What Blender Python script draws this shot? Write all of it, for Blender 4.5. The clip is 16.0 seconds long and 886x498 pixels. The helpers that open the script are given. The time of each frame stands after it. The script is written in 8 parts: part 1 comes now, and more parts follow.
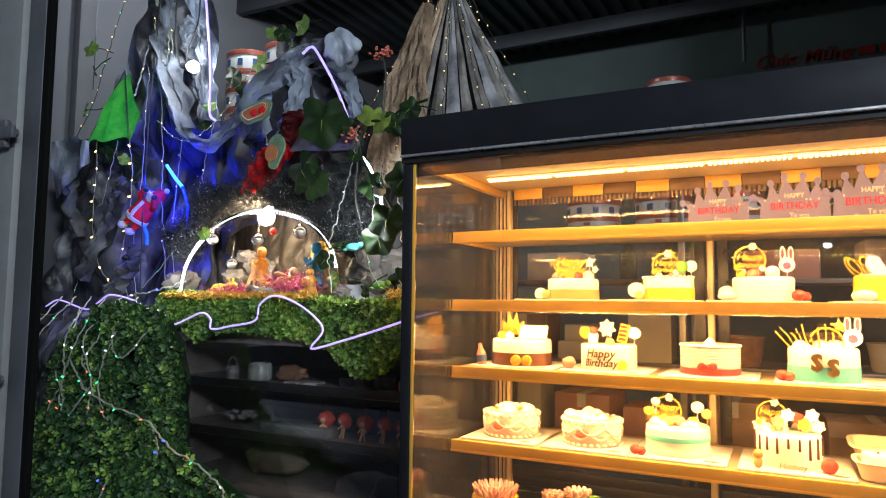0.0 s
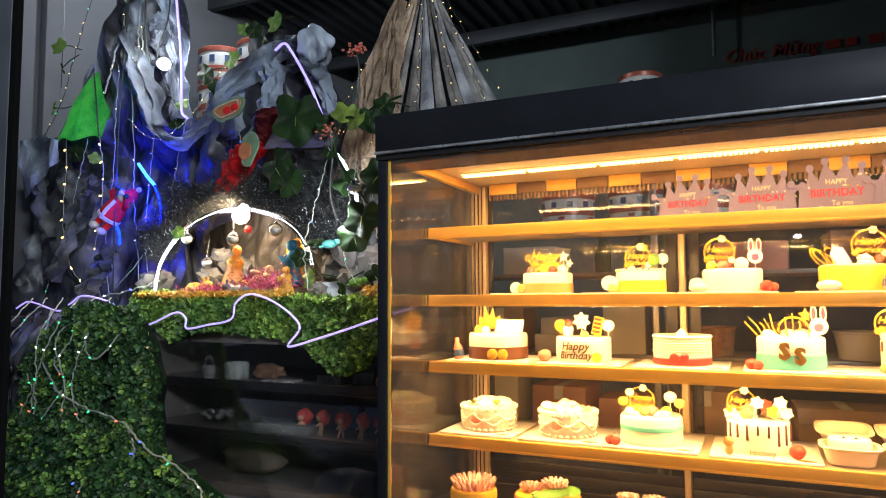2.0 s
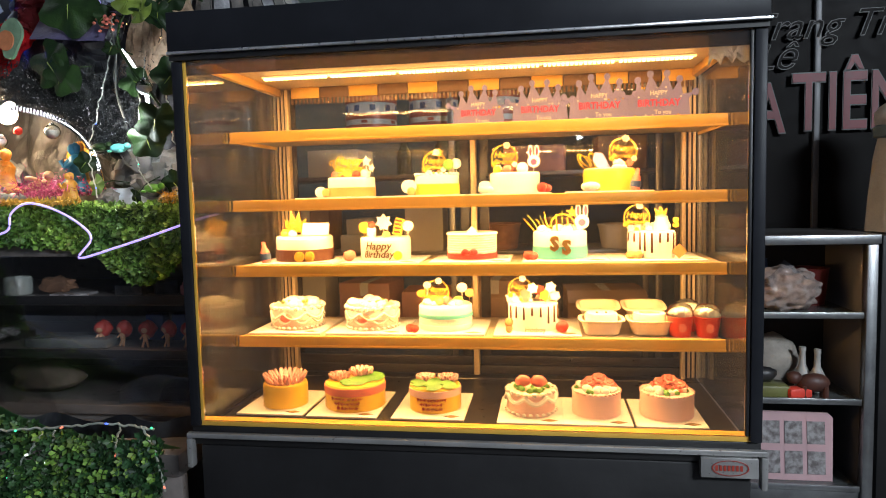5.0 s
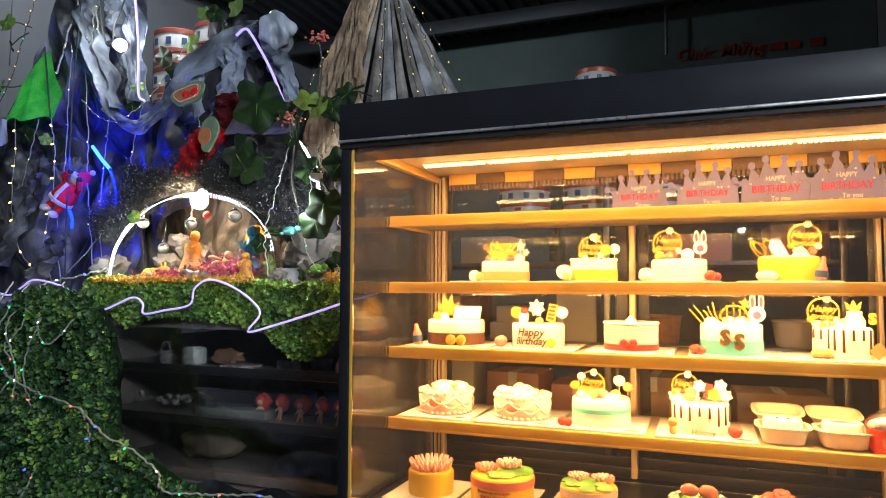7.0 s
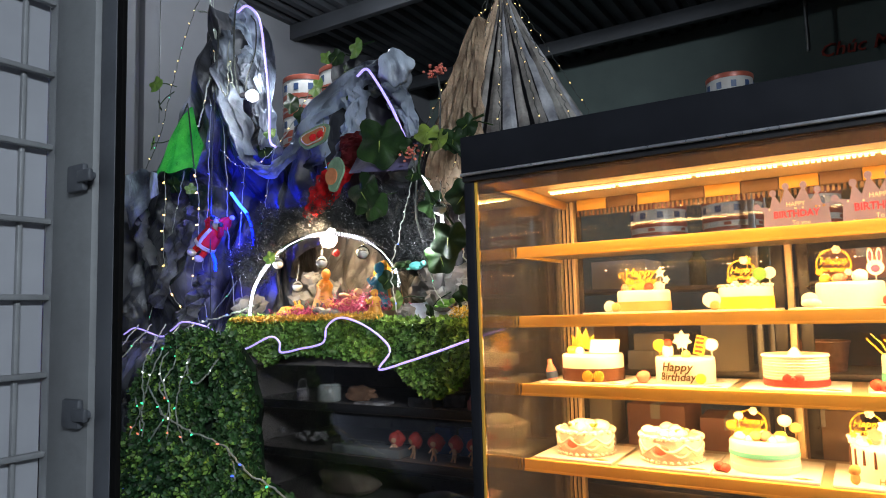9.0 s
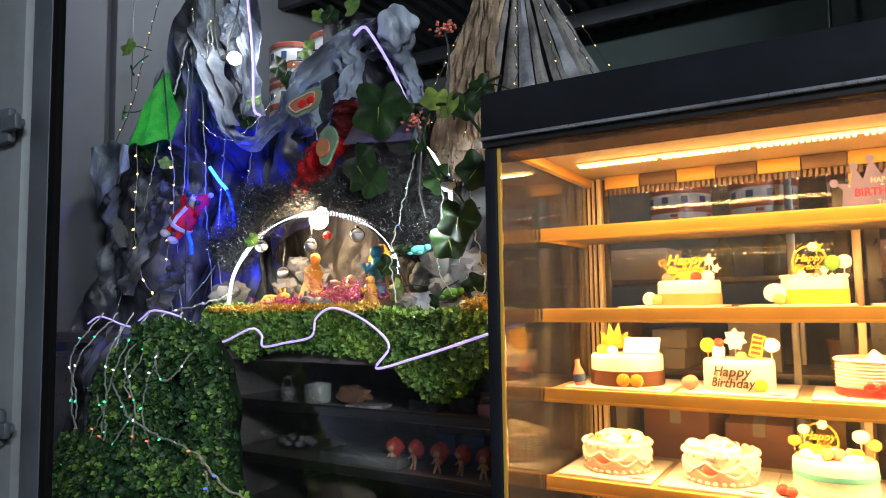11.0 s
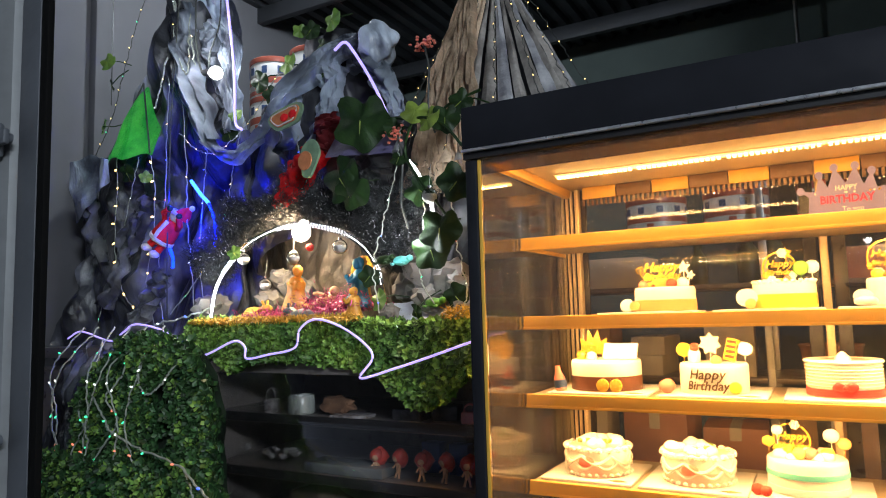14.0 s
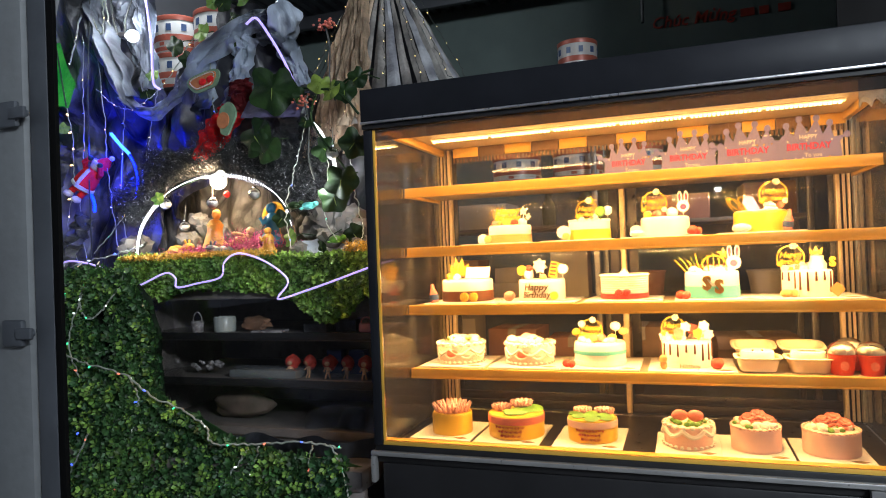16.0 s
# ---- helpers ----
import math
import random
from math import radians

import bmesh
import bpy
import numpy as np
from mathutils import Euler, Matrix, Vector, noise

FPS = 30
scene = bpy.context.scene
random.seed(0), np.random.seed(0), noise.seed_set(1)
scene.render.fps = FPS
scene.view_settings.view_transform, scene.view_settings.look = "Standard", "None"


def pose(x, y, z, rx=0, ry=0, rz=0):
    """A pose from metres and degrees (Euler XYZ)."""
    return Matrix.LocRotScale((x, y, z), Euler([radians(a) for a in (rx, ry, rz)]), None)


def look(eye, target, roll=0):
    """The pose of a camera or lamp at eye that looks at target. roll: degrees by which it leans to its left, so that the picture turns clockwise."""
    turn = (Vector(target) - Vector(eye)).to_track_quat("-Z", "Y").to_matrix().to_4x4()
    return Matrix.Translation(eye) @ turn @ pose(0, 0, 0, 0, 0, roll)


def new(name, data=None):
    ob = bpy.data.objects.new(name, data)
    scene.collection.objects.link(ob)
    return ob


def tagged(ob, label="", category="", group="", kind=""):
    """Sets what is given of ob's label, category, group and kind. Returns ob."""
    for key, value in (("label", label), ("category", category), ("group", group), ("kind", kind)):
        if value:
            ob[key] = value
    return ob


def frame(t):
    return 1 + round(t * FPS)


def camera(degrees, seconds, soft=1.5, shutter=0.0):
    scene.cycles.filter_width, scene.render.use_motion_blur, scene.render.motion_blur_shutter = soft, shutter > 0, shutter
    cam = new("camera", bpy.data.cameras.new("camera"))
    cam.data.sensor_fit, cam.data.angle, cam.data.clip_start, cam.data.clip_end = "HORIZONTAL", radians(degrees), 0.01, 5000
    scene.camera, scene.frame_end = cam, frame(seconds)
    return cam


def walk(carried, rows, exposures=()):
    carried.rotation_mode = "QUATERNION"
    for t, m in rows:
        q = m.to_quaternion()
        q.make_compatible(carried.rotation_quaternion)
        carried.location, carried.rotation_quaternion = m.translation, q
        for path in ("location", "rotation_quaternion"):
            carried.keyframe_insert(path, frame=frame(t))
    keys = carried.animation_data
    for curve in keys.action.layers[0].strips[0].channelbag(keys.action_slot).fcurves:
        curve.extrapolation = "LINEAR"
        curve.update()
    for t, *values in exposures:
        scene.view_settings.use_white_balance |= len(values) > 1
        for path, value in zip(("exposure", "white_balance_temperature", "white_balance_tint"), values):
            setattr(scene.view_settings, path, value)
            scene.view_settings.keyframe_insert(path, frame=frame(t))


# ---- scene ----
cam = camera(66.8, 16.0, soft=1.0)
PATH = [
    (0, (-0.091, 0.224, 1.333), (-0.997, 2.0, 1.491), 0.6),
    (0.5, (-0.093, 0.223, 1.334), (-1.018, 1.986, 1.524), 0.5),
    (1, (-0.091, 0.221, 1.335), (-1.004, 1.989, 1.535), 0.4),
    (1.5, (-0.086, 0.217, 1.335), (-0.974, 1.998, 1.535), 0.3),
    (2, (-0.082, 0.217, 1.334), (-0.928, 2.023, 1.478), -0.3),
    (2.5, (-0.075, 0.208, 1.33), (-0.779, 2.08, 1.386), -1.2),
    (2.7, (-0.073, 0.188, 1.325), (-0.713, 2.083, 1.346), -1.6),
    (2.8, (-0.068, 0.191, 1.322), (-0.68, 2.095, 1.321), -1.3),
    (3, (-0.063, 0.189, 1.319), (-0.579, 2.121, 1.261), -1.4),
    (3.5, (-0.054, 0.17, 1.323), (-0.37, 2.139, 1.175), -1.6),
    (3.7, (-0.047, 0.165, 1.328), (-0.353, 2.135, 1.167), -1.8),
    (5.8, (-0.065, 0.132, 1.346), (-0.391, 2.098, 1.183), -0.6),
    (6, (-0.068, 0.169, 1.324), (-0.472, 2.126, 1.23), 1.1),
    (6.5, (-0.069, 0.176, 1.321), (-0.628, 2.096, 1.312), 0.6),
    (7, (-0.079, 0.169, 1.327), (-0.802, 2.03, 1.44), 0.2),
    (7.5, (-0.083, 0.18, 1.343), (-1.063, 1.911, 1.546), 0.1),
    (8, (-0.101, 0.181, 1.353), (-1.164, 1.857, 1.605), -2.8),
    (8.5, (-0.101, 0.198, 1.357), (-1.154, 1.881, 1.603), -2.3),
    (9, (-0.114, 0.227, 1.359), (-1.165, 1.918, 1.544), -1.6),
    (9.2, (-0.129, 0.248, 1.361), (-1.171, 1.946, 1.53), -1.3),
    (11.3, (-0.313, 0.433, 1.359), (-1.332, 2.147, 1.514), -0.9),
    (11.5, (-0.311, 0.43, 1.353), (-1.34, 2.141, 1.476), -1.2),
    (12, (-0.317, 0.42, 1.354), (-1.267, 2.178, 1.443), -0.8),
    (12.5, (-0.313, 0.43, 1.354), (-1.247, 2.196, 1.441), -0.4),
    (13, (-0.317, 0.424, 1.353), (-1.274, 2.174, 1.505), -0.6),
    (13.5, (-0.308, 0.424, 1.356), (-1.266, 2.164, 1.589), -1.2),
    (14, (-0.296, 0.398, 1.351), (-1.261, 2.138, 1.545), -1.6),
    (14.5, (-0.247, 0.332, 1.353), (-1.227, 2.06, 1.584), -0.9),
    (15, (-0.139, 0.218, 1.337), (-1.045, 1.997, 1.467), -0.6),
    (15.5, (-0.101, 0.089, 1.328), (-0.821, 1.948, 1.488), -0.4),
    (16, (-0.095, -0.064, 1.308), (-0.765, 1.821, 1.332), -2.2),
]
walk(cam, [(t, look(eye, target, roll)) for t, eye, target, roll in PATH])

# ---- light ----
world = bpy.data.worlds.new("night")
scene.world = world
world.use_nodes = True
world.node_tree.nodes["Background"].inputs[0].default_value = (0.55, 0.65, 0.9, 1)
world.node_tree.nodes["Background"].inputs[1].default_value = 0.12
scene.view_settings.exposure = 0.25


def lamp(name, kind, m, watts, colour, size=0.1, size_y=None):
    data = bpy.data.lights.new(name, kind)
    data.energy, data.color = watts, colour
    if kind == "AREA":
        data.size = size
        if size_y:
            data.shape, data.size_y = "RECTANGLE", size_y
    elif kind == "SPOT":
        data.shadow_soft_size, data.spot_size = size, radians(150)
    else:
        data.shadow_soft_size = size
    ob = new(name, data)
    ob.matrix_world = m
    return ob


WARM, COOL, BULB = (1.0, 0.525, 0.18), (0.80, 0.90, 1.0), (1.0, 0.72, 0.42)
# the LED strips of the cake cabinet: one in its roof, one under each shelf's lip
lamp("roof_strip_light", "AREA", pose(-0.26, 2.0, 1.681, 0, 0, 0), 4.6, WARM, 1.16, 0.012)
for z, power in ((1.488, 6.9), (1.300, 8.6), (1.119, 8.6), (0.922, 2.9)):
    lamp("shelf_strip_light", "AREA", pose(-0.27, 1.925, z, 18, 0, 0), 0.92 * power, WARM, 1.26, 0.005)
# Added unseen lamp behind the hood's edge, to brighten lips and cakes
lamp("hood_strip_light", "AREA", pose(-0.26, 1.703, 1.672, 28, 0, 0), 4.6, WARM, 1.2, 0.02)
# white lamps: under the shop's ceiling, and over the doorway behind the camera
lamp("ceiling_bulb_light", "POINT", pose(-2.38, 2.67, 3.06), 28, COOL, 0.06)
lamp("street_front_light", "AREA", look((2.6, -1.3, 2.9), (-1.4, 2.0, 1.3)), 138, COOL, 1.2, 0.3)
# lamps of the grotto
lamp("grotto_bulb_light", "POINT", pose(-1.80, 2.08, 1.620), 11.0, BULB, 0.03)
lamp("high_bulb_light", "POINT", pose(-2.17, 2.0, 2.29), 3.4, (0.92, 0.95, 1.0), 0.035)
lamp("blue_strip_light", "POINT", pose(-2.24, 2.08, 1.72), 7.0, (0.0, 0.01, 1.0), 0.02)
lamp("blue_glow_light", "POINT", pose(-2.40, 2.10, 1.82), 1.8, (0.0, 0.01, 1.0), 0.02)
lamp("arch_strip_light", "POINT", pose(-2.06, 1.97, 1.46), 1.8, (0.9, 0.95, 1.0), 0.05)
lamp("lantern_light", "POINT", pose(-2.70, 2.06, 2.13), 0.12, (0.1, 1.0, 0.2), 0.04)
lamp("corner_strip_light", "POINT", pose(-1.24, 1.95, 1.56), 3.2, (0.9, 0.95, 1.0), 0.03)


# ---- materials ----
def mat(name, colour, rough=0.5, metal=0.0, vary=0.12, scale=8.0, bump=0.1, colour2=None, glow=None, watts=0.0, sheen=0.0, clear=0.0, island=0.0, alpha=1.0, through_light=0.0, spec=0.5):
    m = bpy.data.materials.new(name)
    m.use_nodes = True
    nt = m.node_tree
    b = nt.nodes["Principled BSDF"]
    b.inputs["Roughness"].default_value = rough
    b.inputs["Metallic"].default_value = metal
    b.inputs["Specular IOR Level"].default_value = spec
    b.inputs["Coat Weight"].default_value = clear
    b.inputs["Sheen Weight"].default_value = sheen
    b.inputs["Alpha"].default_value = alpha
    if through_light:
        b.inputs["Transmission Weight"].default_value = through_light
    geo = nt.nodes.new("ShaderNodeTexCoord")
    info = nt.nodes.new("ShaderNodeObjectInfo")
    shift = nt.nodes.new("ShaderNodeVectorMath")
    shift.operation = "ADD"
    nt.links.new(geo.outputs["Object"], shift.inputs[0])
    nt.links.new(info.outputs["Random"], shift.inputs[1])
    big = nt.nodes.new("ShaderNodeTexNoise")
    big.inputs["Scale"].default_value, big.inputs["Detail"].default_value = scale, 5
    fine = nt.nodes.new("ShaderNodeTexNoise")
    fine.inputs["Scale"].default_value, fine.inputs["Detail"].default_value = scale * 9, 6
    for n in (big, fine):
        nt.links.new(shift.outputs[0], n.inputs["Vector"])
    mix = nt.nodes.new("ShaderNodeMix")
    mix.data_type = "RGBA"
    other = colour2 or tuple(c * (1 - 2.2 * vary) for c in colour)
    mix.inputs["A"].default_value, mix.inputs["B"].default_value = (*colour, 1), (*other, 1)
    ramp = nt.nodes.new("ShaderNodeMapRange")
    ramp.inputs["From Min"].default_value, ramp.inputs["From Max"].default_value = 0.38, 0.64
    nt.links.new(big.outputs["Fac"], ramp.inputs["Value"])
    nt.links.new(ramp.outputs[0], mix.inputs["Factor"])
    grain = nt.nodes.new("ShaderNodeHueSaturation")
    value = nt.nodes.new("ShaderNodeMapRange")
    value.inputs["To Min"].default_value, value.inputs["To Max"].default_value = 1 - vary, 1 + vary
    nt.links.new(fine.outputs["Fac"], value.inputs["Value"])
    if island:
        isle = nt.nodes.new("ShaderNodeNewGeometry")
        v2 = nt.nodes.new("ShaderNodeMapRange")
        v2.inputs["To Min"].default_value, v2.inputs["To Max"].default_value = 1 - island, 1 + island
        nt.links.new(isle.outputs["Random Per Island"], v2.inputs["Value"])
        times = nt.nodes.new("ShaderNodeMath")
        times.operation = "MULTIPLY"
        nt.links.new(value.outputs[0], times.inputs[0])
        nt.links.new(v2.outputs[0], times.inputs[1])
        nt.links.new(times.outputs[0], grain.inputs["Value"])
    else:
        nt.links.new(value.outputs[0], grain.inputs["Value"])
    nt.links.new(mix.outputs["Result"], grain.inputs["Color"])
    nt.links.new(grain.outputs["Color"], b.inputs["Base Color"])
    rr = nt.nodes.new("ShaderNodeMapRange")
    rr.inputs["To Min"].default_value, rr.inputs["To Max"].default_value = max(0.02, rough - 0.1), min(1, rough + 0.12)
    nt.links.new(fine.outputs["Fac"], rr.inputs["Value"])
    nt.links.new(rr.outputs[0], b.inputs["Roughness"])
    if bump:
        bp = nt.nodes.new("ShaderNodeBump")
        bp.inputs["Strength"].default_value, bp.inputs["Distance"].default_value = bump, 0.01
        nt.links.new(fine.outputs["Fac"], bp.inputs["Height"])
        nt.links.new(bp.outputs["Normal"], b.inputs["Normal"])
    if glow:
        b.inputs["Emission Color"].default_value, b.inputs["Emission Strength"].default_value = (*glow, 1), watts
    return m


def glass_mat(name, tint=(1, 1, 1), gloss=1.0, rough=0.01, dust=0.0):
    """Clear glass; dust is the share of a thin wiped film on it that scatters light."""
    m = bpy.data.materials.new(name)
    m.use_nodes = True
    nt = m.node_tree
    out = nt.nodes["Material Output"]
    nt.nodes.remove(nt.nodes["Principled BSDF"])
    clear, shine, mix, fr, k = (nt.nodes.new(n) for n in ("ShaderNodeBsdfTransparent", "ShaderNodeBsdfGlossy", "ShaderNodeMixShader", "ShaderNodeFresnel", "ShaderNodeMath"))
    clear.inputs[0].default_value = (*tint, 1)
    shine.inputs["Roughness"].default_value = rough
    fr.inputs["IOR"].default_value = 1.5
    k.operation = "MULTIPLY"
    k.inputs[1].default_value = gloss
    nt.links.new(fr.outputs[0], k.inputs[0])
    nt.links.new(k.outputs[0], mix.inputs[0])
    nt.links.new(clear.outputs[0], mix.inputs[1])
    nt.links.new(shine.outputs[0], mix.inputs[2])
    last = mix
    if dust:
        co, wipe, smear, share = (nt.nodes.new(n) for n in ("ShaderNodeTexCoord", "ShaderNodeMapping", "ShaderNodeTexNoise", "ShaderNodeMapRange"))
        wipe.inputs["Rotation"].default_value = (0.0, 0.5, 0.0)
        wipe.inputs["Scale"].default_value = (2.0, 2.0, 5.0)
        smear.inputs["Scale"].default_value, smear.inputs["Detail"].default_value = 2.0, 4
        share.inputs["To Min"].default_value, share.inputs["To Max"].default_value = 0.5 * dust, 1.5 * dust
        nt.links.new(co.outputs["Object"], wipe.inputs["Vector"])
        nt.links.new(wipe.outputs[0], smear.inputs["Vector"])
        nt.links.new(smear.outputs["Fac"], share.inputs["Value"])
        back, front, film, whole = (nt.nodes.new(n) for n in ("ShaderNodeBsdfTranslucent", "ShaderNodeBsdfDiffuse", "ShaderNodeMixShader", "ShaderNodeMixShader"))
        for n in (back, front):
            n.inputs["Color"].default_value = (0.8, 0.79, 0.77, 1)
        nt.links.new(back.outputs[0], film.inputs[1])
        nt.links.new(front.outputs[0], film.inputs[2])
        nt.links.new(share.outputs[0], whole.inputs[0])
        nt.links.new(mix.outputs[0], whole.inputs[1])
        nt.links.new(film.outputs[0], whole.inputs[2])
        last = whole
    nt.links.new(last.outputs[0], out.inputs[0])
    return m


def rock_mat(name, dark, light, streak, relief=0.5):
    """Crumpled paper painted like stone: dark washes with a few pale streaks, a little shiny."""
    m = mat(name, dark, 0.40, 0, 0.2, 5.0, 0.2, spec=0.6)
    nt = m.node_tree
    b = nt.nodes["Principled BSDF"]
    co = nt.nodes.new("ShaderNodeTexCoord")
    stretch = nt.nodes.new("ShaderNodeMapping")
    stretch.inputs["Scale"].default_value = (1, 1, 0.55)
    nt.links.new(co.outputs["Object"], stretch.inputs["Vector"])
    n1 = nt.nodes.new("ShaderNodeTexNoise")
    n1.inputs["Scale"].default_value, n1.inputs["Detail"].default_value, n1.inputs["Roughness"].default_value, n1.inputs["Distortion"].default_value = 4.2, 6, 0.5, 0.9
    nt.links.new(stretch.outputs[0], n1.inputs["Vector"])
    r = nt.nodes.new("ShaderNodeValToRGB")
    r.color_ramp.elements[0].position, r.color_ramp.elements[0].color = 0.40, (*dark, 1)
    r.color_ramp.elements[1].position, r.color_ramp.elements[1].color = 0.70, (*light, 1)
    e = r.color_ramp.elements.new(0.55)
    e.color = (*streak, 1)
    nt.links.new(n1.outputs["Fac"], r.inputs[0])
    nt.links.new(r.outputs[0], b.inputs["Base Color"])
    cells = nt.nodes.new("ShaderNodeTexVoronoi")
    cells.inputs["Scale"].default_value, cells.inputs["Detail"].default_value, cells.inputs["Roughness"].default_value = 8, 1.5, 0.5
    warp = nt.nodes.new("ShaderNodeMix")
    warp.data_type = "VECTOR"
    warp.inputs["Factor"].default_value = 0.14
    nt.links.new(stretch.outputs[0], warp.inputs["A"])
    nt.links.new(n1.outputs["Color"], warp.inputs["B"])
    nt.links.new(warp.outputs["Result"], cells.inputs["Vector"])
    crease = nt.nodes.new("ShaderNodeBump")
    crease.inputs["Strength"].default_value, crease.inputs["Distance"].default_value = relief, 0.03
    nt.links.new(cells.outputs["Distance"], crease.inputs["Height"])
    nt.links.new(crease.outputs["Normal"], b.inputs["Normal"])
    return m


BLACK = mat("black_lacquered_steel", (0.019, 0.020, 0.025), 0.42, 0, 0.15, 3, 0.03, spec=0.18)
# Black board lightened: the rack pane's reflected haze is put into its colour
RACK_BLACK = mat("lightened_black_board", (0.22, 0.19, 0.175), 0.3, 0, 0.25, 5, 0.06, colour2=(0.11, 0.098, 0.093))
DULL = mat("dull_black_steel", (0.018, 0.017, 0.018), 0.45, 0, 0.2, 4, 0.06)
CHROME = mat("brushed_chrome", (0.72, 0.72, 0.74), 0.16, 1, 0.08, 12, 0.02)
ALU = mat("aluminium", (0.38, 0.385, 0.39), 0.36, 1, 0.1, 14, 0.03)
GOLD = mat("gold_anodised_aluminium", (0.86, 0.50, 0.08), 0.34, 0.12, 0.06, 10, 0.02)
STEEL_IN = mat("cream_steel_lining", (0.72, 0.62, 0.44), 0.4, 0.1, 0.06, 5, 0.02)
SHELF = mat("brown_shelf_board", (0.46, 0.36, 0.24), 0.4, 0.1, 0.1, 6, 0.04)
LED = mat("warm_led_strip", (1, 0.8, 0.4), 0.5, 0, 0, 8, 0, glow=(1.0, 0.62, 0.20), watts=9)
LED_WHITE = mat("white_led_strip", (1, 1, 1), 0.5, 0, 0, 8, 0, glow=(0.92, 0.95, 1.0), watts=6)
LED_BLUE = mat("blue_led_strip", (0.05, 0.1, 1), 0.5, 0, 0, 8, 0, glow=(0.0, 0.014, 1.0), watts=8)
LED_PURPLE = mat("violet_led_rope", (0.7, 0.6, 1), 0.5, 0, 0, 8, 0, glow=(0.40, 0.30, 1.0), watts=0.95)
BULB_ON = mat("lit_bulb_glass", (1, 1, 1), 0.4, 0, 0, 8, 0, glow=(1.0, 0.90, 0.72), watts=14)
BULB_COOL = mat("lit_white_bulb_glass", (1, 1, 1), 0.4, 0, 0, 8, 0, glow=(0.96, 0.97, 1.0), watts=8)
FAIRY = mat("warm_fairy_bulb", (1, 0.8, 0.4), 0.4, 0, 0, 8, 0, glow=(1.0, 0.60, 0.18), watts=3.4)
FAIRY_G = mat("green_fairy_bulb", (0.1, 1, 0.4), 0.4, 0, 0, 8, 0, glow=(0.05, 1.0, 0.42), watts=1.2)
FAIRY_B = mat("blue_fairy_bulb", (0.1, 0.2, 1), 0.4, 0, 0, 8, 0, glow=(0.05, 0.10, 1.0), watts=2)
FAIRY_R = mat("red_fairy_bulb", (1, 0.2, 0.1), 0.4, 0, 0, 8, 0, glow=(1.0, 0.25, 0.15), watts=1)
FAIRY_W = mat("white_fairy_bulb", (1, 1, 1), 0.4, 0, 0, 8, 0, glow=(0.9, 1.0, 0.95), watts=1.1)
PANE = glass_mat("clear_glass", (0.97, 0.98, 0.97), 0.9, 0.01, 0.014)
PANE_BACK = glass_mat("rear_glass", (0.95, 0.94, 0.91), 0.45, 0.018, 0.012)
FILM = glass_mat("clear_plastic_film", (0.90, 0.91, 0.92), 2.2, 0.12)
GREY_WALL = mat("grey_painted_wall", (0.165, 0.165, 0.178), 0.7, 0, 0.08, 1.5, 0.12)
GREEN_WALL = mat("dark_green_wall", (0.115, 0.150, 0.138), 0.75, 0, 0.12, 1.2, 0.1)
ROOF = mat("corrugated_dark_sheet", (0.05, 0.053, 0.06), 0.5, 0.2, 0.15, 2, 0.05)
FLOOR = mat("grey_floor_tile", (0.16, 0.155, 0.15), 0.35, 0, 0.1, 2, 0.04)
GATE_SHEET = mat("pale_grey_gate_sheet", (0.36, 0.37, 0.40), 0.55, 0.0, 0.06, 2.5, 0.06)
GATE_BAR = mat("light_grey_painted_bar", (0.27, 0.28, 0.29), 0.45, 0.1, 0.1, 9, 0.08)
POST = mat("grey_painted_post", (0.20, 0.21, 0.215), 0.5, 0.1, 0.14, 5, 0.1, colour2=(0.17, 0.175, 0.18))
POST_DARK = mat("dark_grey_post", (0.095, 0.103, 0.118), 0.5, 0.1, 0.12, 5, 0.08)
ROCK = rock_mat("painted_paper_rock", (0.010, 0.011, 0.014), (0.38, 0.395, 0.43), (0.095, 0.10, 0.115), 0.7)
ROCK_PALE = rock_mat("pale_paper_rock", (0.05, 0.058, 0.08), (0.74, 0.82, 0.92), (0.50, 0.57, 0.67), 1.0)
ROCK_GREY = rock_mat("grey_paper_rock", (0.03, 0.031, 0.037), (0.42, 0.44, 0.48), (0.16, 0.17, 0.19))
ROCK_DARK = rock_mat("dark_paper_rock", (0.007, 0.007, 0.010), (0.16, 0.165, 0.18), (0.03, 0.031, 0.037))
CAVE = rock_mat("brown_cave_paper", (0.025, 0.022, 0.02), (0.33, 0.29, 0.26), (0.10, 0.088, 0.078), 1.0)
BROWN_PAPER = mat("crumpled_brown_paper", (0.74, 0.56, 0.39), 0.5, 0, 0.25, 11, 0.5, colour2=(0.30, 0.20, 0.13))
SILVER = mat("silver_grey_cloth", (0.50, 0.50, 0.52), 0.5, 0, 0.25, 9, 0.4, colour2=(0.16, 0.16, 0.18))
TRIM = mat("pale_trim", (0.42, 0.41, 0.40), 0.3, 0.45, 0.08, 10, 0.02)
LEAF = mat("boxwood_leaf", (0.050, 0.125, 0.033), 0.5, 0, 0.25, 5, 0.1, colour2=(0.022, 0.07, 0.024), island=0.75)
# Lit copy of LEAF: lamplight on the leaves is put into the colour
LEAF_LIT = mat("lit_boxwood_leaf", (0.21, 0.36, 0.06), 0.5, 0, 0.2, 9, 0.1, colour2=(0.09, 0.21, 0.04), island=0.65)
LEAF_BIG = mat("broad_green_leaf", (0.018, 0.044, 0.010), 0.45, 0, 0.25, 20, 0.15, colour2=(0.010, 0.025, 0.007), spec=0.3)
LEAF_LIME = mat("lime_green_leaf", (0.26, 0.36, 0.06), 0.4, 0, 0.2, 20, 0.15)
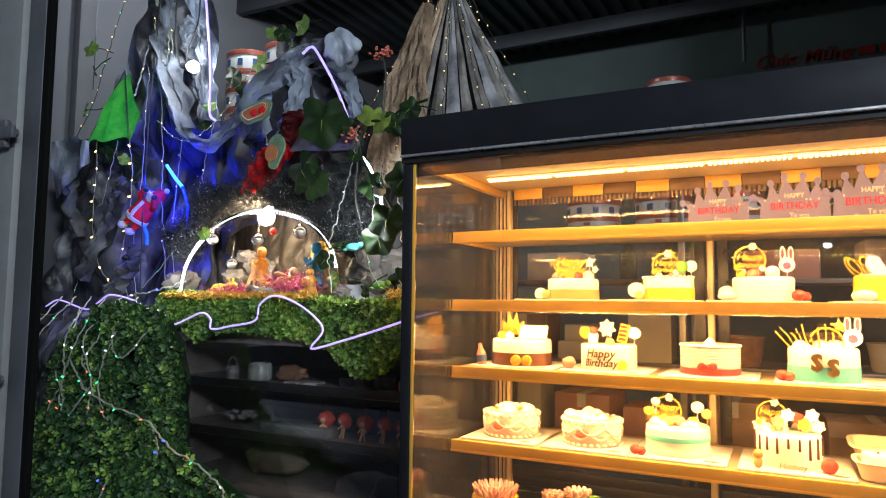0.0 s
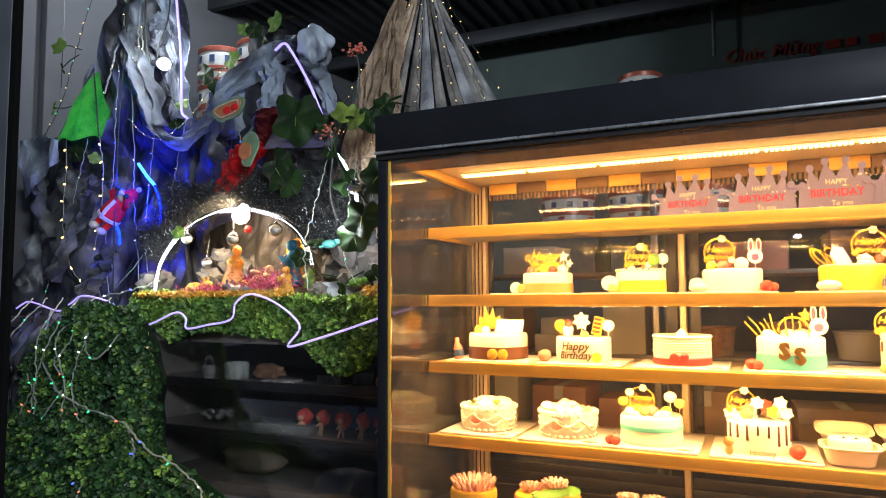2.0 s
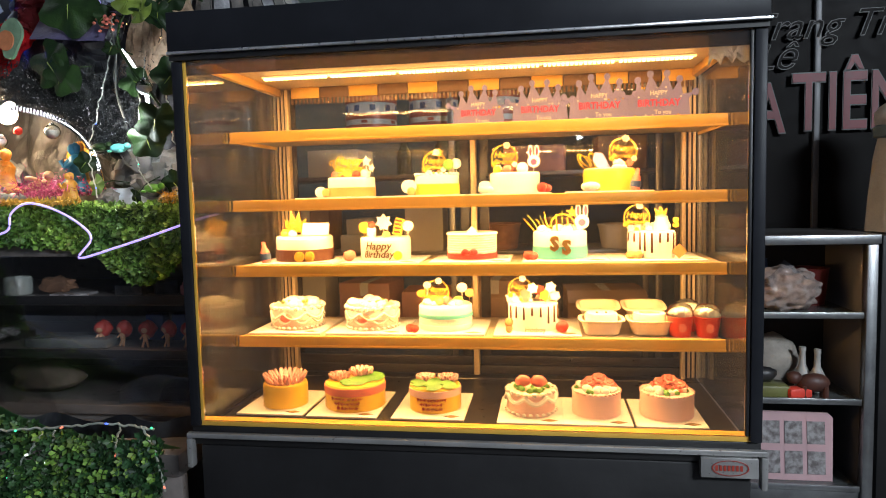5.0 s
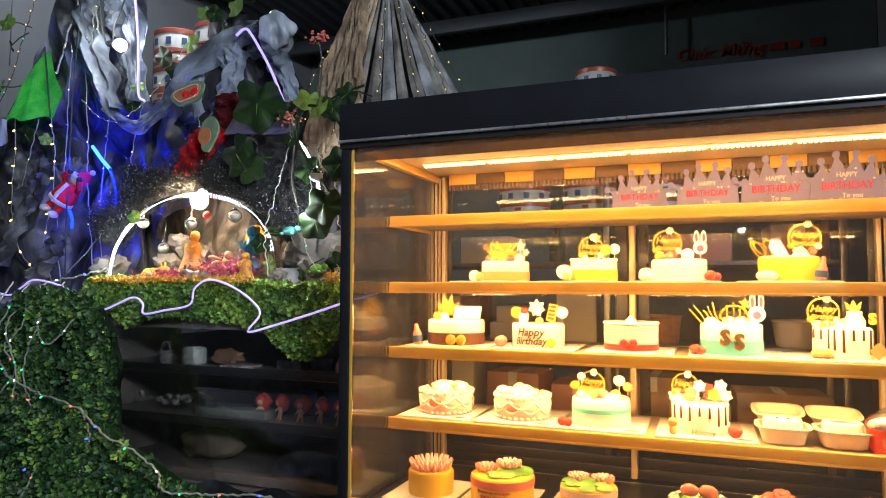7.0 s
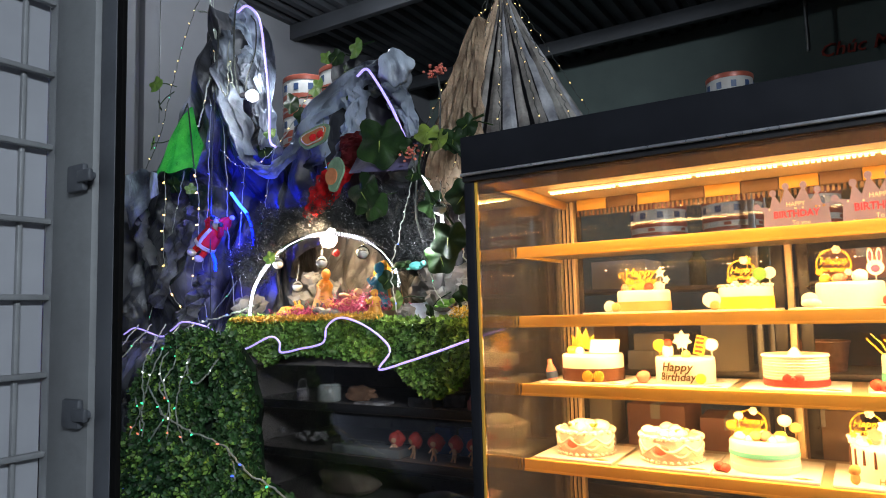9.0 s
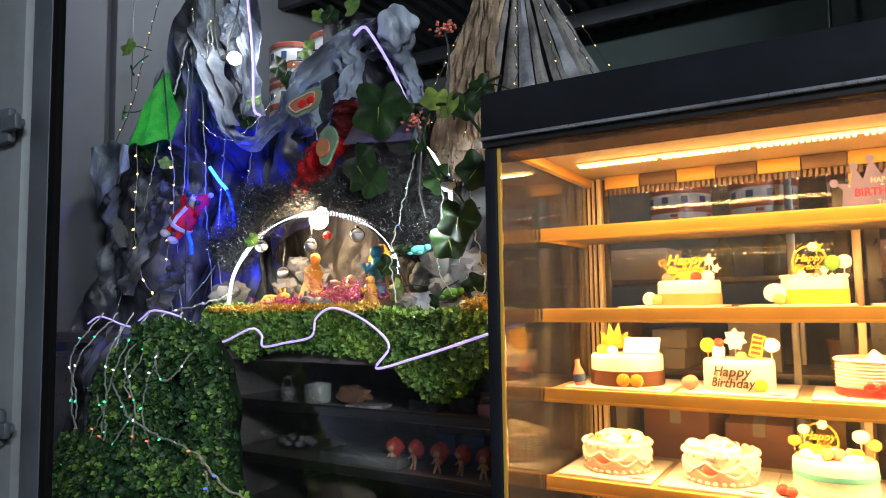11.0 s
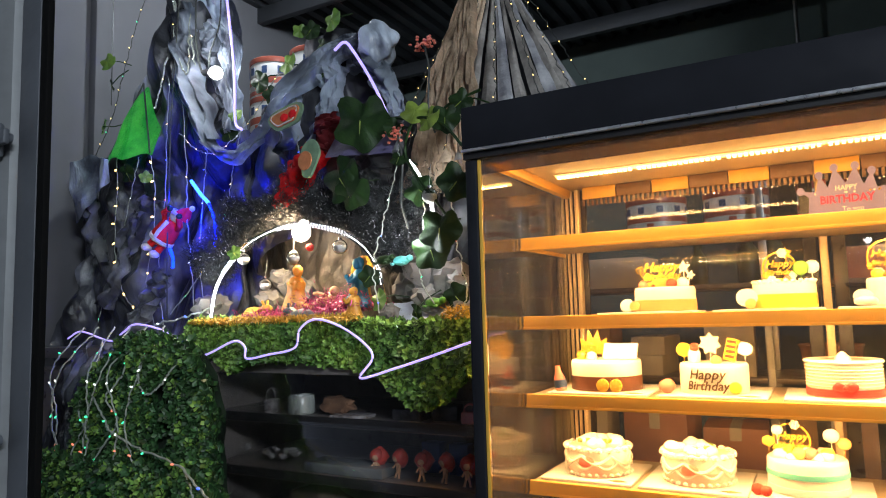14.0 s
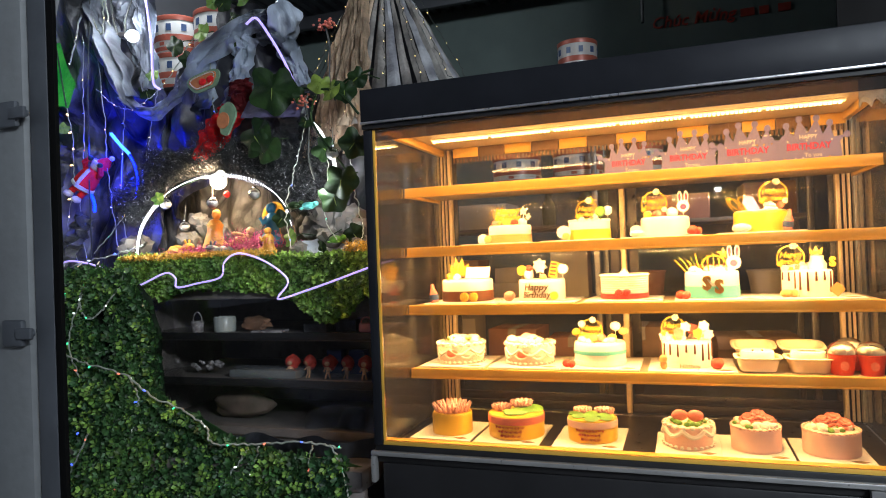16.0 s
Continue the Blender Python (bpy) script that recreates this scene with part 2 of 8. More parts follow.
NEEDLE = mat("frosted_pine_needle", (0.005, 0.007, 0.008), 0.5, 0, 0.2, 60, 0.1, colour2=(0.022, 0.024, 0.027), island=0.6)
TINSEL_PINK = mat("pink_tinsel", (0.62, 0.08, 0.22), 0.3, 0.4, 0.2, 30, 0.1, island=0.5)
TINSEL_GOLD = mat("gold_tinsel", (0.70, 0.42, 0.06), 0.3, 0.5, 0.2, 30, 0.1, island=0.5)
WIRE = mat("pale_green_wire", (0.40, 0.44, 0.38), 0.4, 0, 0.1, 30, 0)
WIRE_DARK = mat("dark_wire", (0.05, 0.055, 0.05), 0.4, 0, 0.1, 30, 0)
CREAM = mat("white_buttercream", (0.86, 0.82, 0.72), 0.5, 0, 0.03, 14, 0.15, sheen=0.1)
YELLOW = mat("yellow_glaze", (0.90, 0.57, 0.05), 0.35, 0, 0.05, 14, 0.1)
ORANGE = mat("orange_cake_side", (0.80, 0.33, 0.06), 0.4, 0, 0.1, 12, 0.1)
CARAMEL = mat("caramel_band", (0.62, 0.34, 0.11), 0.45, 0, 0.08, 14, 0.1)
BRONZE = mat("bronze_glitter", (0.30, 0.17, 0.045), 0.35, 0.5, 0.15, 60, 0.2)
CHOC = mat("chocolate", (0.11, 0.04, 0.02), 0.35, 0, 0.1, 14, 0.1)
PINK = mat("pink_icing", (0.92, 0.60, 0.50), 0.5, 0, 0.06, 14, 0.15)
TEAL = mat("teal_icing", (0.12, 0.50, 0.45), 0.5, 0, 0.06, 14, 0.1)
BLUE_PALE = mat("pale_blue_icing", (0.62, 0.70, 0.72), 0.5, 0, 0.05, 14, 0.1)
RED = mat("red_ribbon", (0.62, 0.035, 0.03), 0.35, 0, 0.1, 20, 0.05)
CUP_RED = mat("red_paper_cup", (0.78, 0.07, 0.045), 0.4, 0, 0.08, 12, 0.04)
BERRY = mat("strawberry", (0.62, 0.06, 0.035), 0.3, 0, 0.15, 40, 0.2)
ROSE = mat("coral_flower_icing", (0.88, 0.24, 0.17), 0.5, 0, 0.1, 30, 0.1)
LILY = mat("pale_pink_petal", (0.92, 0.52, 0.46), 0.45, 0, 0.1, 30, 0.1)
PAD = mat("green_lily_pad", (0.15, 0.38, 0.05), 0.45, 0, 0.12, 30, 0.1)
BOARD = mat("white_cake_board", (0.85, 0.83, 0.78), 0.4, 0, 0.02, 6, 0.02)
TOP_GOLD = mat("gold_mirror_acrylic", (0.90, 0.56, 0.08), 0.25, 0.35, 0.05, 20, 0)
LILAC = mat("lilac_grey_card", (0.30, 0.29, 0.62), 0.65, 0, 0.06, 12, 0.03)
WHITE = mat("white_card", (0.85, 0.84, 0.82), 0.5, 0, 0.03, 12, 0.02)
PRINT_PINK = mat("hot_pink_print", (0.80, 0.08, 0.20), 0.5, 0, 0.05, 12, 0)
INK = mat("dark_brown_ink", (0.10, 0.06, 0.03), 0.5, 0, 0.05, 12, 0)
INK_RED = mat("dark_red_ink", (0.42, 0.05, 0.03), 0.5, 0, 0.05, 12, 0)
KRAFT = mat("sugarcane_pulp_box", (0.84, 0.72, 0.52), 0.6, 0, 0.06, 20, 0.1)
TIN_RED = mat("brick_red_tin_paint", (0.44, 0.11, 0.07), 0.35, 0.1, 0.1, 12, 0.03)
TIN_WHITE = mat("off_white_tin_paint", (0.62, 0.60, 0.57), 0.35, 0.1, 0.06, 12, 0.03)
TIN_BLUE = mat("blue_tin_print", (0.05, 0.09, 0.2), 0.4, 0, 0.1, 12, 0)
SANTA_RED = mat("red_felt", (0.82, 0.025, 0.03), 0.85, 0, 0.15, 30, 0.3, spec=0.15)
FELT_WHITE = mat("white_fleece", (0.72, 0.69, 0.66), 0.9, 0, 0.1, 40, 0.5, sheen=0.3)
SKIN = mat("painted_plaster_flesh", (0.72, 0.40, 0.22), 0.4, 0, 0.1, 20, 0.05)
ROBE = mat("orange_painted_plaster", (0.84, 0.28, 0.03), 0.4, 0, 0.15, 16, 0.08, colour2=(0.88, 0.48, 0.14))
ROBE_BLUE = mat("blue_painted_plaster", (0.04, 0.26, 0.42), 0.4, 0, 0.12, 16, 0.06)
DONKEY = mat("grey_painted_plaster", (0.13, 0.15, 0.17), 0.45, 0, 0.15, 16, 0.08)
OX = mat("ochre_painted_plaster", (0.74, 0.36, 0.05), 0.45, 0, 0.15, 16, 0.08)
STONE = mat("grey_pebble", (0.22, 0.21, 0.20), 0.6, 0, 0.2, 9, 0.25, colour2=(0.12, 0.115, 0.11))
DOLL_HAIR = mat("red_doll_hair", (0.62, 0.06, 0.04), 0.4, 0, 0.12, 20, 0.05)
LANTERN = mat("green_lit_cellophane", (0.10, 0.34, 0.06), 0.3, 0, 0.35, 14, 0.4, colour2=(0.03, 0.14, 0.03), glow=(0.0, 0.55, 0.07), watts=0.2, alpha=0.78)
CLOTH_GREY = mat("grey_cotton_cover", (0.26, 0.28, 0.30), 0.85, 0, 0.1, 12, 0.25, sheen=0.3)
DARK_GLASS = mat("dark_window_glass", (0.005, 0.004, 0.004), 0.5, 0, 0.2, 3, 0.01, spec=0.08)
LETTER_RED = mat("dark_red_letter", (0.13, 0.007, 0.013), 0.5, 0, 0.1, 12, 0)
LETTER_EDGE = mat("pale_letter_edge", (0.06, 0.055, 0.055), 0.5, 0, 0.1, 12, 0)
PINK_BOARD = mat("pink_printed_board", (0.62, 0.40, 0.42), 0.5, 0, 0.06, 9, 0.02)
GREY_PRINT = mat("grey_photo_print", (0.38, 0.36, 0.36), 0.5, 0, 0.35, 60, 0, colour2=(0.14, 0.12, 0.12))


# ---- mesh tools ----
def thing(name, label, category, m=None, group=""):
    ob = new(name)
    ob.empty_display_size = 0.02
    if m is not None:
        ob.matrix_basis = m
    return tagged(ob, label, category, group)


def finish(bm, name, material, smooth=True):
    me = bpy.data.meshes.new(name)
    bmesh.ops.recalc_face_normals(bm, faces=bm.faces[:])
    bm.to_mesh(me)
    bm.free()
    me.materials.append(material)
    if smooth:
        me.polygons.foreach_set("use_smooth", [True] * len(me.polygons))
        me.set_sharp_from_angle(angle=radians(38))
    return me


def part(name, bm, material, parent, label="", m=None):
    me = bm if isinstance(bm, bpy.types.Mesh) else finish(bm, name, material)
    ob = new(name, me)
    ob.parent = parent
    if m is not None:
        ob.matrix_basis = m
    return tagged(ob, label) if label else ob


def solid(name, bm, material, label, category, m=None, group="", kind=""):
    me = bm if isinstance(bm, bpy.types.Mesh) else finish(bm, name, material)
    ob = new(name, me)
    if m is not None:
        ob.matrix_basis = m
    return tagged(ob, label, category, group, kind)


def box(x0, x1, y0, y1, z0, z1, bevel=0.0, bm=None):
    bm = bm or bmesh.new()
    got = bmesh.ops.create_cube(bm, size=1, matrix=Matrix.LocRotScale(((x0 + x1) / 2, (y0 + y1) / 2, (z0 + z1) / 2), None, (x1 - x0, y1 - y0, z1 - z0)))
    if bevel:
        edges = list({e for v in got["verts"] for e in v.link_edges})
        bmesh.ops.bevel(bm, geom=edges, offset=bevel, segments=2, profile=0.5, affect="EDGES")
    return bm


def lathe(profile, seg=32, bm=None, m=None, wave=None):
    """A turned shape from (radius, z) pairs, closed where the radius is 0. wave(angle, i) scales the radius."""
    bm = bm or bmesh.new()
    m = m or Matrix()
    rings = []
    for i, (r, z) in enumerate(profile):
        if r <= 1e-6:
            rings.append([bm.verts.new(m @ Vector((0, 0, z)))])
        else:
            ring = []
            for k in range(seg):
                a = 2 * math.pi * k / seg
                q = r * (wave(a, i) if wave else 1)
                ring.append(bm.verts.new(m @ Vector((q * math.cos(a), q * math.sin(a), z))))
            rings.append(ring)
    for a, b in zip(rings, rings[1:]):
        for k in range(seg):
            j = (k + 1) % seg
            if len(a) == 1 and len(b) > 1:
                bm.faces.new((a[0], b[k], b[j]))
            elif len(b) == 1 and len(a) > 1:
                bm.faces.new((a[k], a[j], b[0]))
            elif len(a) > 1:
                bm.faces.new((a[k], a[j], b[j], b[k]))
    return bm


def tube(points, r=0.003, seg=6, bm=None, closed=False):
    bm = bm or bmesh.new()
    pts = [Vector(p) for p in points]
    n, rings = len(pts), []
    for i, p in enumerate(pts):
        d = (pts[(i + 1) % n] - pts[i - 1]) if closed else (pts[min(i + 1, n - 1)] - pts[max(i - 1, 0)])
        d = d.normalized() if d.length > 1e-9 else Vector((0, 0, 1))
        u = d.cross(Vector((0, 0, 1)) if abs(d.z) < 0.95 else Vector((1, 0, 0))).normalized()
        v = d.cross(u)
        rr = r(i / (n - 1)) if callable(r) else r
        rings.append([bm.verts.new(p + rr * (math.cos(2 * math.pi * k / seg) * u + math.sin(2 * math.pi * k / seg) * v)) for k in range(seg)])
    pairs = list(zip(rings, rings[1:])) + ([(rings[-1], rings[0])] if closed else [])
    for a, b in pairs:
        for k in range(seg):
            bm.faces.new((a[k], a[(k + 1) % seg], b[(k + 1) % seg], b[k]))
    if not closed:
        bm.faces.new(rings[0])
        bm.faces.new(rings[-1])
    return bm


def smooth_line(points, n=8):
    """Catmull-Rom through the points."""
    p = [Vector(q) for q in points]
    p = [2 * p[0] - p[1]] + p + [2 * p[-1] - p[-2]]
    out = []
    for i in range(1, len(p) - 2):
        for k in range(n):
            t = k / n
            out.append(0.5 * (2 * p[i] + (p[i + 1] - p[i - 1]) * t + (2 * p[i - 1] - 5 * p[i] + 4 * p[i + 1] - p[i + 2]) * t * t + (3 * p[i] - p[i - 1] - 3 * p[i + 1] + p[i + 2]) * t ** 3))
    return out + [p[-2]]


def blob(r, centre=(0, 0, 0), scale=(1, 1, 1), rough=0.0, freq=6.0, bm=None, sub=2, turn=None):
    bm = bm or bmesh.new()
    got = bmesh.ops.create_icosphere(bm, subdivisions=sub, radius=1)
    c, q = Vector(centre), turn or Matrix()
    for v in got["verts"]:
        k = r * (1 + rough * noise.noise(v.co * freq * 0.5 + c * 37))
        v.co = c + (q @ Vector((v.co.x * scale[0], v.co.y * scale[1], v.co.z * scale[2]))) * k
    return bm


def plate(outline, thick, bm=None, m=None):
    """A flat shape cut from sheet: outline in x and z, thickness along y."""
    bm = bm or bmesh.new()
    m = m or Matrix()
    a = [bm.verts.new(m @ Vector((x, -thick / 2, z))) for x, z in outline]
    b = [bm.verts.new(m @ Vector((x, thick / 2, z))) for x, z in outline]
    bm.faces.new(a)
    bm.faces.new(b[::-1])
    for i in range(len(a)):
        j = (i + 1) % len(a)
        bm.faces.new((a[i], b[i], b[j], a[j]))
    return bm


def words(body, size, thick=0.001, shear=0.0, offset=0.0):
    """Letters as a mesh, standing in x and z, facing -y, centred."""
    cu = bpy.data.curves.new("letters", "FONT")
    cu.body, cu.size, cu.extrude, cu.align_x, cu.align_y, cu.shear, cu.offset, cu.resolution_u = body, size, thick, "CENTER", "CENTER", shear, offset, 2
    ob = new("letters", cu)
    bpy.context.view_layer.update()
    me = bpy.data.meshes.new_from_object(ob.evaluated_get(bpy.context.evaluated_depsgraph_get()))
    bpy.data.objects.remove(ob)
    me.transform(Euler((radians(90), 0, 0)).to_matrix().to_4x4())
    return me


def lettering(name, body, size, material, parent, m, thick=0.001, shear=0.0, offset=0.0, label=""):
    me = words(body, size, thick, shear, offset)
    me.materials.clear()
    me.materials.append(material)
    return part(name, me, material, parent, label, m)


def ring_shape(r0, r1, thick, m=None, n=28, bm=None):
    bm = bm or bmesh.new()
    m = m or Matrix()
    vs = []
    for k in range(n):
        a = 2 * math.pi * k / n
        vs.append([bm.verts.new(m @ Vector((r * math.cos(a), y, r * math.sin(a)))) for r, y in ((r0, -thick), (r1, -thick), (r1, thick), (r0, thick))])
    for k in range(n):
        a, b = vs[k], vs[(k + 1) % n]
        for i in range(4):
            bm.faces.new((a[i], a[(i + 1) % 4], b[(i + 1) % 4], b[i]))
    return bm


def disc(r, n=24, squash=1.0, cx=0.0, cz=0.0):
    return [(cx + r * math.cos(2 * math.pi * k / n), cz + squash * r * math.sin(2 * math.pi * k / n)) for k in range(n)]


def star(r, r2, n=5, cx=0.0, cz=0.0):
    return [(cx + (r if k % 2 == 0 else r2) * math.sin(math.pi * k / n), cz + (r if k % 2 == 0 else r2) * math.cos(math.pi * k / n)) for k in range(2 * n)]


def along(table, x):
    """Straight lines through (x, value) pairs."""
    for (a, p), (b, q) in zip(table, table[1:]):
        if x <= b:
            return p + (q - p) * max(0.0, min(1.0, (x - a) / (b - a)))
    return table[-1][1]


# ---- the shop: floor, walls, ceiling ----
def structure(name, bm, material, label, category):
    return solid(name, bm, material, label, category, kind="structure")


structure("floor", box(-3.4, 4.2, -4.0, 5.3, -0.08, 0.0), FLOOR, "grey tiled floor of the shop, dim", "floor")
structure("wall_west", box(-3.42, -3.25, 1.0, 5.3, 0.0, 3.45), GREY_WALL, "grey painted side wall in half shade", "wall")
structure("wall_north", box(-3.25, 4.2, 5.12, 5.3, 0.0, 3.45), GREEN_WALL, "dark green painted back wall", "wall")
structure("wall_east", box(4.2, 4.35, -4.0, 5.3, 0.0, 3.45), GREY_WALL, "plain grey wall closing the shop", "wall")
rib = bmesh.new()
bx0, pitch = -3.25, 0.11
verts = []
for k in range(69):
    for dx, dz in ((0, 0), (0.045, 0), (0.06, 0.03), (0.095, 0.03)):
        x = bx0 + k * pitch + dx
        verts.append((rib.verts.new((x, 0.9, 3.3 + dz)), rib.verts.new((x, 5.12, 3.3 + dz))))
for a, b in zip(verts, verts[1:]):
    rib.faces.new((a[0], b[0], b[1], a[1]))
structure("ceiling", rib, ROOF, "dark corrugated metal sheet ceiling", "ceiling")
for y in (1.9, 3.4, 4.7):
    beam = box(-3.25, 4.2, y, y + 0.05, 3.20, 3.30, 0.004)
    structure("ceiling_beam", beam, ROOF, "dark steel purlin under the sheet ceiling", "beam")
structure("roof_cover", box(-3.42, 4.35, 0.9, 5.3, 3.45, 3.5), ROOF, "dark roof above the corrugated sheet", "roof")
# side pillar between the wall and the doorway
structure("wall_pilaster", box(-3.25, -3.20, 2.30, 2.385, 0.0, 3.3, 0.006), GREY_WALL, "grey plastered pilaster on the side wall", "pillar")

# door post with its flat dark angle
post = thing("door_post", "grey painted steel door post with latch plates", "post", pose(0, 0, 0))
part("tube_post", box(-1.545, -1.388, 0.97, 1.03, 0, 3.2, 0.027), POST, post)
part("angle_iron", box(-1.386, -1.335, 0.985, 0.995, 0, 3.2, 0.002), POST_DARK, post, "dark grey angle iron")
part("rubber_seal", box(-1.3345, -1.316, 0.986, 0.997, 0, 3.2, 0.002), mat("black_rubber", (0.004, 0.004, 0.004), 0.8, 0, 0.1, 9, 0.02, spec=0.1), post, "black rubber seal")
for z in (1.642, 1.183):
    latch = part("latch_plate", box(-1.450, -1.392, 0.955, 0.9695, z - 0.028, z + 0.028, 0.006), POST_DARK, post)
    part("latch_bolt", lathe([(0, -0.006), (0.008, -0.006), (0.008, 0.007), (0.004, 0.009), (0, 0.009)], 14, m=pose(-1.375, 0.962, z, 90)), POST_DARK, latch)
    part("latch_tongue", box(-1.405, -1.362, 0.950, 0.960, z - 0.012, z + 0.012, 0.003), POST_DARK, latch)

# gate leaf, folded open towards the street
gate = thing("metal_gate", "pale grey sheet metal gate leaf with barred grid, folded open", "gate")
part("gate_sheet", box(-1.592, -1.584, -0.6, 0.985, 0.02, 2.9), GATE_SHEET, gate)
part("gate_stile", box(-1.583, -1.552, 0.985, 1.012, 0.02, 2.9, 0.004), GATE_BAR, gate)
bar = finish(box(-1.570, -1.554, -0.6, 0.984, -0.006, 0.006, 0.003), "gate_rail", GATE_BAR)
for k in range(17):
    part("gate_rail", bar, GATE_BAR, gate, m=pose(0, 0, 0.135 + k * 0.1595))
bar = finish(box(-1.583, -1.5705, -0.005, 0.005, 0.03, 2.89, 0.003), "gate_bar", GATE_BAR)
for k in range(19):
    part("gate_bar", bar, GATE_BAR, gate, m=pose(0, 0.931 - k * 0.079, 0))

# ---- the cake cabinet ----
LED_TAPE = mat("diffusing_led_tape", (1, 0.8, 0.4), 0.5, 0, 0, 8, 0, glow=(1.0, 0.58, 0.18), watts=2.6)
CHAMPAGNE = mat("champagne_aluminium", (0.76, 0.60, 0.37), 0.36, 0.3, 0.06, 12, 0.01)
REFLECTION_BROWN = mat("brown_reflection_plate", (0.20, 0.11, 0.045), 0.35, 0.1, 0.1, 8, 0.02)
DOOR_BLACK = mat("black_door_frame", (0.02, 0.019, 0.02), 0.3, 0, 0.2, 6, 0.03)


def sheet_of_foil(x0, x1, z0, z1, y):
    bm = bmesh.new()
    rows = []
    for i in range(13):
        rows.append([bm.verts.new((x0 + (x1 - x0) * i / 12, y + 0.006 * noise.noise(Vector((i * 0.9, j * 0.8, 3))), z1 - (z1 - z0) * j / 9 * (1.0 - 0.55 * abs(noise.noise(Vector((i * 0.35, 4, 1))))))) for j in range(10)])
    for a, b in zip(rows, rows[1:]):
        for j in range(9):
            bm.faces.new((a[j], b[j], b[j + 1], a[j + 1]))
    bmesh.ops.solidify(bm, geom=bm.faces[:], thickness=0.001)
    return bm


def diode_row(x0, x1, y0, y1, z0, z1, step):
    bm = bmesh.new()
    for k in range(int((x1 - x0) / step) + 1):
        box(x0 + k * step, x0 + k * step + 0.0065, y0, y1, z0, z1, 0, bm)
    return bm


CX0, CX1, CY0, CY1 = -0.925, 0.402, 1.64, 2.27
cab = thing("cake_cabinet", "black lacquered cake display cabinet with glass sides, lit warm inside", "display cabinet", pose(0, 0, 0))
hood = part("hood", box(CX0 - 0.002, CX1 + 0.002, CY0 - 0.012, CY1 + 0.01, 1.693, 1.783, 0.002), BLACK, cab)
part("hood_trim", box(CX0 + 0.0, CX1 + 0.004, CY0 - 0.022, CY0 - 0.0125, 1.684, 1.691, 0.002), mat("satin_chrome", (0.85, 0.85, 0.86), 0.3, 0.9, 0.15, 10, 0.05), hood, "chrome strip")
part("hood_underside", box(CX0, CX1, CY0 - 0.01, CY0 + 0.05, 1.672, 1.692), DULL, hood)
part("inner_roof", box(CX0 + 0.01, CX1 - 0.01, CY0 + 0.052, CY1 - 0.02, 1.700, 1.692 + 0.0005), STEEL_IN, cab, "cream steel lining")
strip = part("led_bar", box(-0.855, 0.335, 1.985, 2.015, 1.690, 1.699), STEEL_IN, cab)
for k in range(6):
    tape = part("led_strip", box(-0.852 + k * 0.198, -0.852 + k * 0.198 + 0.1965, 1.990, 2.010, 1.6865, 1.6895), LED_TAPE, strip, "warm LED strip on its tape")
    part("diodes", diode_row(-0.848 + k * 0.198, -0.660 + k * 0.198, 1.993, 2.007, 1.6815, 1.6862, 0.0118), LED, tape, "row of lit diodes")
for x in (CX0 + 0.014, CX1 - 0.034):
    part("top_side_rail", box(x, x + 0.02, CY0 + 0.051, CY1 - 0.046, 1.669, 1.6915, 0.002), GOLD, cab, "gold rail along the side pane's top")
part("base_body", box(CX0 + 0.02, CX1 - 0.02, CY0 + 0.005, CY1 + 0.02, 0.06, 0.742, 0.004), DULL, cab, "matt black lower body")
part("plinth", box(CX0 + 0.05, CX1 - 0.05, CY0 + 0.05, CY1, 0.0, 0.06), DULL, cab)
part("sill_trim", box(CX0 - 0.008, CX1 + 0.01, CY0 - 0.012, CY0 + 0.004, 0.764, 0.777, 0.003), TRIM, cab, "aluminium edge")
for x, s in ((CX0 - 0.008, 1), (CX1 - 0.004, 1)):
    part("corner_trim", box(x, x + 0.014, CY0 - 0.014, CY0 + 0.010, 0.690, 0.763, 0.003), TRIM, cab, "aluminium corner strip")
    part("side_trim", box(x, x + 0.014, CY0 + 0.0105, CY1 + 0.02, 0.742, 0.756, 0.003), TRIM, cab)
part("sill", box(CX0, CX1, CY0 + 0.005, CY0 + 0.040, 0.743, 0.791, 0.003), DULL, cab, "black sill")
part("front_rail", box(CX0 + 0.015, CX1 - 0.015, CY0 + 0.004, CY0 + 0.04, 0.7915, 0.804, 0.002), GOLD, cab, "gold front rail")
part("deck", box(CX0 + 0.012, CX1 - 0.012, CY0 + 0.041, CY1 - 0.03, 0.757, 0.768), DOOR_BLACK, cab, "glossy black lower deck")
part("deck_wire", box(CX0 + 0.02, CX1 - 0.02, 2.098, 2.101, 0.793, 0.796), CHROME, cab, "thin bright rail")
for x in (CX0, CX1 - 0.026):
    part("front_post", box(x, x + 0.026, CY0 - 0.004, CY0 + 0.022, 0.792, 1.671, 0.004), BLACK, cab, "black corner post")
for x, finish_mat in ((CX0 + 0.0265, GOLD), (CX1 - 0.0345, DULL)):
    part("post_bead", box(x, x + 0.008, CY0, CY0 + 0.008, 0.805, 1.671, 0.002), finish_mat, cab, "slim bead along the pane")
pane = part("front_glass", box(CX0 + 0.036, CX1 - 0.036, CY0 + 0.001, CY0 + 0.006, 0.805, 1.670), PANE, cab, "clear front pane")
sides = [part("side_glass", box(x, x + 0.005, CY0 + 0.024, CY1 - 0.045, 0.775, 1.668), PANE, cab, "clear side pane") for x in (CX0 + 0.008, CX1 - 0.013)]
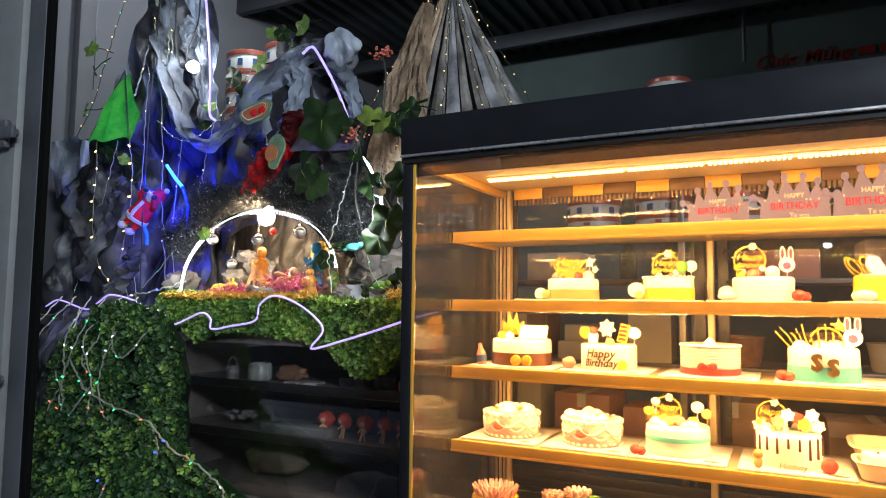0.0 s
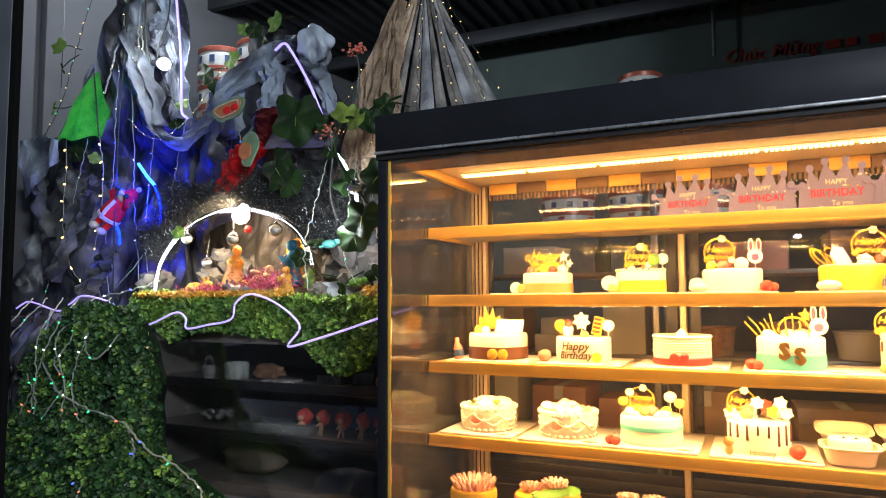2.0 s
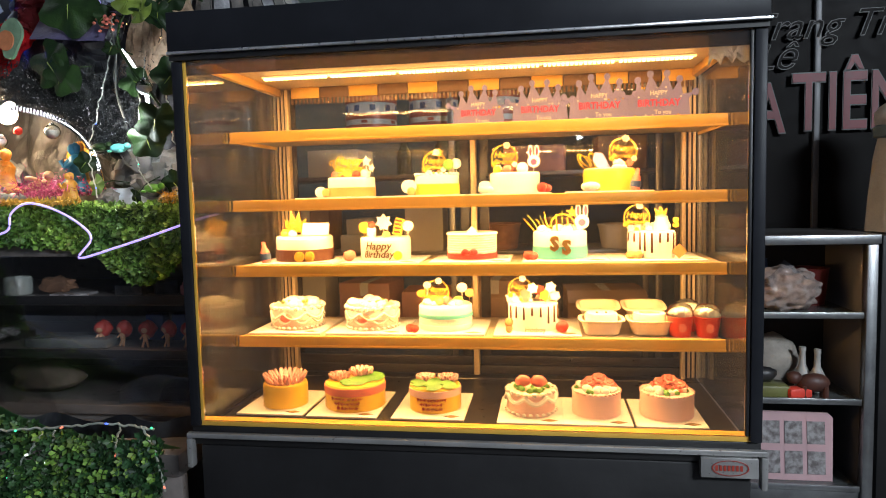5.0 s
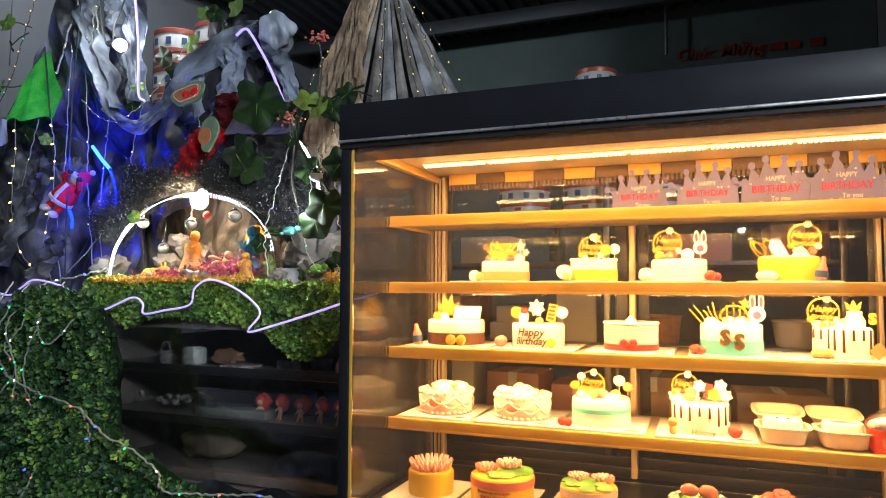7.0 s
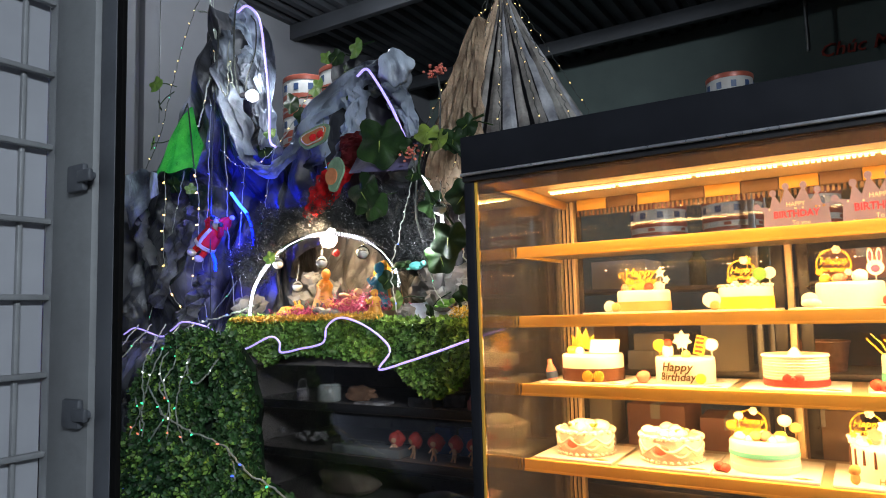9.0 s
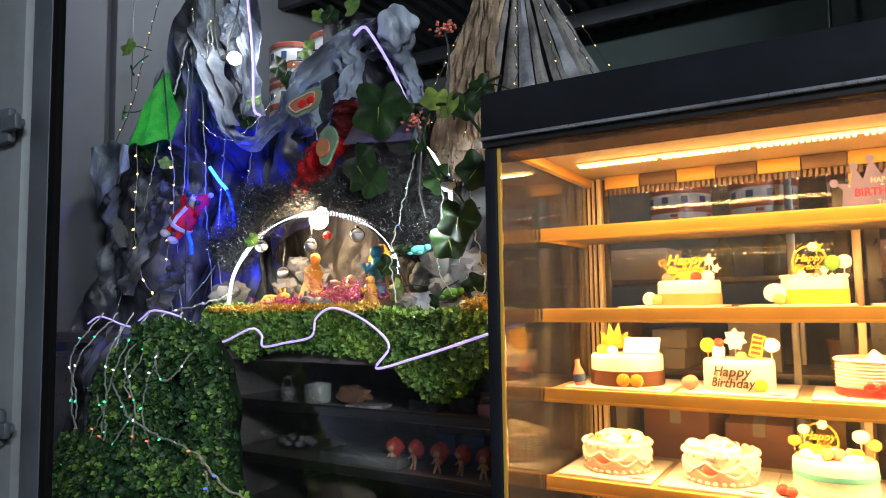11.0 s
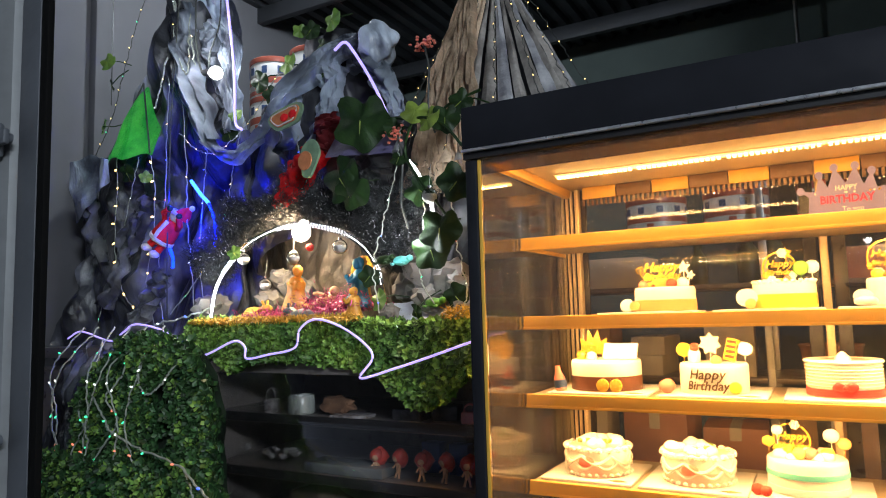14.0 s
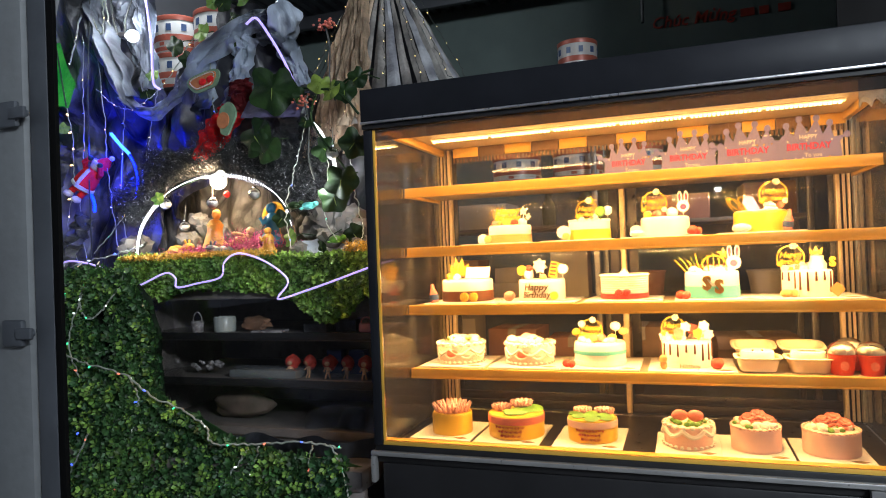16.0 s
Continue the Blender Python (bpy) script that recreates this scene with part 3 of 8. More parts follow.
for x in (CX0 + 0.003, CX1 - 0.040):
    part("rear_post", box(x, x + 0.037, CY1 - 0.036, CY1 - 0.006, 0.771, 1.690, 0.004), DULL, cab, "dark rear post")
    for dx in (0.001, 0.014, 0.027):
        part("post_bead", box(x + dx, x + dx + 0.008, CY1 - 0.044, CY1 - 0.0365, 0.771, 1.690, 0.002), CHAMPAGNE, cab, "champagne aluminium bead")
    part("inner_post", box(x + 0.045 if x < 0 else x - 0.02, x + 0.057 if x < 0 else x - 0.008, CY1 - 0.06, CY1 - 0.03, 0.771, 1.690, 0.003), CHAMPAGNE, cab, "champagne rear post")
part("centre_post", box(-0.286, -0.268, CY1 - 0.05, CY1 - 0.015, 0.771, 1.690, 0.004), CHAMPAGNE, cab, "champagne centre post")
part("rear_rail", box(CX0 + 0.045, CX1 - 0.045, CY1 - 0.035, CY1 - 0.012, 0.771, 0.80, 0.003), DULL, cab)
for x0, x1, y in ((CX0 + 0.046, -0.291, CY1 - 0.032), (-0.261, CX1 - 0.046, CY1 - 0.024)):
    door = part("rear_door", box(x0, x1, y, y + 0.004, 0.801, 1.690), PANE_BACK, cab, "sliding rear glass door")
    for za, zb in ((0.801, 0.83), (1.66, 1.688)):
        part("door_rail", box(x0, x1, y - 0.006, y - 0.001, za, zb, 0.002), DOOR_BLACK, door)
    for xa, xb in ((x0, x0 + 0.03), (x1 - 0.03, x1)):
        part("door_stile", box(xa, xb, y - 0.006, y - 0.001, 0.831, 1.659, 0.002), DOOR_BLACK, door)
# Reflection of the LED bar in the rear doors, built as coloured plates and teeth
for k in range(13):
    part("header_plate", box(-0.85 + 0.0945 * k, -0.758 + 0.0945 * k, CY1 - 0.066, CY1 - 0.0615, 1.658, 1.6915, 0.001), GOLD if k % 2 == 0 else REFLECTION_BROWN, cab, "amber plate painting the LED bar's reflection" if k % 2 == 0 else "brown header plate")
part("header_comb", diode_row(-0.85, 0.365, CY1 - 0.066, CY1 - 0.0615, 1.640, 1.6575, 0.0125), REFLECTION_BROWN, cab, "brown teeth painting the reflected ticks of the LED bar")
SHELVES = [1.525, 1.338, 1.157, 0.960]
for z in SHELVES:
    sh = part("shelf", box(CX0 + 0.015, CX1 - 0.015, 1.906, CY1 - 0.066, z - 0.016, z, 0.002), SHELF, cab, "brown shelf board")
    part("shelf_lip", box(CX0 + 0.012, CX1 - 0.012, 1.893, 1.905, z - 0.028, z + 0.003, 0.003), GOLD, sh, "gold aluminium lip")
    part("shelf_rim", box(CX0 + 0.012, CX1 - 0.012, 1.889, 1.892, z - 0.028, z - 0.022, 0.001), GOLD, sh)
    for x in (CX0 + 0.0135, CX1 - 0.0205):
        part("bracket", box(x, x + 0.007, 1.906, CY1 - 0.068, z - 0.026, z - 0.0165, 0.001), GOLD, sh)
    part("shelf_led", diode_row(CX0 + 0.03, CX1 - 0.03, 1.908, 1.912, z - 0.023, z - 0.018, 0.0125), LED, sh, "row of lit warm diodes")
part("glass_top_band", box(CX0 + 0.03, CX1 - 0.03, CY0 + 0.008, CY0 + 0.011, 1.640, 1.671), glass_mat("smoked_glass_band", (0.42, 0.39, 0.35), 1.8, 0.015, 0.006), cab, "smoked glossy band along the pane's top")
part("foil_tape", sheet_of_foil(0.288, 0.385, 1.600, 1.668, CY0 + 0.014), mat("creased_pale_tape", (0.62, 0.60, 0.52), 0.3, 0.2, 0.15, 30, 0.3), cab, "creased pale tape stuck inside the pane's corner")
badge = part("badge", box(0.272, 0.392, CY0 - 0.016, CY0 + 0.004, 0.717, 0.762, 0.002), TRIM, cab, "pale metal maker's badge")
part("badge_oval", ring_shape(0.036, 0.0385, 0.0008, pose(0.333, CY0 - 0.0172, 0.740) @ Matrix.Diagonal((1, 1, 0.45, 1))), INK_RED, badge)
for k in range(7):
    part("badge_bar", box(0.302 + k * 0.0085, 0.3075 + k * 0.0085, CY0 - 0.0175, CY0 - 0.0165, 0.734, 0.746), INK_RED, badge)

# ---- cakes ----

def board(x, y, z, w=0.225, d=0.20, rz=0.0):
    b = box(-w / 2, w / 2, -d / 2, d / 2, 0, 0.006, 0.0015)
    bd = solid("cake_board", b, BOARD, "square white cake board with a small dark diamond mark", "cake board", pose(x, y, z + 0.0004, 0, 0, rz), "cake boards")
    mark = pose(w / 2 - 0.034, 0.022 - d / 2, 0.0066, -90)
    part("mark", plate([(-0.021, 0), (0, -0.010), (0.021, 0), (0, 0.010)], 0.0008, m=mark), INK, bd, "dark brown diamond mark")
    part("mark_bar", plate([(-0.011, -0.0015), (0.011, -0.0015), (0.011, 0.0015), (-0.011, 0.0015)], 0.0008, m=pose(0, 0, 0.0006) @ mark), TOP_GOLD, bd)
    return z + 0.0068


def body(r, h, bottom=0.0, wob=0.0):
    return lathe([(0, bottom), (r * 0.99, bottom), (r, bottom + 0.003), (r, bottom + h - 0.008), (r * 0.985, bottom + h - 0.003), (r * 0.95, bottom + h), (0, bottom + h)], 40, wave=(lambda a, i: 1 + wob * math.sin(9 * a + i)) if wob else None)


def band(r, z0, z1):
    return lathe([(r - 0.004, z0), (r + 0.0015, z0), (r + 0.002, (z0 + z1) / 2), (r + 0.0015, z1), (r - 0.004, z1)], 40)


def swag(r, z, drop, n, size):
    bm = bmesh.new()
    pts = [(r * math.cos(a), r * math.sin(a), z - drop * abs(math.sin(n * a / 2))) for a in (2 * math.pi * k / 96 for k in range(96))]
    return tube(pts, size, 6, bm, closed=True)


def beads(r, z, n, size, bm=None):
    bm = bm or bmesh.new()
    for k in range(n):
        a = 2 * math.pi * k / n
        blob(size, (r * math.cos(a), r * math.sin(a), z), (1, 1, 0.85), 0, 1, bm, 1)
    return bm


def dollops(n, r, z, size, seed, spread=1.0):
    rnd = random.Random(seed)
    bm = bmesh.new()
    for k in range(n):
        a, q = rnd.uniform(0, 6.28), r * math.sqrt(rnd.random()) * spread
        s = size * rnd.uniform(0.7, 1.2)
        blob(s, (q * math.cos(a), q * math.sin(a), z + s * 0.5), (1, 1, 0.85), 0.25, 5, bm, 2)
    return bm


def bloom(r, seed=0, petals=5):
    """A small piped flower lying face up: two rings of petals round a heart."""
    bm = bmesh.new()
    for ring, (n, q, lift) in enumerate(((petals + 1, 0.62, 0.0), (petals, 0.34, 0.28))):
        for k in range(n):
            a = 2 * math.pi * (k + 0.5 * ring) / n + seed
            blob(0.46 * r, (q * r * math.cos(a), q * r * math.sin(a), lift * r), (1, 1, 0.55), 0.15, 4, bm, 1, Euler((0, radians(-35), a)).to_matrix().to_4x4())
    blob(0.3 * r, (0, 0, 0.45 * r), (1, 1, 0.8), 0, 1, bm, 1)
    return bm


def hoop(parent, x, z, r, y=0.0, tilt=0.0, stick=0.04):
    """A gold hoop topper with a greeting in it."""
    t = part("topper", tube([(0, 0, -r - stick), (0, 0, -r)], 0.0015, 6, ring_shape(r * 0.9, r, 0.001)), TOP_GOLD, parent, "gold acrylic greeting topper", pose(x, y, z, 0, tilt, 0))
    lettering("topper_letters", "Happy", r * 0.62, TOP_GOLD, t, pose(0, 0, r * 0.22), 0.0012, 0.3, 0.0006)
    lettering("topper_letters", "Birthday", r * 0.48, TOP_GOLD, t, pose(0, 0, -r * 0.32), 0.0012, 0.3, 0.0006)
    for k, a in enumerate((-150, -120, -90, -62, -35, 78)):
        q = radians(a)
        part("sugar_flower", bloom(0.0085 + 0.002 * (k % 2), k), (TOP_GOLD, CREAM, YELLOW, ROSE, CREAM, CREAM)[k], t, "", pose(0.93 * r * math.cos(q), -0.004, 0.93 * r * math.sin(q), 90))
    return t


def greeting(parent, x, z, w, y=0.0):
    """A free-standing gold greeting of two lines."""
    t = part("topper", tube([(0, 0, -0.05), (0, 0, 0.0)], 0.0015), TOP_GOLD, parent, "gold acrylic greeting topper", pose(x, y, z))
    lettering("topper_letters", "Happy", w * 0.36, TOP_GOLD, t, pose(0, 0, w * 0.16), 0.0015, 0.3, 0.0012)
    lettering("topper_letters", "Birthday", w * 0.28, TOP_GOLD, t, pose(0, 0, -w * 0.10), 0.0015, 0.3, 0.0012)
    part("topper_scroll", tube(smooth_line([(-0.62 * w, 0, 0.02 * w), (-0.66 * w, 0, 0.14 * w), (-0.50 * w, 0, 0.20 * w), (-0.54 * w, 0, 0.02 * w), (-0.40 * w, 0, -0.14 * w), (-0.1 * w, 0, -0.20 * w), (0.3 * w, 0, -0.19 * w)], 6), 0.0016, 6), TOP_GOLD, t)
    car = part("topper_car", plate([(-0.34 * w, -0.36 * w), (0.36 * w, -0.36 * w), (0.38 * w, -0.25 * w), (0.24 * w, -0.23 * w), (0.14 * w, -0.14 * w), (-0.16 * w, -0.14 * w), (-0.24 * w, -0.23 * w), (-0.36 * w, -0.25 * w)], 0.002), ORANGE, t, "orange car shaped card", pose(0, -0.004, 0))
    for q in (-0.2, 0.2):
        part("car_wheel", plate(disc(0.055 * w, 12, 1, q * w, -0.35 * w), 0.0012, m=pose(0, -0.002, 0)), CHOC, car)
    return t


def card(parent, outline, material, x, y, z, tilt=0.0, label="", turn=0.0, stick=0.03, name="topper_card"):
    bm = plate(outline, 0.0014)
    if stick:
        tube([(0, 0.0015, -stick), (0, 0.0015, 0.005)], 0.0012, 5, bm)
    return part(name, bm, material, parent, label, pose(x, y, z, 0, tilt, turn))


def rabbit(parent, x, y, z, s=1.0):
    o = disc(0.016 * s, 14) 
    c = card(parent, o, WHITE, x, y, z, stick=0.04, label="white and pink rabbit card")
    for dx in (-0.008, 0.008):
        part("ear", plate([(dx * s + 0.006 * s * math.cos(t), 0.024 * s + 0.017 * s * math.sin(t)) for t in (k * 0.5236 for k in range(12))], 0.0013), WHITE, c)
        part("ear_lining", plate([(dx * s + 0.0032 * s * math.cos(t), 0.024 * s + 0.011 * s * math.sin(t)) for t in (k * 0.5236 for k in range(12))], 0.0006, m=pose(0, -0.0014, 0)), PRINT_PINK, c)
    part("nose", plate(disc(0.008 * s, 12), 0.0006, m=pose(0, -0.0014, -0.002 * s)), PRINT_PINK, c)


def fruit(parent, x, y, z, r=0.014, material=None, name="strawberry"):
    return part(name, blob(r, (0, 0, 0), (1, 1, 0.9), 0.12, 4), material or BERRY, parent, "", pose(x, y, z + r * 0.85))


def tag_disc(parent, x, y, z, r, material, rx=78):
    return part("ornament", lathe([(0, 0), (r * 0.95, 0), (r, 0.002), (r * 0.9, 0.006), (r * 0.3, 0.008), (0, 0.008)], 20), material, parent, "", pose(x, y, z, rx, 0, 0))


def new_cake(label, x, y, z, r, h, material=CREAM, wob=0.0):
    c = thing("cake", label, "cake", pose(x, y, z), "cakes in the cabinet")
    part("cake_body", body(r, h, 0, wob), material, c)
    return c


# second shelf
Z = SHELVES[1]
zb = board(-0.64, 2.03, Z, 0.21, 0.2)
c = new_cake("white cake with caramel band and gold greeting topper", -0.61, 2.03, zb, 0.068, 0.055)
part("caramel_band", band(0.068, 0.001, 0.026), CARAMEL, c)
greeting(c, -0.005, 0.088, 0.085, -0.01)
card(c, star(0.017, 0.008), WHITE, 0.045, 0, 0.100, 0, "star card", 0, 0.05)
card(c, star(0.012, 0.006), WHITE, 0.058, 0.01, 0.082, 20, "star card", 0, 0.03)
part("sugar_ball", blob(0.016, (0.04, 0, 0.062)), CREAM, c)
part("sugar_ball", blob(0.012, (-0.045, -0.01, 0.062)), ROSE, c)
part("sugar_ball", blob(0.013, (0.02, -0.02, 0.062)), BERRY, c)
tag_disc(c, -0.075, -0.055, 0.014, 0.016, BLUE_PALE)
tag_disc(c, -0.055, -0.066, 0.012, 0.012, CARAMEL)

zb = board(-0.39, 2.03, Z, 0.21, 0.2)
c = new_cake("pale yellow cake with piped top and gold hoop topper", -0.36, 2.03, zb, 0.062, 0.056)
part("yellow_band", band(0.062, 0.001, 0.030), YELLOW, c)
part("piping", beads(0.060, 0.057, 26, 0.0055), CREAM, c)
hoop(c, -0.006, 0.088, 0.034, 0)
part("lollipop", tube([(0, 0, -0.04), (0, 0, 0)], 0.001, 5, blob(0.016, (0, 0, 0.012), (1, 0.4, 1))), PAD, c, "green lollipop", pose(0.035, -0.01, 0.072))
part("lollipop", tube([(0, 0, -0.04), (0, 0, 0)], 0.001, 5, blob(0.015, (0, 0, 0.012), (1, 0.4, 1))), WHITE, c, "white lollipop", pose(0.056, 0, 0.074))
card(c, star(0.014, 0.007), TOP_GOLD, 0.008, -0.003, 0.118, 0, "", 0, 0.02)
card(c, disc(0.022, 12, 0.9), WHITE, -0.070, -0.055, 0.024, 0, "printed animal card", 0, 0.012)
tag_disc(c, -0.062, -0.060, 0.010, 0.012, CARAMEL)

zb = board(-0.15, 2.03, Z, 0.22, 0.2)
c = new_cake("plain white cake with gold hoop topper and rabbit card", -0.14, 2.03, zb, 0.069, 0.056)
hoop(c, -0.028, 0.098, 0.037, 0)
rabbit(c, 0.053, -0.005, 0.086, 1.1)
part("plush_head", blob(0.017, (0.022, -0.012, 0.068), (1, 1, 0.95)), WHITE, c)
fruit(c, -0.020, -0.02, 0.054, 0.013, ROSE, "sugar_flower")
fruit(c, -0.048, -0.01, 0.054, 0.012, YELLOW, "sugar_ball")
fruit(c, 0.075, -0.055, 0.0, 0.015)
fruit(c, 0.090, -0.050, 0.0, 0.012)
card(c, disc(0.018, 12, 0.8), BLUE_PALE, -0.078, -0.06, 0.02, 0, "printed card", 0, 0.012)
part("macaron", blob(0.022, (-0.075, -0.075, 0.010), (1, 0.8, 0.5)), CREAM, c)

zb = board(0.11, 2.03, Z, 0.22, 0.2)
c = new_cake("lemon yellow cake with gold ovals and bottle figure", 0.117, 2.03, zb, 0.070, 0.058, YELLOW)
part("cream_top", body(0.066, 0.004, 0.0565), CREAM, c)
for k, (x, tl) in enumerate(((-0.068, -35), (-0.040, -28), (-0.058, -50))):
    part("gold_oval", ring_shape(0.015, 0.018, 0.001, Matrix.Diagonal((0.62, 1, 1.6, 1))), TOP_GOLD, c, "", pose(x, -0.005, 0.078, 0, tl, 0))
hoop(c, 0.036, 0.105, 0.038, 0, 0, 0.02)
card(c, [(-0.014, -0.02), (0.014, -0.02), (0.016, 0.02), (0, 0.034), (-0.016, 0.02)], LILAC, -0.022, -0.01, 0.075, -30, "grey printed card", 0, 0.02)
part("cream_swirl", lathe([(0, 0), (0.018, 0), (0.02, 0.006), (0.014, 0.012), (0.015, 0.016), (0.008, 0.022), (0, 0.028)], 18), CREAM, c, "", pose(0.025, -0.02, 0.058))
bot = part("bottle_figure", lathe([(0, 0), (0.011, 0), (0.012, 0.004), (0.012, 0.03), (0.006, 0.042), (0.005, 0.056), (0, 0.057)], 16), ROSE, c, "", pose(0.058, -0.075, 0.0, 0, 8, 0))
part("bottle_label", band(0.012, 0.008, 0.024), TIN_BLUE, bot)
part("macaron", blob(0.026, (-0.055, -0.075, 0.012), (1, 0.7, 0.5)), CREAM, c, "cream macaron")

# third shelf
Z = SHELVES[2]
zb = board(-0.755, 2.03, Z, 0.23, 0.23)
c = new_cake("white and chocolate cake with message card and crown topper", -0.755, 2.02, zb, 0.082, 0.070)
part("chocolate_band", band(0.082, 0.001, 0.034), CHOC, c)
card(c, [(-0.04, -0.018), (0.04, -0.018), (0.046, 0.018), (-0.034, 0.018)], CREAM, 0.038, -0.02, 0.090, 0, "cream message card", 0, 0.02)
t = card(c, [(-0.03, -0.03), (0.03, -0.03), (0.034, 0.01), (0.018, 0.0), (0.012, 0.03), (0, 0.008), (-0.012, 0.03), (-0.018, 0.0), (-0.034, 0.01)], TOP_GOLD, -0.034, 0.02, 0.110, 0, "gold crown topper")
lettering("topper_letters", "Happy", 0.022, TOP_GOLD, t, pose(0, -0.003, -0.012), 0.001)
part("sugar_ball", blob(0.014, (-0.055, -0.01, 0.078)), TOP_GOLD, c)
part("sugar_ball", blob(0.013, (-0.025, -0.03, 0.077)), CREAM, c)
for x in (0.016, 0.046):
    tag_disc(c, x, -0.090, 0.016, 0.015, TOP_GOLD)
bot = part("bottle_figure", lathe([(0, 0), (0.012, 0), (0.013, 0.005), (0.013, 0.03), (0.006, 0.045), (0.006, 0.058), (0, 0.059)], 16), ROSE, c, "", pose(-0.088, -0.075, 0, 0, -8, 0))
part("bottle_label", band(0.013, 0.008, 0.026), TIN_BLUE, bot)

zb = board(-0.51, 2.03, Z, 0.22, 0.22)
c = new_cake("white cake lettered with a birthday greeting", -0.512, 2.02, zb, 0.072, 0.064)
for body_text, s, z in (("Happy", 0.030, 0.042), ("Birthday", 0.027, 0.018)):
    me = words(body_text, s, 0.0008, 0.25, 0.0004)
    for v in me.vertices:
        a = (v.co.x - 0.004) / 0.074 - 0.05
        v.co = Vector((0.0735 * math.sin(a), -0.0735 * math.cos(a) + v.co.y, v.co.z + z))
    me.materials.clear()
    me.materials.append(INK)
    part("icing_letters", me, INK, c, "brown piped letters")
card(c, disc(0.016), YELLOW, -0.062, 0, 0.092, 0, "yellow disc", 0, 0.03)
card(c, star(0.026, 0.017, 7), CREAM, -0.006, 0.005, 0.105, 0, "cream flower card", 0, 0.04)
t = card(c, [(-0.013, -0.022), (0.013, -0.026), (0.017, 0.024), (-0.009, 0.026)], TOP_GOLD, 0.037, 0, 0.092, 10, "gold ladder card", 0, 0.02)
for k in range(4):
    part("ladder_gap", box(-0.009, 0.010, -0.0016, -0.0008, -0.018 + k * 0.011, -0.012 + k * 0.011), CHOC, t)
card(c, disc(0.017, 10, 0.9), WHITE, 0.066, 0, 0.094, 0, "white cloud card", 0, 0.03)
part("rose_figure", blob(0.014, (-0.038, -0.015, 0.078), (1, 0.9, 1.4), 0.3), BLUE_PALE, c, "small blue and red figure")
part("rose_figure", blob(0.011, (-0.036, -0.018, 0.098), (1, 0.9, 1), 0.2), BERRY, c)
part("sugar_ball", blob(0.012, (0.010, -0.03, 0.070)), CARAMEL, c)
fruit(c, -0.092, -0.055, 0.0, 0.018, ROSE, "pink_ball")
tag_disc(c, 0.050, -0.066, 0.015, 0.013, YELLOW)

zb = board(-0.262, 2.03, Z, 0.22, 0.22)
c = new_cake("ribbed white cake with red ribbon and bow", -0.262, 2.02, zb, 0.068, 0.070)
for k in range(7):
    part("cream_ridge", lathe([(0.066, 0), (0.0705, 0.0012), (0.0708, 0.0028), (0.066, 0.0045)], 36), CREAM, c, "", pose(0, 0, 0.020 + k * 0.0065))
part("ribbon", band(0.0685, 0.002, 0.017), RED, c, "red satin ribbon")
part("top_edge", lathe([(0.05, 0.068), (0.070, 0.066), (0.0735, 0.070), (0.070, 0.074), (0.05, 0.072)], 36), CREAM, c)
part("cream_peak", lathe([(0, 0.07), (0.016, 0.07), (0.014, 0.077), (0.006, 0.086), (0, 0.090)], 16), CREAM, c)
for s in (-1, 1):
    part("bow_loop", blob(0.011, (s * 0.011, -0.073, 0.022), (1.1, 0.4, 0.9), 0.2, 5), RED, c)
    part("bow_tail", plate([(0, 0), (s * 0.012, -0.014), (s * 0.006, -0.016)], 0.002, m=pose(0, -0.073, 0.02)), RED, c)
part("bow_knot", blob(0.005, (0, -0.076, 0.022)), RED, c)

zb = board(-0.005, 2.03, Z, 0.23, 0.22)
c = new_cake("white and teal cake with gold dollar signs", -0.018, 2.02, zb, 0.073, 0.074)
part("teal_band", band(0.073, 0.001, 0.034), TEAL, c)
for x, z in ((-0.016, 0.042), (0.016, 0.032)):
    lettering("dollar_sign", "S", 0.050, BRONZE, c, pose(x, -0.077, z), 0.003, 0, 0.0025, "bronze glitter sign")
    part("dollar_bar", box(x - 0.0022, x + 0.0022, -0.0795, -0.0745, z - 0.020, z + 0.020), BRONZE, c)
rnd = random.Random(5)
for k in range(9):
    a = -40 + k * 6
    part("sugar_twig", tube([(0, 0, 0), (0.004 * math.sin(k), 0, 0.03), (0.0, 0, 0.05 + 0.01 * math.sin(k * 2.1))], 0.0022, 5), LEAF_LIME if k % 2 else TOP_GOLD, c, "", pose(-0.066 + k * 0.010, 0.01 * math.sin(k * 3), 0.070, 0, a, 0))
part("gold_arc", tube([(0.034 * math.cos(t), 0, 0.034 * math.sin(t)) for t in (math.pi * k / 14 for k in range(15))], 0.003, 6), TOP_GOLD, c, "gold half hoop", pose(0.008, 0.005, 0.085))
part("cream_rose", dollops(9, 0.055, 0.068, 0.016, 3), CREAM, c)
rabbit(c, 0.060, -0.005, 0.098, 1.25)
card(c, star(0.018, 0.008), TOP_GOLD, 0.034, 0.01, 0.124, 0, "gold star", 0, 0.03)
fruit(c, -0.085, -0.060, 0.0, 0.014)
fruit(c, -0.070, -0.072, 0.0, 0.012)

zb = board(0.232, 2.03, Z, 0.24, 0.22)
c = new_cake("two white drip cakes side by side with gold hoop", 0.225, 2.035, zb, 0.060, 0.070)
part("front_tier", lathe([(0, 0), (0.046, 0), (0.047, 0.066), (0.043, 0.072), (0, 0.072)], 32), CREAM, c, "", pose(0.012, -0.045, 0))


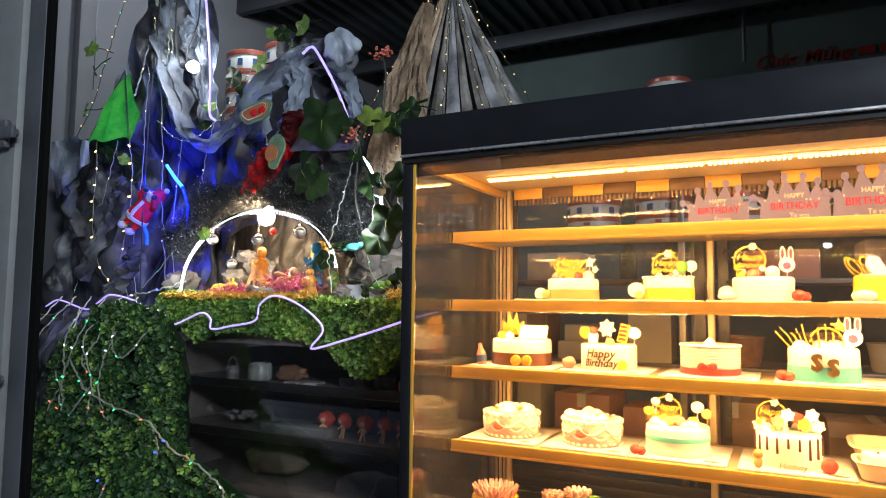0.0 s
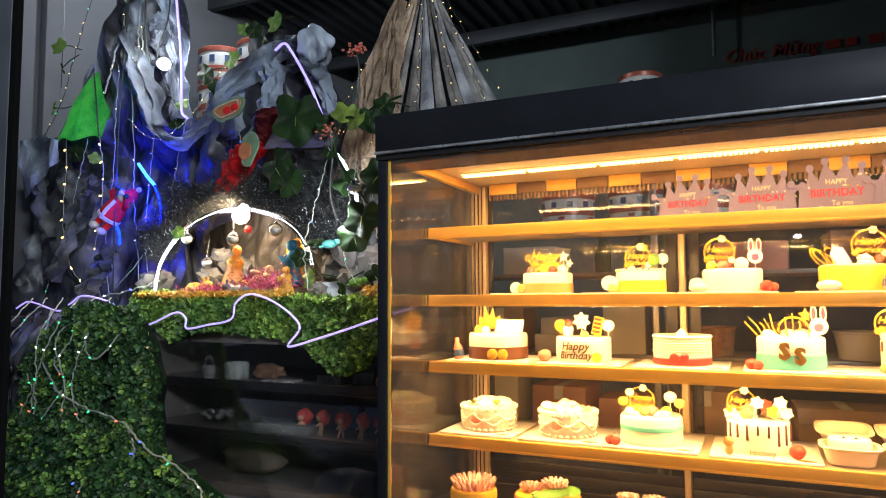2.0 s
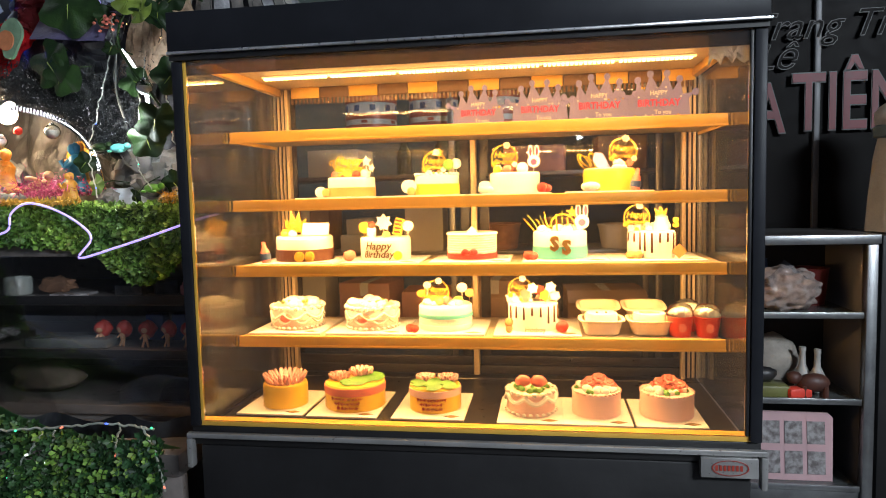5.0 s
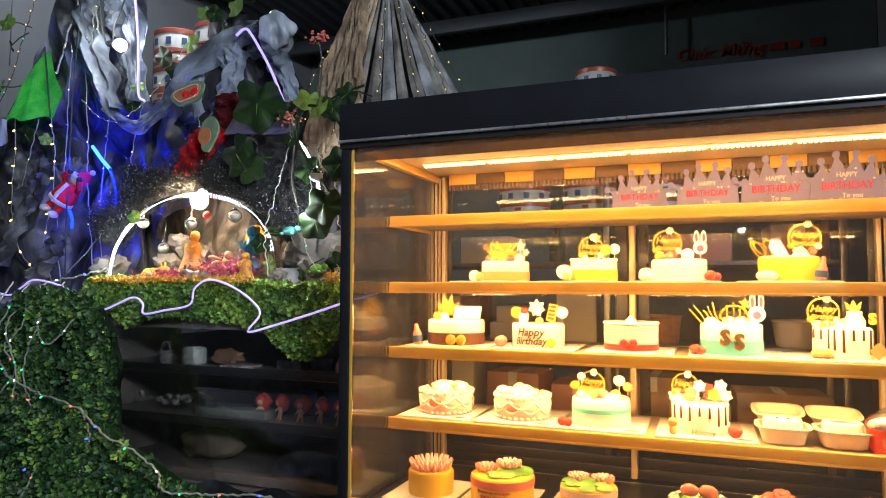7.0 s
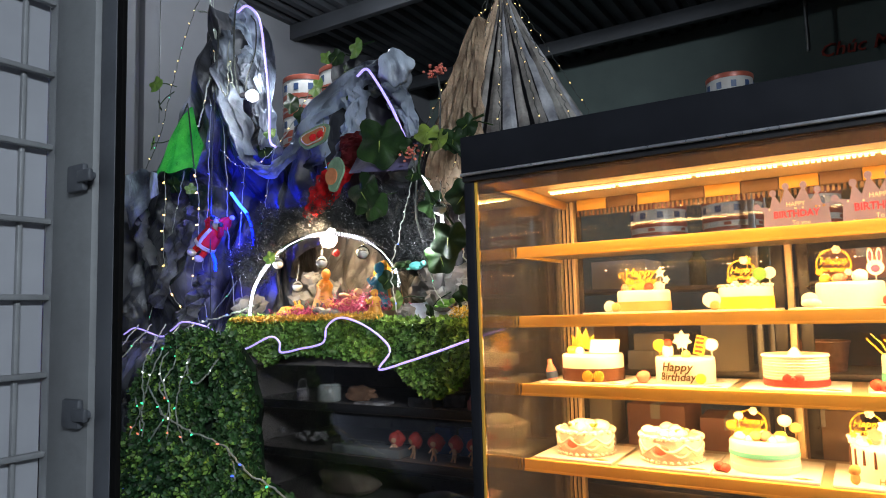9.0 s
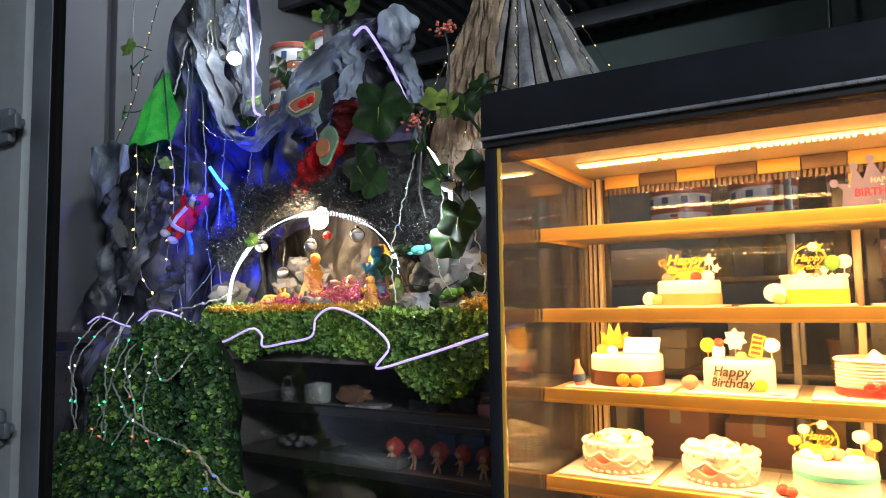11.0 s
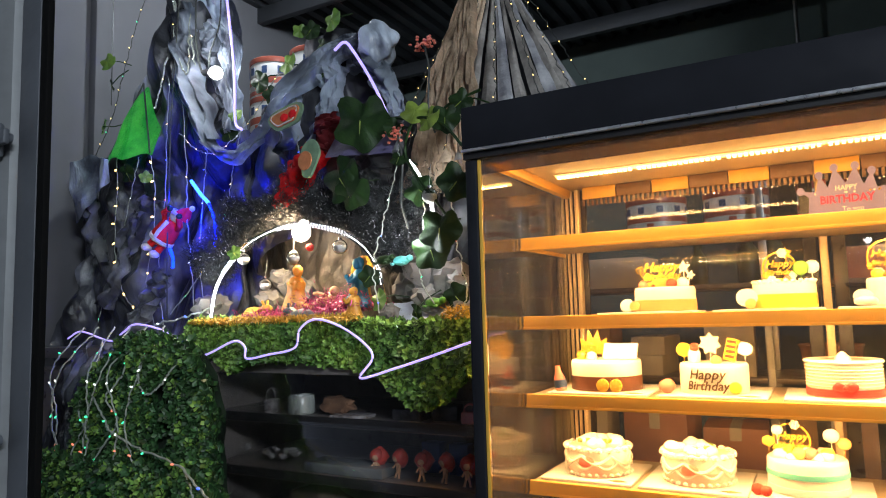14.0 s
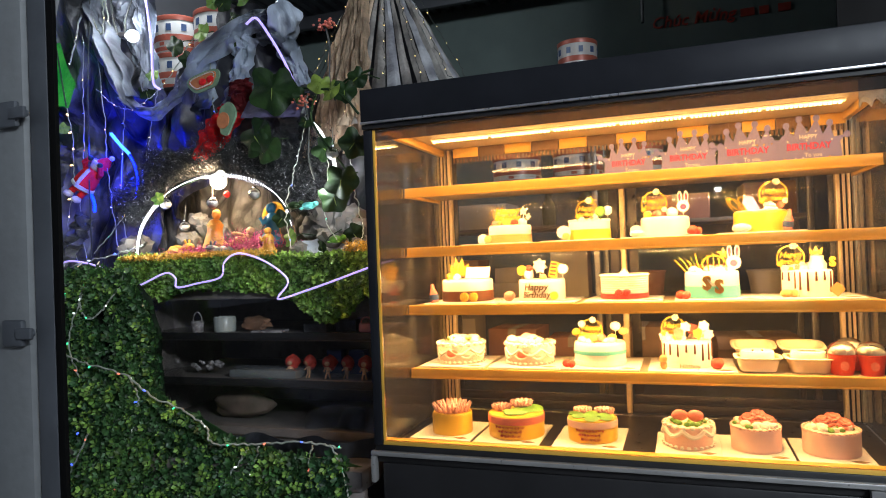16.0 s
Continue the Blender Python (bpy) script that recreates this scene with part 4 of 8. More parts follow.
def drips(parent, cx, cy, r, top, seed, n=12, mtl=CHOC):
    rr = random.Random(seed)
    for k in range(n):
        a = -math.pi * (0.08 + 0.84 * k / (n - 1)) if n > 1 else -1.57
        ln = rr.uniform(0.022, 0.058)
        x, y = cx + r * math.cos(a), cy + r * math.sin(a)
        part("drip", tube([(x, y, top), (x, y, top - ln * 0.5), (x, y, top - ln)], lambda t: 0.0024 + 0.001 * t, 6), mtl, parent)


drips(c, 0.012, -0.045, 0.047, 0.068, 2, 7)
drips(c, 0, 0, 0.0605, 0.066, 3, 7)
hoop(c, -0.035, 0.105, 0.036, 0.0)
part("cream_roses", dollops(8, 0.04, 0.068, 0.015, 8), CREAM, c)
part("cream_tower", lathe([(0, 0.07), (0.022, 0.07), (0.024, 0.085), (0.016, 0.10), (0.017, 0.108), (0, 0.115)], 18), CREAM, c, "", pose(0.028, -0.015, 0))
card(c, [(-0.014, 0), (0.014, 0), (0.018, 0.02), (0.007, 0.008), (0, 0.024), (-0.007, 0.008), (-0.018, 0.02)], TOP_GOLD, 0.026, -0.015, 0.113, 0, "small gold crown", 0, 0.01)
lettering("dollar_sign", "S", 0.034, YELLOW, c, pose(0.066, -0.01, 0.09), 0.003, 0, 0.002)
card(c, [(0, -0.02), (0.02, 0), (0, 0.02), (-0.02, 0)], CARAMEL, 0.062, -0.082, 0.020, 0, "waffle lattice card", 0, 0)
for x in (-0.055, -0.04, -0.062):
    fruit(c, x, -0.075, 0.0, 0.012, CARAMEL, "sugar_ball")

# fourth shelf
Z = SHELVES[3]


def swag_cake(x, y, z, seed):
    c = new_cake("white and pink cake with piped swags and cream roses", x, y, z, 0.073, 0.062, PINK, 0.0)
    part("cream_upper", band(0.0735, 0.030, 0.060), CREAM, c)
    part("swag", swag(0.0765, 0.050, 0.018, 7, 0.0045), CREAM, c)
    part("swag_lower", swag(0.0765, 0.036, 0.016, 9, 0.003), CREAM, c)
    part("top_rim", beads(0.074, 0.062, 20, 0.0095), CREAM, c)
    part("foot_rim", beads(0.075, 0.006, 28, 0.006), CREAM, c)
    part("cream_roses", dollops(16, 0.055, 0.062, 0.017, seed), CREAM, c)
    part("green_sprinkle", dollops(14, 0.045, 0.072, 0.006, seed + 1), LEAF_LIME, c)
    part("heart_icing", blob(0.016, (-0.005, -0.0765, 0.036), (1.2, 0.25, 0.8)), ROSE, c, "coral icing heart")
    return c


zb = board(-0.790, 2.03, Z, 0.21, 0.22)
swag_cake(-0.785, 2.02, zb, 21)
zb = board(-0.560, 2.03, Z, 0.22, 0.22)
swag_cake(-0.558, 2.02, zb, 31)

zb = board(-0.335, 2.03, Z, 0.225, 0.22)
c = new_cake("white cake with teal stripe, lollipops and gold hoop", -0.342, 2.02, zb, 0.076, 0.068)
part("teal_stripe", band(0.076, 0.034, 0.045), TEAL, c)
part("blue_stripe", band(0.076, 0.004, 0.016), BLUE_PALE, c)
hoop(c, -0.025, 0.100, 0.036, 0.0)
for x, z, mtl, s in ((-0.070, 0.088, TOP_GOLD, 0.013), (-0.052, 0.112, BLUE_PALE, 0.012), (0.048, 0.105, CREAM, 0.016), (0.070, 0.090, CARAMEL, 0.014)):
    part("lollipop", tube([(0, 0, -0.04), (0, 0, 0)], 0.001, 5, blob(s, (0, 0, 0.008), (1, 0.4, 0.9))), mtl, c, "", pose(x, 0.0, z))
part("cream_roses", dollops(8, 0.06, 0.066, 0.015, 41), CREAM, c)
for x, y, mtl in ((-0.012, -0.035, CARAMEL), (0.010, -0.03, ROSE), (-0.03, -0.02, YELLOW), (0.04, -0.02, YELLOW)):
    fruit(c, x, y, 0.068, 0.014, mtl, "sugar_ball")
fruit(c, -0.090, -0.075, 0.0, 0.013)
fruit(c, -0.074, -0.082, 0.0, 0.012)

zb = board(-0.082, 2.03, Z, 0.235, 0.23)
c = new_cake("white chocolate-drip cake with cartoon cards and red balls", -0.095, 2.02, zb, 0.070, 0.072)
drips(c, 0, 0, 0.071, 0.068, 12, 9)
hoop(c, -0.034, 0.108, 0.034, 0.0)
rnd = random.Random(9)
for k, (x, z, mtl) in enumerate(((-0.06, 0.085, CREAM), (-0.02, 0.095, ROSE), (0.0, 0.112, WHITE), (0.02, 0.105, BERRY), (0.035, 0.092, YELLOW), (0.05, 0.115, WHITE), (0.062, 0.090, CREAM))):
    card(c, star(0.017, 0.012, 6), mtl, x, -0.005 - 0.004 * (k % 3), z, 12 * (k % 3 - 1), "printed flower card", 0, 0.03)
part("cream_roses", dollops(9, 0.055, 0.068, 0.014, 43), CREAM, c)
fruit(c, 0.080, -0.065, 0.0, 0.018)
part("toy_figure", blob(0.012, (-0.062, -0.082, 0.030), (1, 0.9, 1), 0.1, 3, blob(0.010, (-0.062, -0.082, 0.012), (1, 0.9, 1.3))), CARAMEL, c, "small brown toy figure")
lettering("board_letters", "Hotboy", 0.018, CARAMEL, c, pose(0.008, -0.088, 0.010), 0.001, 0.1, 0.0003)


def squarish(a, i):
    return 1 / (math.cos(a) ** 4 + math.sin(a) ** 4) ** 0.25


def pulp_box(x, y, z, writing):
    b = thing("bento_box", "open cream pulp box holding a small white cake", "cake box", pose(x, y, z), "pulp boxes")
    dish = [(0, 0), (0.040, 0), (0.046, 0.004), (0.054, 0.036), (0.061, 0.038), (0.0615, 0.041), (0.052, 0.041), (0.042, 0.006), (0, 0.005)]
    part("tray", lathe(dish, 32, wave=squarish), KRAFT, b)
    part("lid", lathe([(r, h * 0.62) for r, h in dish], 32, wave=squarish, m=pose(0, 0.122, 0.032, 7)), KRAFT, b, "opened pulp lid tilted back")
    part("hinge", box(-0.03, 0.03, 0.058, 0.066, 0.038, 0.041, 0.001), KRAFT, b)
    ck = part("bento_cake", body(0.043, 0.050, 0.006), CREAM, b)
    if writing:
        for k in range(2):
            part("icing_line", tube([(-0.026 + 0.0075 * j, -0.012 + 0.016 * k + 0.002 * math.sin(j * 2.2), 0.0565) for j in range(8 - k)], 0.0016, 5), INK, ck)
    else:
        for x2 in (-0.012, 0.012):
            part("icing_eye", blob(0.0035, (x2, -0.008, 0.057)), INK, ck)


pulp_box(0.090, 1.985, Z, False)
pulp_box(0.216, 1.985, Z, True)
for x, y in ((0.290, 1.955), (0.357, 1.950), (0.322, 2.03)):
    cp = thing("ice_cream_cup", "red paper cup with clear dome lid and whipped cream", "cup", pose(x, y, Z), "red cups")
    part("cup", lathe([(0, 0), (0.026, 0), (0.033, 0.050), (0.0345, 0.052), (0.033, 0.054), (0.030, 0.050), (0, 0.046)], 28), CUP_RED, cp)
    part("whipped_cream", dollops(22, 0.023, 0.052, 0.014, int(x * 1000)), CREAM, cp)
    part("dome_lid", lathe([(0.0348, 0.0545), (0.034, 0.066), (0.026, 0.080), (0.012, 0.086), (0, 0.0865)], 28), PANE, cp, "clear plastic dome")
    part("cup_print", plate(disc(0.010, 14, 1.2), 0.0008, m=pose(0, -0.0325, 0.026, -8)), ROSE, cp)

# lower deck
Z = 0.7685


def lily(parent, x, y, z, r, material, n=10, rows=3):
    for j in range(rows):
        for k in range(n):
            a = 2 * math.pi * (k + 0.5 * j) / n
            q = r * (1 - 0.28 * j)
            tip = 0.6 + 0.35 * j
            pts = [(x + q * 0.35 * math.cos(a), y + q * 0.35 * math.sin(a), z), (x + q * 0.8 * math.cos(a), y + q * 0.8 * math.sin(a), z + q * tip * 0.5), (x + q * math.cos(a), y + q * math.sin(a), z + q * tip)]
            part("petal", tube(pts, lambda t: 0.0015 + 0.0055 * math.sin(math.pi * min(1, t * 0.85 + 0.1)), 6), material, parent)


def pad(parent, x, y, z, r, tilt=0):
    part("lily_pad", lathe([(0, 0), (r * 0.9, 0.001), (r, 0.003), (r * 0.9, 0.0045), (0, 0.003)], 22, wave=lambda a, i: 0.55 if abs(a - 3.6) < 0.15 else 1), PAD, parent, "", pose(x, y, z, tilt, tilt * 0.6, 0))


def bars(parent, material, r, z0, lines, seed):
    rr = random.Random(seed)
    for k in range(lines):
        a = -0.55 + 0.1 * k
        while a < 0.5 - 0.1 * k:
            w = rr.uniform(0.05, 0.14)
            part("icing_line", tube([((r + 0.001) * math.sin(a + t * w), -(r + 0.001) * math.cos(a + t * w), z0 - k * 0.012 + 0.004 * math.sin(14 * t + a * 20)) for t in (0, 0.2, 0.4, 0.6, 0.8, 1)], 0.0017, 5), material, parent)
            a += w + 0.05


zb = board(-0.787, 1.90, Z, 0.185, 0.22, -1)
c = new_cake("yellow cake crowned with pale pink petals", -0.778, 1.885, zb, 0.061, 0.062, YELLOW)
lily(c, 0, 0, 0.050, 0.060, LILY, 18, 2)
part("petal_tuft", dollops(22, 0.045, 0.060, 0.010, 5), LILY, c)
zb = board(-0.590, 1.90, Z, 0.190, 0.23)
c = new_cake("yellow and coral cake with lotus flowers and lily pads", -0.580, 1.895, zb, 0.082, 0.066, YELLOW)
part("coral_band", band(0.082, 0.042, 0.062), ROSE, c)
lily(c, -0.045, 0.005, 0.066, 0.030, LILY, 9, 3)
lily(c, 0.010, 0.030, 0.072, 0.034, LILY, 9, 3)
for x, y, r in ((0.015, -0.03, 0.026), (0.05, 0.02, 0.028), (0.03, -0.005, 0.024), (-0.01, -0.045, 0.02)):
    pad(c, x, y, 0.070, r, 10)
bars(c, BERRY, 0.083, 0.036, 3, 3)
zb = board(-0.362, 1.90, Z, 0.190, 0.23)
c = new_cake("yellow and pink cake with lotus flowers and lily pads", -0.356, 1.890, zb, 0.069, 0.062, YELLOW)
part("coral_band", band(0.069, 0.040, 0.058), PINK, c)
lily(c, -0.030, 0.025, 0.064, 0.026, LILY, 9, 3)
lily(c, 0.032, 0.022, 0.064, 0.028, LILY, 9, 3)
for x, y, r in ((-0.042, -0.02, 0.022), (0.004, -0.012, 0.024), (0.0, -0.045, 0.026), (0.04, -0.03, 0.023)):
    pad(c, x, y, 0.066, r, 12)
bars(c, BERRY, 0.070, 0.036, 3, 7)
zb = board(-0.100, 1.885, Z, 0.165, 0.22)
c = new_cake("pink cake with white frills and coral hearts", -0.099, 1.875, zb, 0.062, 0.058, PINK)
part("swag", swag(0.065, 0.050, 0.016, 7, 0.006), CREAM, c)
part("top_rim", beads(0.062, 0.058, 18, 0.008), CREAM, c)
part("foot_rim", beads(0.064, 0.006, 24, 0.006), CREAM, c)
part("green_sprinkle", dollops(20, 0.045, 0.058, 0.008, 77), PAD, c)
for x in (-0.02, 0.02):
    part("icing_heart", blob(0.02, (x, 0.0, 0.078), (1.1, 0.6, 0.8), 0.1), ROSE, c)
for x, sd in ((0.068, 51), (0.243, 57)):
    zb = board(x - 0.002, 1.885, Z, 0.168, 0.22)
    c = new_cake("plain pink cake topped with coral roses and cream", x, 1.875, zb, 0.061 if x < 0.1 else 0.066, 0.060, PINK)
    r = 0.061 if x < 0.1 else 0.066
    part("top_rim", beads(r - 0.002, 0.060, 30, 0.005), PINK, c)
    part("cream_roses", dollops(16, 0.048, 0.058, 0.011, sd), CREAM, c)
    part("green_sprinkle", dollops(16, 0.052, 0.060, 0.007, sd + 1), PAD, c)
    for k, (dx, dy, s) in enumerate(((-0.015, 0.01, 0.022), (0.008, 0.015, 0.024), (0.030, 0.0, 0.02))):
        part("icing_rose", bloom(s * 1.15, k, 6), ROSE, c, "", pose(dx, dy, 0.070 + 0.006 * (k == 1), 25, 8 * (k - 1), 0))

# party crowns on the top shelf
Z = SHELVES[0]
CROWN = [(-0.076, 0.0), (0.076, 0.0), (0.072, 0.042), (0.088, 0.056), (0.058, 0.052), (0.050, 0.085), (0.034, 0.060), (0.020, 0.098), (0.0, 0.066), (-0.020, 0.098), (-0.034, 0.060), (-0.050, 0.085), (-0.058, 0.052), (-0.088, 0.056), (-0.072, 0.042)]
for k, (x, s) in enumerate(((-0.232, 0.92), (-0.068, 0.97), (0.085, 1.03), (0.233, 1.03))):
    cr = thing("party_crown", "lilac grey card party crown with birthday greeting", "party crown", pose(x, 1.965 - 0.006 * k, Z + 0.0005) @ Matrix.Diagonal((s, s, 1.12 * s, 1)), "card crowns")
    part("crown_card", plate(CROWN, 0.003), LILAC, cr)
    for px, pz in CROWN[3:14:2]:
        part("tip_ball", lathe([(0, -0.002), (0.008, -0.002), (0.008, 0.002), (0, 0.002)], 14, m=pose(px, 0, pz, 90)), LILAC, cr)
    lettering("crown_letters", "HAPPY", 0.014, WHITE, cr, pose(0, -0.0024, 0.056), 0.0004, 0, 0.0003)
    lettering("crown_letters", "BIRTHDAY", 0.0215, PRINT_PINK, cr, pose(0, -0.0024, 0.034), 0.0006, 0, 0.0006)
    lettering("crown_letters", "To you", 0.014, WHITE, cr, pose(0.01, -0.0024, 0.014), 0.0004, 0, 0.0002)
    rr = random.Random(k)
    for j in range(12):
        part("dot", lathe([(0, -0.0004), (0.0022, -0.0004), (0.0022, 0.0004), (0, 0.0004)], 8, m=pose(rr.uniform(-0.065, 0.065), -0.0022, rr.choice((0.008, 0.047, 0.068 - 0.02 * (j % 2))), 90)), WHITE if j % 3 else TOP_GOLD, cr)
    part("prop", plate([(-0.02, 0), (0.02, 0), (0.004, 0.05), (-0.004, 0.05)], 0.002, m=pose(0, 0.022, 0, 22)), LILAC, cr)

# ---- the grotto beside the cabinet ----
def sheet(x0, x1, top, bottom, base, amp, nx, nz, seed, thick=0.004):
    """A crumpled hanging sheet. top(x), bottom(x) give its edges, base(x, z) its depth."""
    bm = bmesh.new()
    off = Vector((seed * 3.1, seed * 1.7, seed))
    grid = []
    for i in range(nx + 1):
        x = x0 + (x1 - x0) * i / nx
        za, zb = bottom(x), top(x)
        col = []
        for j in range(nz + 1):
            t = j / nz
            z = za + (zb - za) * t
            p = Vector((x * 4.0, 0, z * 2.2)) + off
            warp = p + 0.35 * noise.noise_vector(p * 0.8)
            fold = 1.2 - 2.0 * abs(noise.noise(p))
            crease = 1.1 - 1.7 * noise.voronoi(warp * 1.9)[0][0]
            tiny = 1.0 - 1.8 * noise.voronoi(warp * 5.0)[0][0]
            y = base(x, z) - amp * (0.62 * fold + 0.42 * crease + 0.06 * tiny)
            dx = 0.35 * amp * noise.noise(p * 2.1 + Vector((5, 9, 2)))
            edge = 0.3 * amp * noise.noise(Vector((x * 16, seed, 3))) * t
            col.append(bm.verts.new((x + dx, y, z + edge)))
        grid.append(col)
    for a, b in zip(grid, grid[1:]):
        for j in range(nz):
            bm.faces.new((a[j], b[j], b[j + 1], a[j + 1]))
    back = bmesh.ops.duplicate(bm, geom=bm.faces[:])
    for g in back["geom"]:
        if isinstance(g, bmesh.types.BMVert):
            g.co.y += thick
    return bm


LEFT_TOP = [(-3.2, 1.98), (-3.05, 2.08), (-2.95, 2.06), (-2.84, 2.20), (-2.74, 2.47), (-2.63, 2.69), (-2.50, 2.745), (-2.36, 2.68), (-2.25, 2.46), (-2.18, 2.10)]
MID_TOP = [(-2.24, 1.98), (-2.12, 2.06), (-1.97, 2.17), (-1.82, 2.29), (-1.70, 2.34), (-1.58, 2.31), (-1.50, 2.16), (-1.38, 1.98), (-1.24, 1.88), (-1.04, 1.80)]


def cave_edge(x):
    q = (x + 1.79) / 0.39
    return 1.30 + (0.36 * math.sqrt(1 - q * q) if abs(q) < 1 else 0)


def left_base(x, z):
    return 2.35 - 0.08 * math.exp(-((x + 2.45) / 0.22) ** 2) * min(1, max(0, (z - 1.9) / 0.4)) + 0.10 * math.exp(-((x + 2.42) / 0.18) ** 2) * math.exp(-((z - 1.75) / 0.3) ** 2) - 0.12 * max(0, (1.7 - z))


solid("rock_backdrop", sheet(-3.2, -2.17, lambda x: along(LEFT_TOP, x), lambda x: 1.05, left_base, 0.16, 210, 250, 2), ROCK, "crumpled paper painted like black and grey rock, draped in a peak", "paper rock")
solid("rock_backdrop", sheet(-2.26, -1.04, lambda x: along(MID_TOP, x), cave_edge, lambda x, z: 2.30 - 0.07 * math.exp(-((x + 1.68) / 0.2) ** 2) + 0.04 * (x < -2.1), 0.12, 220, 170, 5), ROCK_DARK, "crumpled paper rock draped in a peak over the crib", "paper rock")
solid("cave_lining", sheet(-2.40, -1.04, lambda x: 1.92, lambda x: 1.16, lambda x, z: 2.52 - 0.25 * max(0, z - 1.62), 0.17, 120, 80, 8), CAVE, "brown grey crumpled paper lining the crib's cave", "paper rock")
def sash(points, width, pleats, seed, sag=0.020):
    """A long pleated strip of paper drawn along a line, gathered where width(t) is small."""
    line = smooth_line(points, 10)
    bm, rows, n = bmesh.new(), [], 8 * pleats
    for i, p in enumerate(line):
        t = i / (len(line) - 1)
        d = (line[min(i + 1, len(line) - 1)] - line[max(i - 1, 0)]).normalized()
        side = Vector((d.z, 0, -d.x)).normalized()
        w = 1.15 * width(t) * (1 + 0.35 * noise.noise(Vector((t * 6, seed, 1))))
        row = []
        for k in range(n + 1):
            q = k / n
            edge = 0.16 * w * noise.noise(Vector((t * 9, seed + (q > 0.5) * 5, 2))) * abs(2 * q - 1)
            fold = sag * (0.30 * math.sin(2 * math.pi * pleats * q + 4.5 * noise.noise(Vector((t * 5, seed, 7)))) + 1.5 * (0.6 - 2.0 * abs(noise.noise(Vector((q * 2.6, t * 6, seed))))) + 0.6 * noise.noise(Vector((q * 8.0, t * 16, seed))))
            row.append(bm.verts.new(p + side * ((q - 0.5) * w + edge) + Vector((0, fold + 0.03 * (2 * q - 1) ** 2, 0))))
        rows.append(row)
    for a, b in zip(rows, rows[1:]):
        for k in range(n):
            bm.faces.new((a[k], b[k], b[k + 1], a[k + 1]))
    bmesh.ops.solidify(bm, geom=bm.faces[:], thickness=0.002)
    return bm


# pale strips of paper drawn over the peaks, and the swag between them
SASH_LABEL = "pale grey crumpled paper strip draped over the dark rock"
for pts, wide, pleats, seed in (
    ([(-2.46, 2.17, 2.70), (-2.44, 2.14, 2.58), (-2.42, 2.12, 2.44), (-2.37, 2.11, 2.30), (-2.30, 2.11, 2.15), (-2.24, 2.11, 2.01)], lambda t: 0.07 + 0.05 * math.sin(3.1 * t), 3, 1),
    ([(-2.40, 2.17, 2.72), (-2.28, 2.14, 2.62), (-2.19, 2.13, 2.48), (-2.15, 2.12, 2.33), (-2.15, 2.12, 2.19), (-2.12, 2.12, 2.04)], lambda t: 0.11 - 0.05 * t, 3, 2),
    ([(-2.33, 2.17, 2.52), (-2.29, 2.15, 2.42), (-2.26, 2.15, 2.30), (-2.19, 2.14, 2.16)], lambda t: 0.10 - 0.07 * abs(t - 0.3), 2, 3),
    ([(-2.26, 2.11, 2.02), (-2.17, 2.10, 1.955), (-2.07, 2.09, 1.945), (-1.977, 2.09, 2.005), (-1.871, 2.09, 2.115), (-1.756, 2.10, 2.187), (-1.646, 2.11, 2.240), (-1.55, 2.12, 2.25)], lambda t: 0.045 + 0.075 * max(0.0, t - 0.25), 2, 4),
    ([(-1.90, 2.14, 2.16), (-1.85, 2.12, 2.08), (-1.84, 2.12, 2.00), (-1.92, 2.13, 1.93)], lambda t: 0.075 - 0.03 * t, 2, 5),
    ([(-1.69, 2.13, 2.20), (-1.665, 2.11, 2.13), (-1.69, 2.10, 2.05), (-1.715, 2.10, 1.98), (-1.765, 2.11, 1.885)], lambda t: 0.10 - 0.06 * t, 3, 6),
    ([(-1.62, 2.14, 2.22), (-1.52, 2.12, 2.18), (-1.46, 2.12, 2.09), (-1.41, 2.12, 1.97)], lambda t: 0.085 - 0.035 * t, 2, 7),
    ([(-1.52, 2.12, 1.90), (-1.50, 2.11, 1.82), (-1.47, 2.12, 1.72)], lambda t: 0.12 - 0.05 * t, 2, 8),
    ([(-2.96, 2.15, 2.03), (-3.00, 2.13, 1.92), (-2.98, 2.12, 1.78), (-2.90, 2.12, 1.60)], lambda t: 0.10 - 0.05 * t, 2, 9),
    ([(-2.62, 2.14, 1.86), (-2.68, 2.12, 1.74), (-2.76, 2.11, 1.58), (-2.84, 2.10, 1.42)], lambda t: 0.10 - 0.04 * t, 2, 10),
    ([(-2.66, 1.99, 1.27), (-2.64, 1.92, 1.18), (-2.66, 1.87, 1.00), (-2.62, 1.85, 0.80), (-2.60, 1.84, 0.60)], lambda t: 0.13 + 0.03 * t, 3, 12),
    ([(-2.56, 1.98, 1.27), (-2.54, 1.92, 1.20), (-2.57, 1.88, 1.05), (-2.55, 1.86, 0.85)], lambda t: 0.11 - 0.02 * t, 2, 13),
    ([(-2.82, 1.99, 1.27), (-2.78, 1.93, 1.17), (-2.80, 1.90, 0.95), (-2.76, 1.88, 0.70)], lambda t: 0.13, 2, 14),
    ([(-2.50, 2.12, 1.55), (-2.56, 2.10, 1.44), (-2.66, 2.08, 1.32)], lambda t: 0.09 - 0.03 * t, 2, 11),
):
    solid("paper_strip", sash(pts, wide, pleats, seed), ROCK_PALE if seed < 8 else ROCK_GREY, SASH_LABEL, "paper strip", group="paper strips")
solid("paper_hood", blob(0.075, (-1.50, 2.06, 2.235), (0.9, 0.8, 1.0), 0.4, 3, sub=4), ROCK_PALE, "pale crumpled paper knob on the peak", "paper rock")
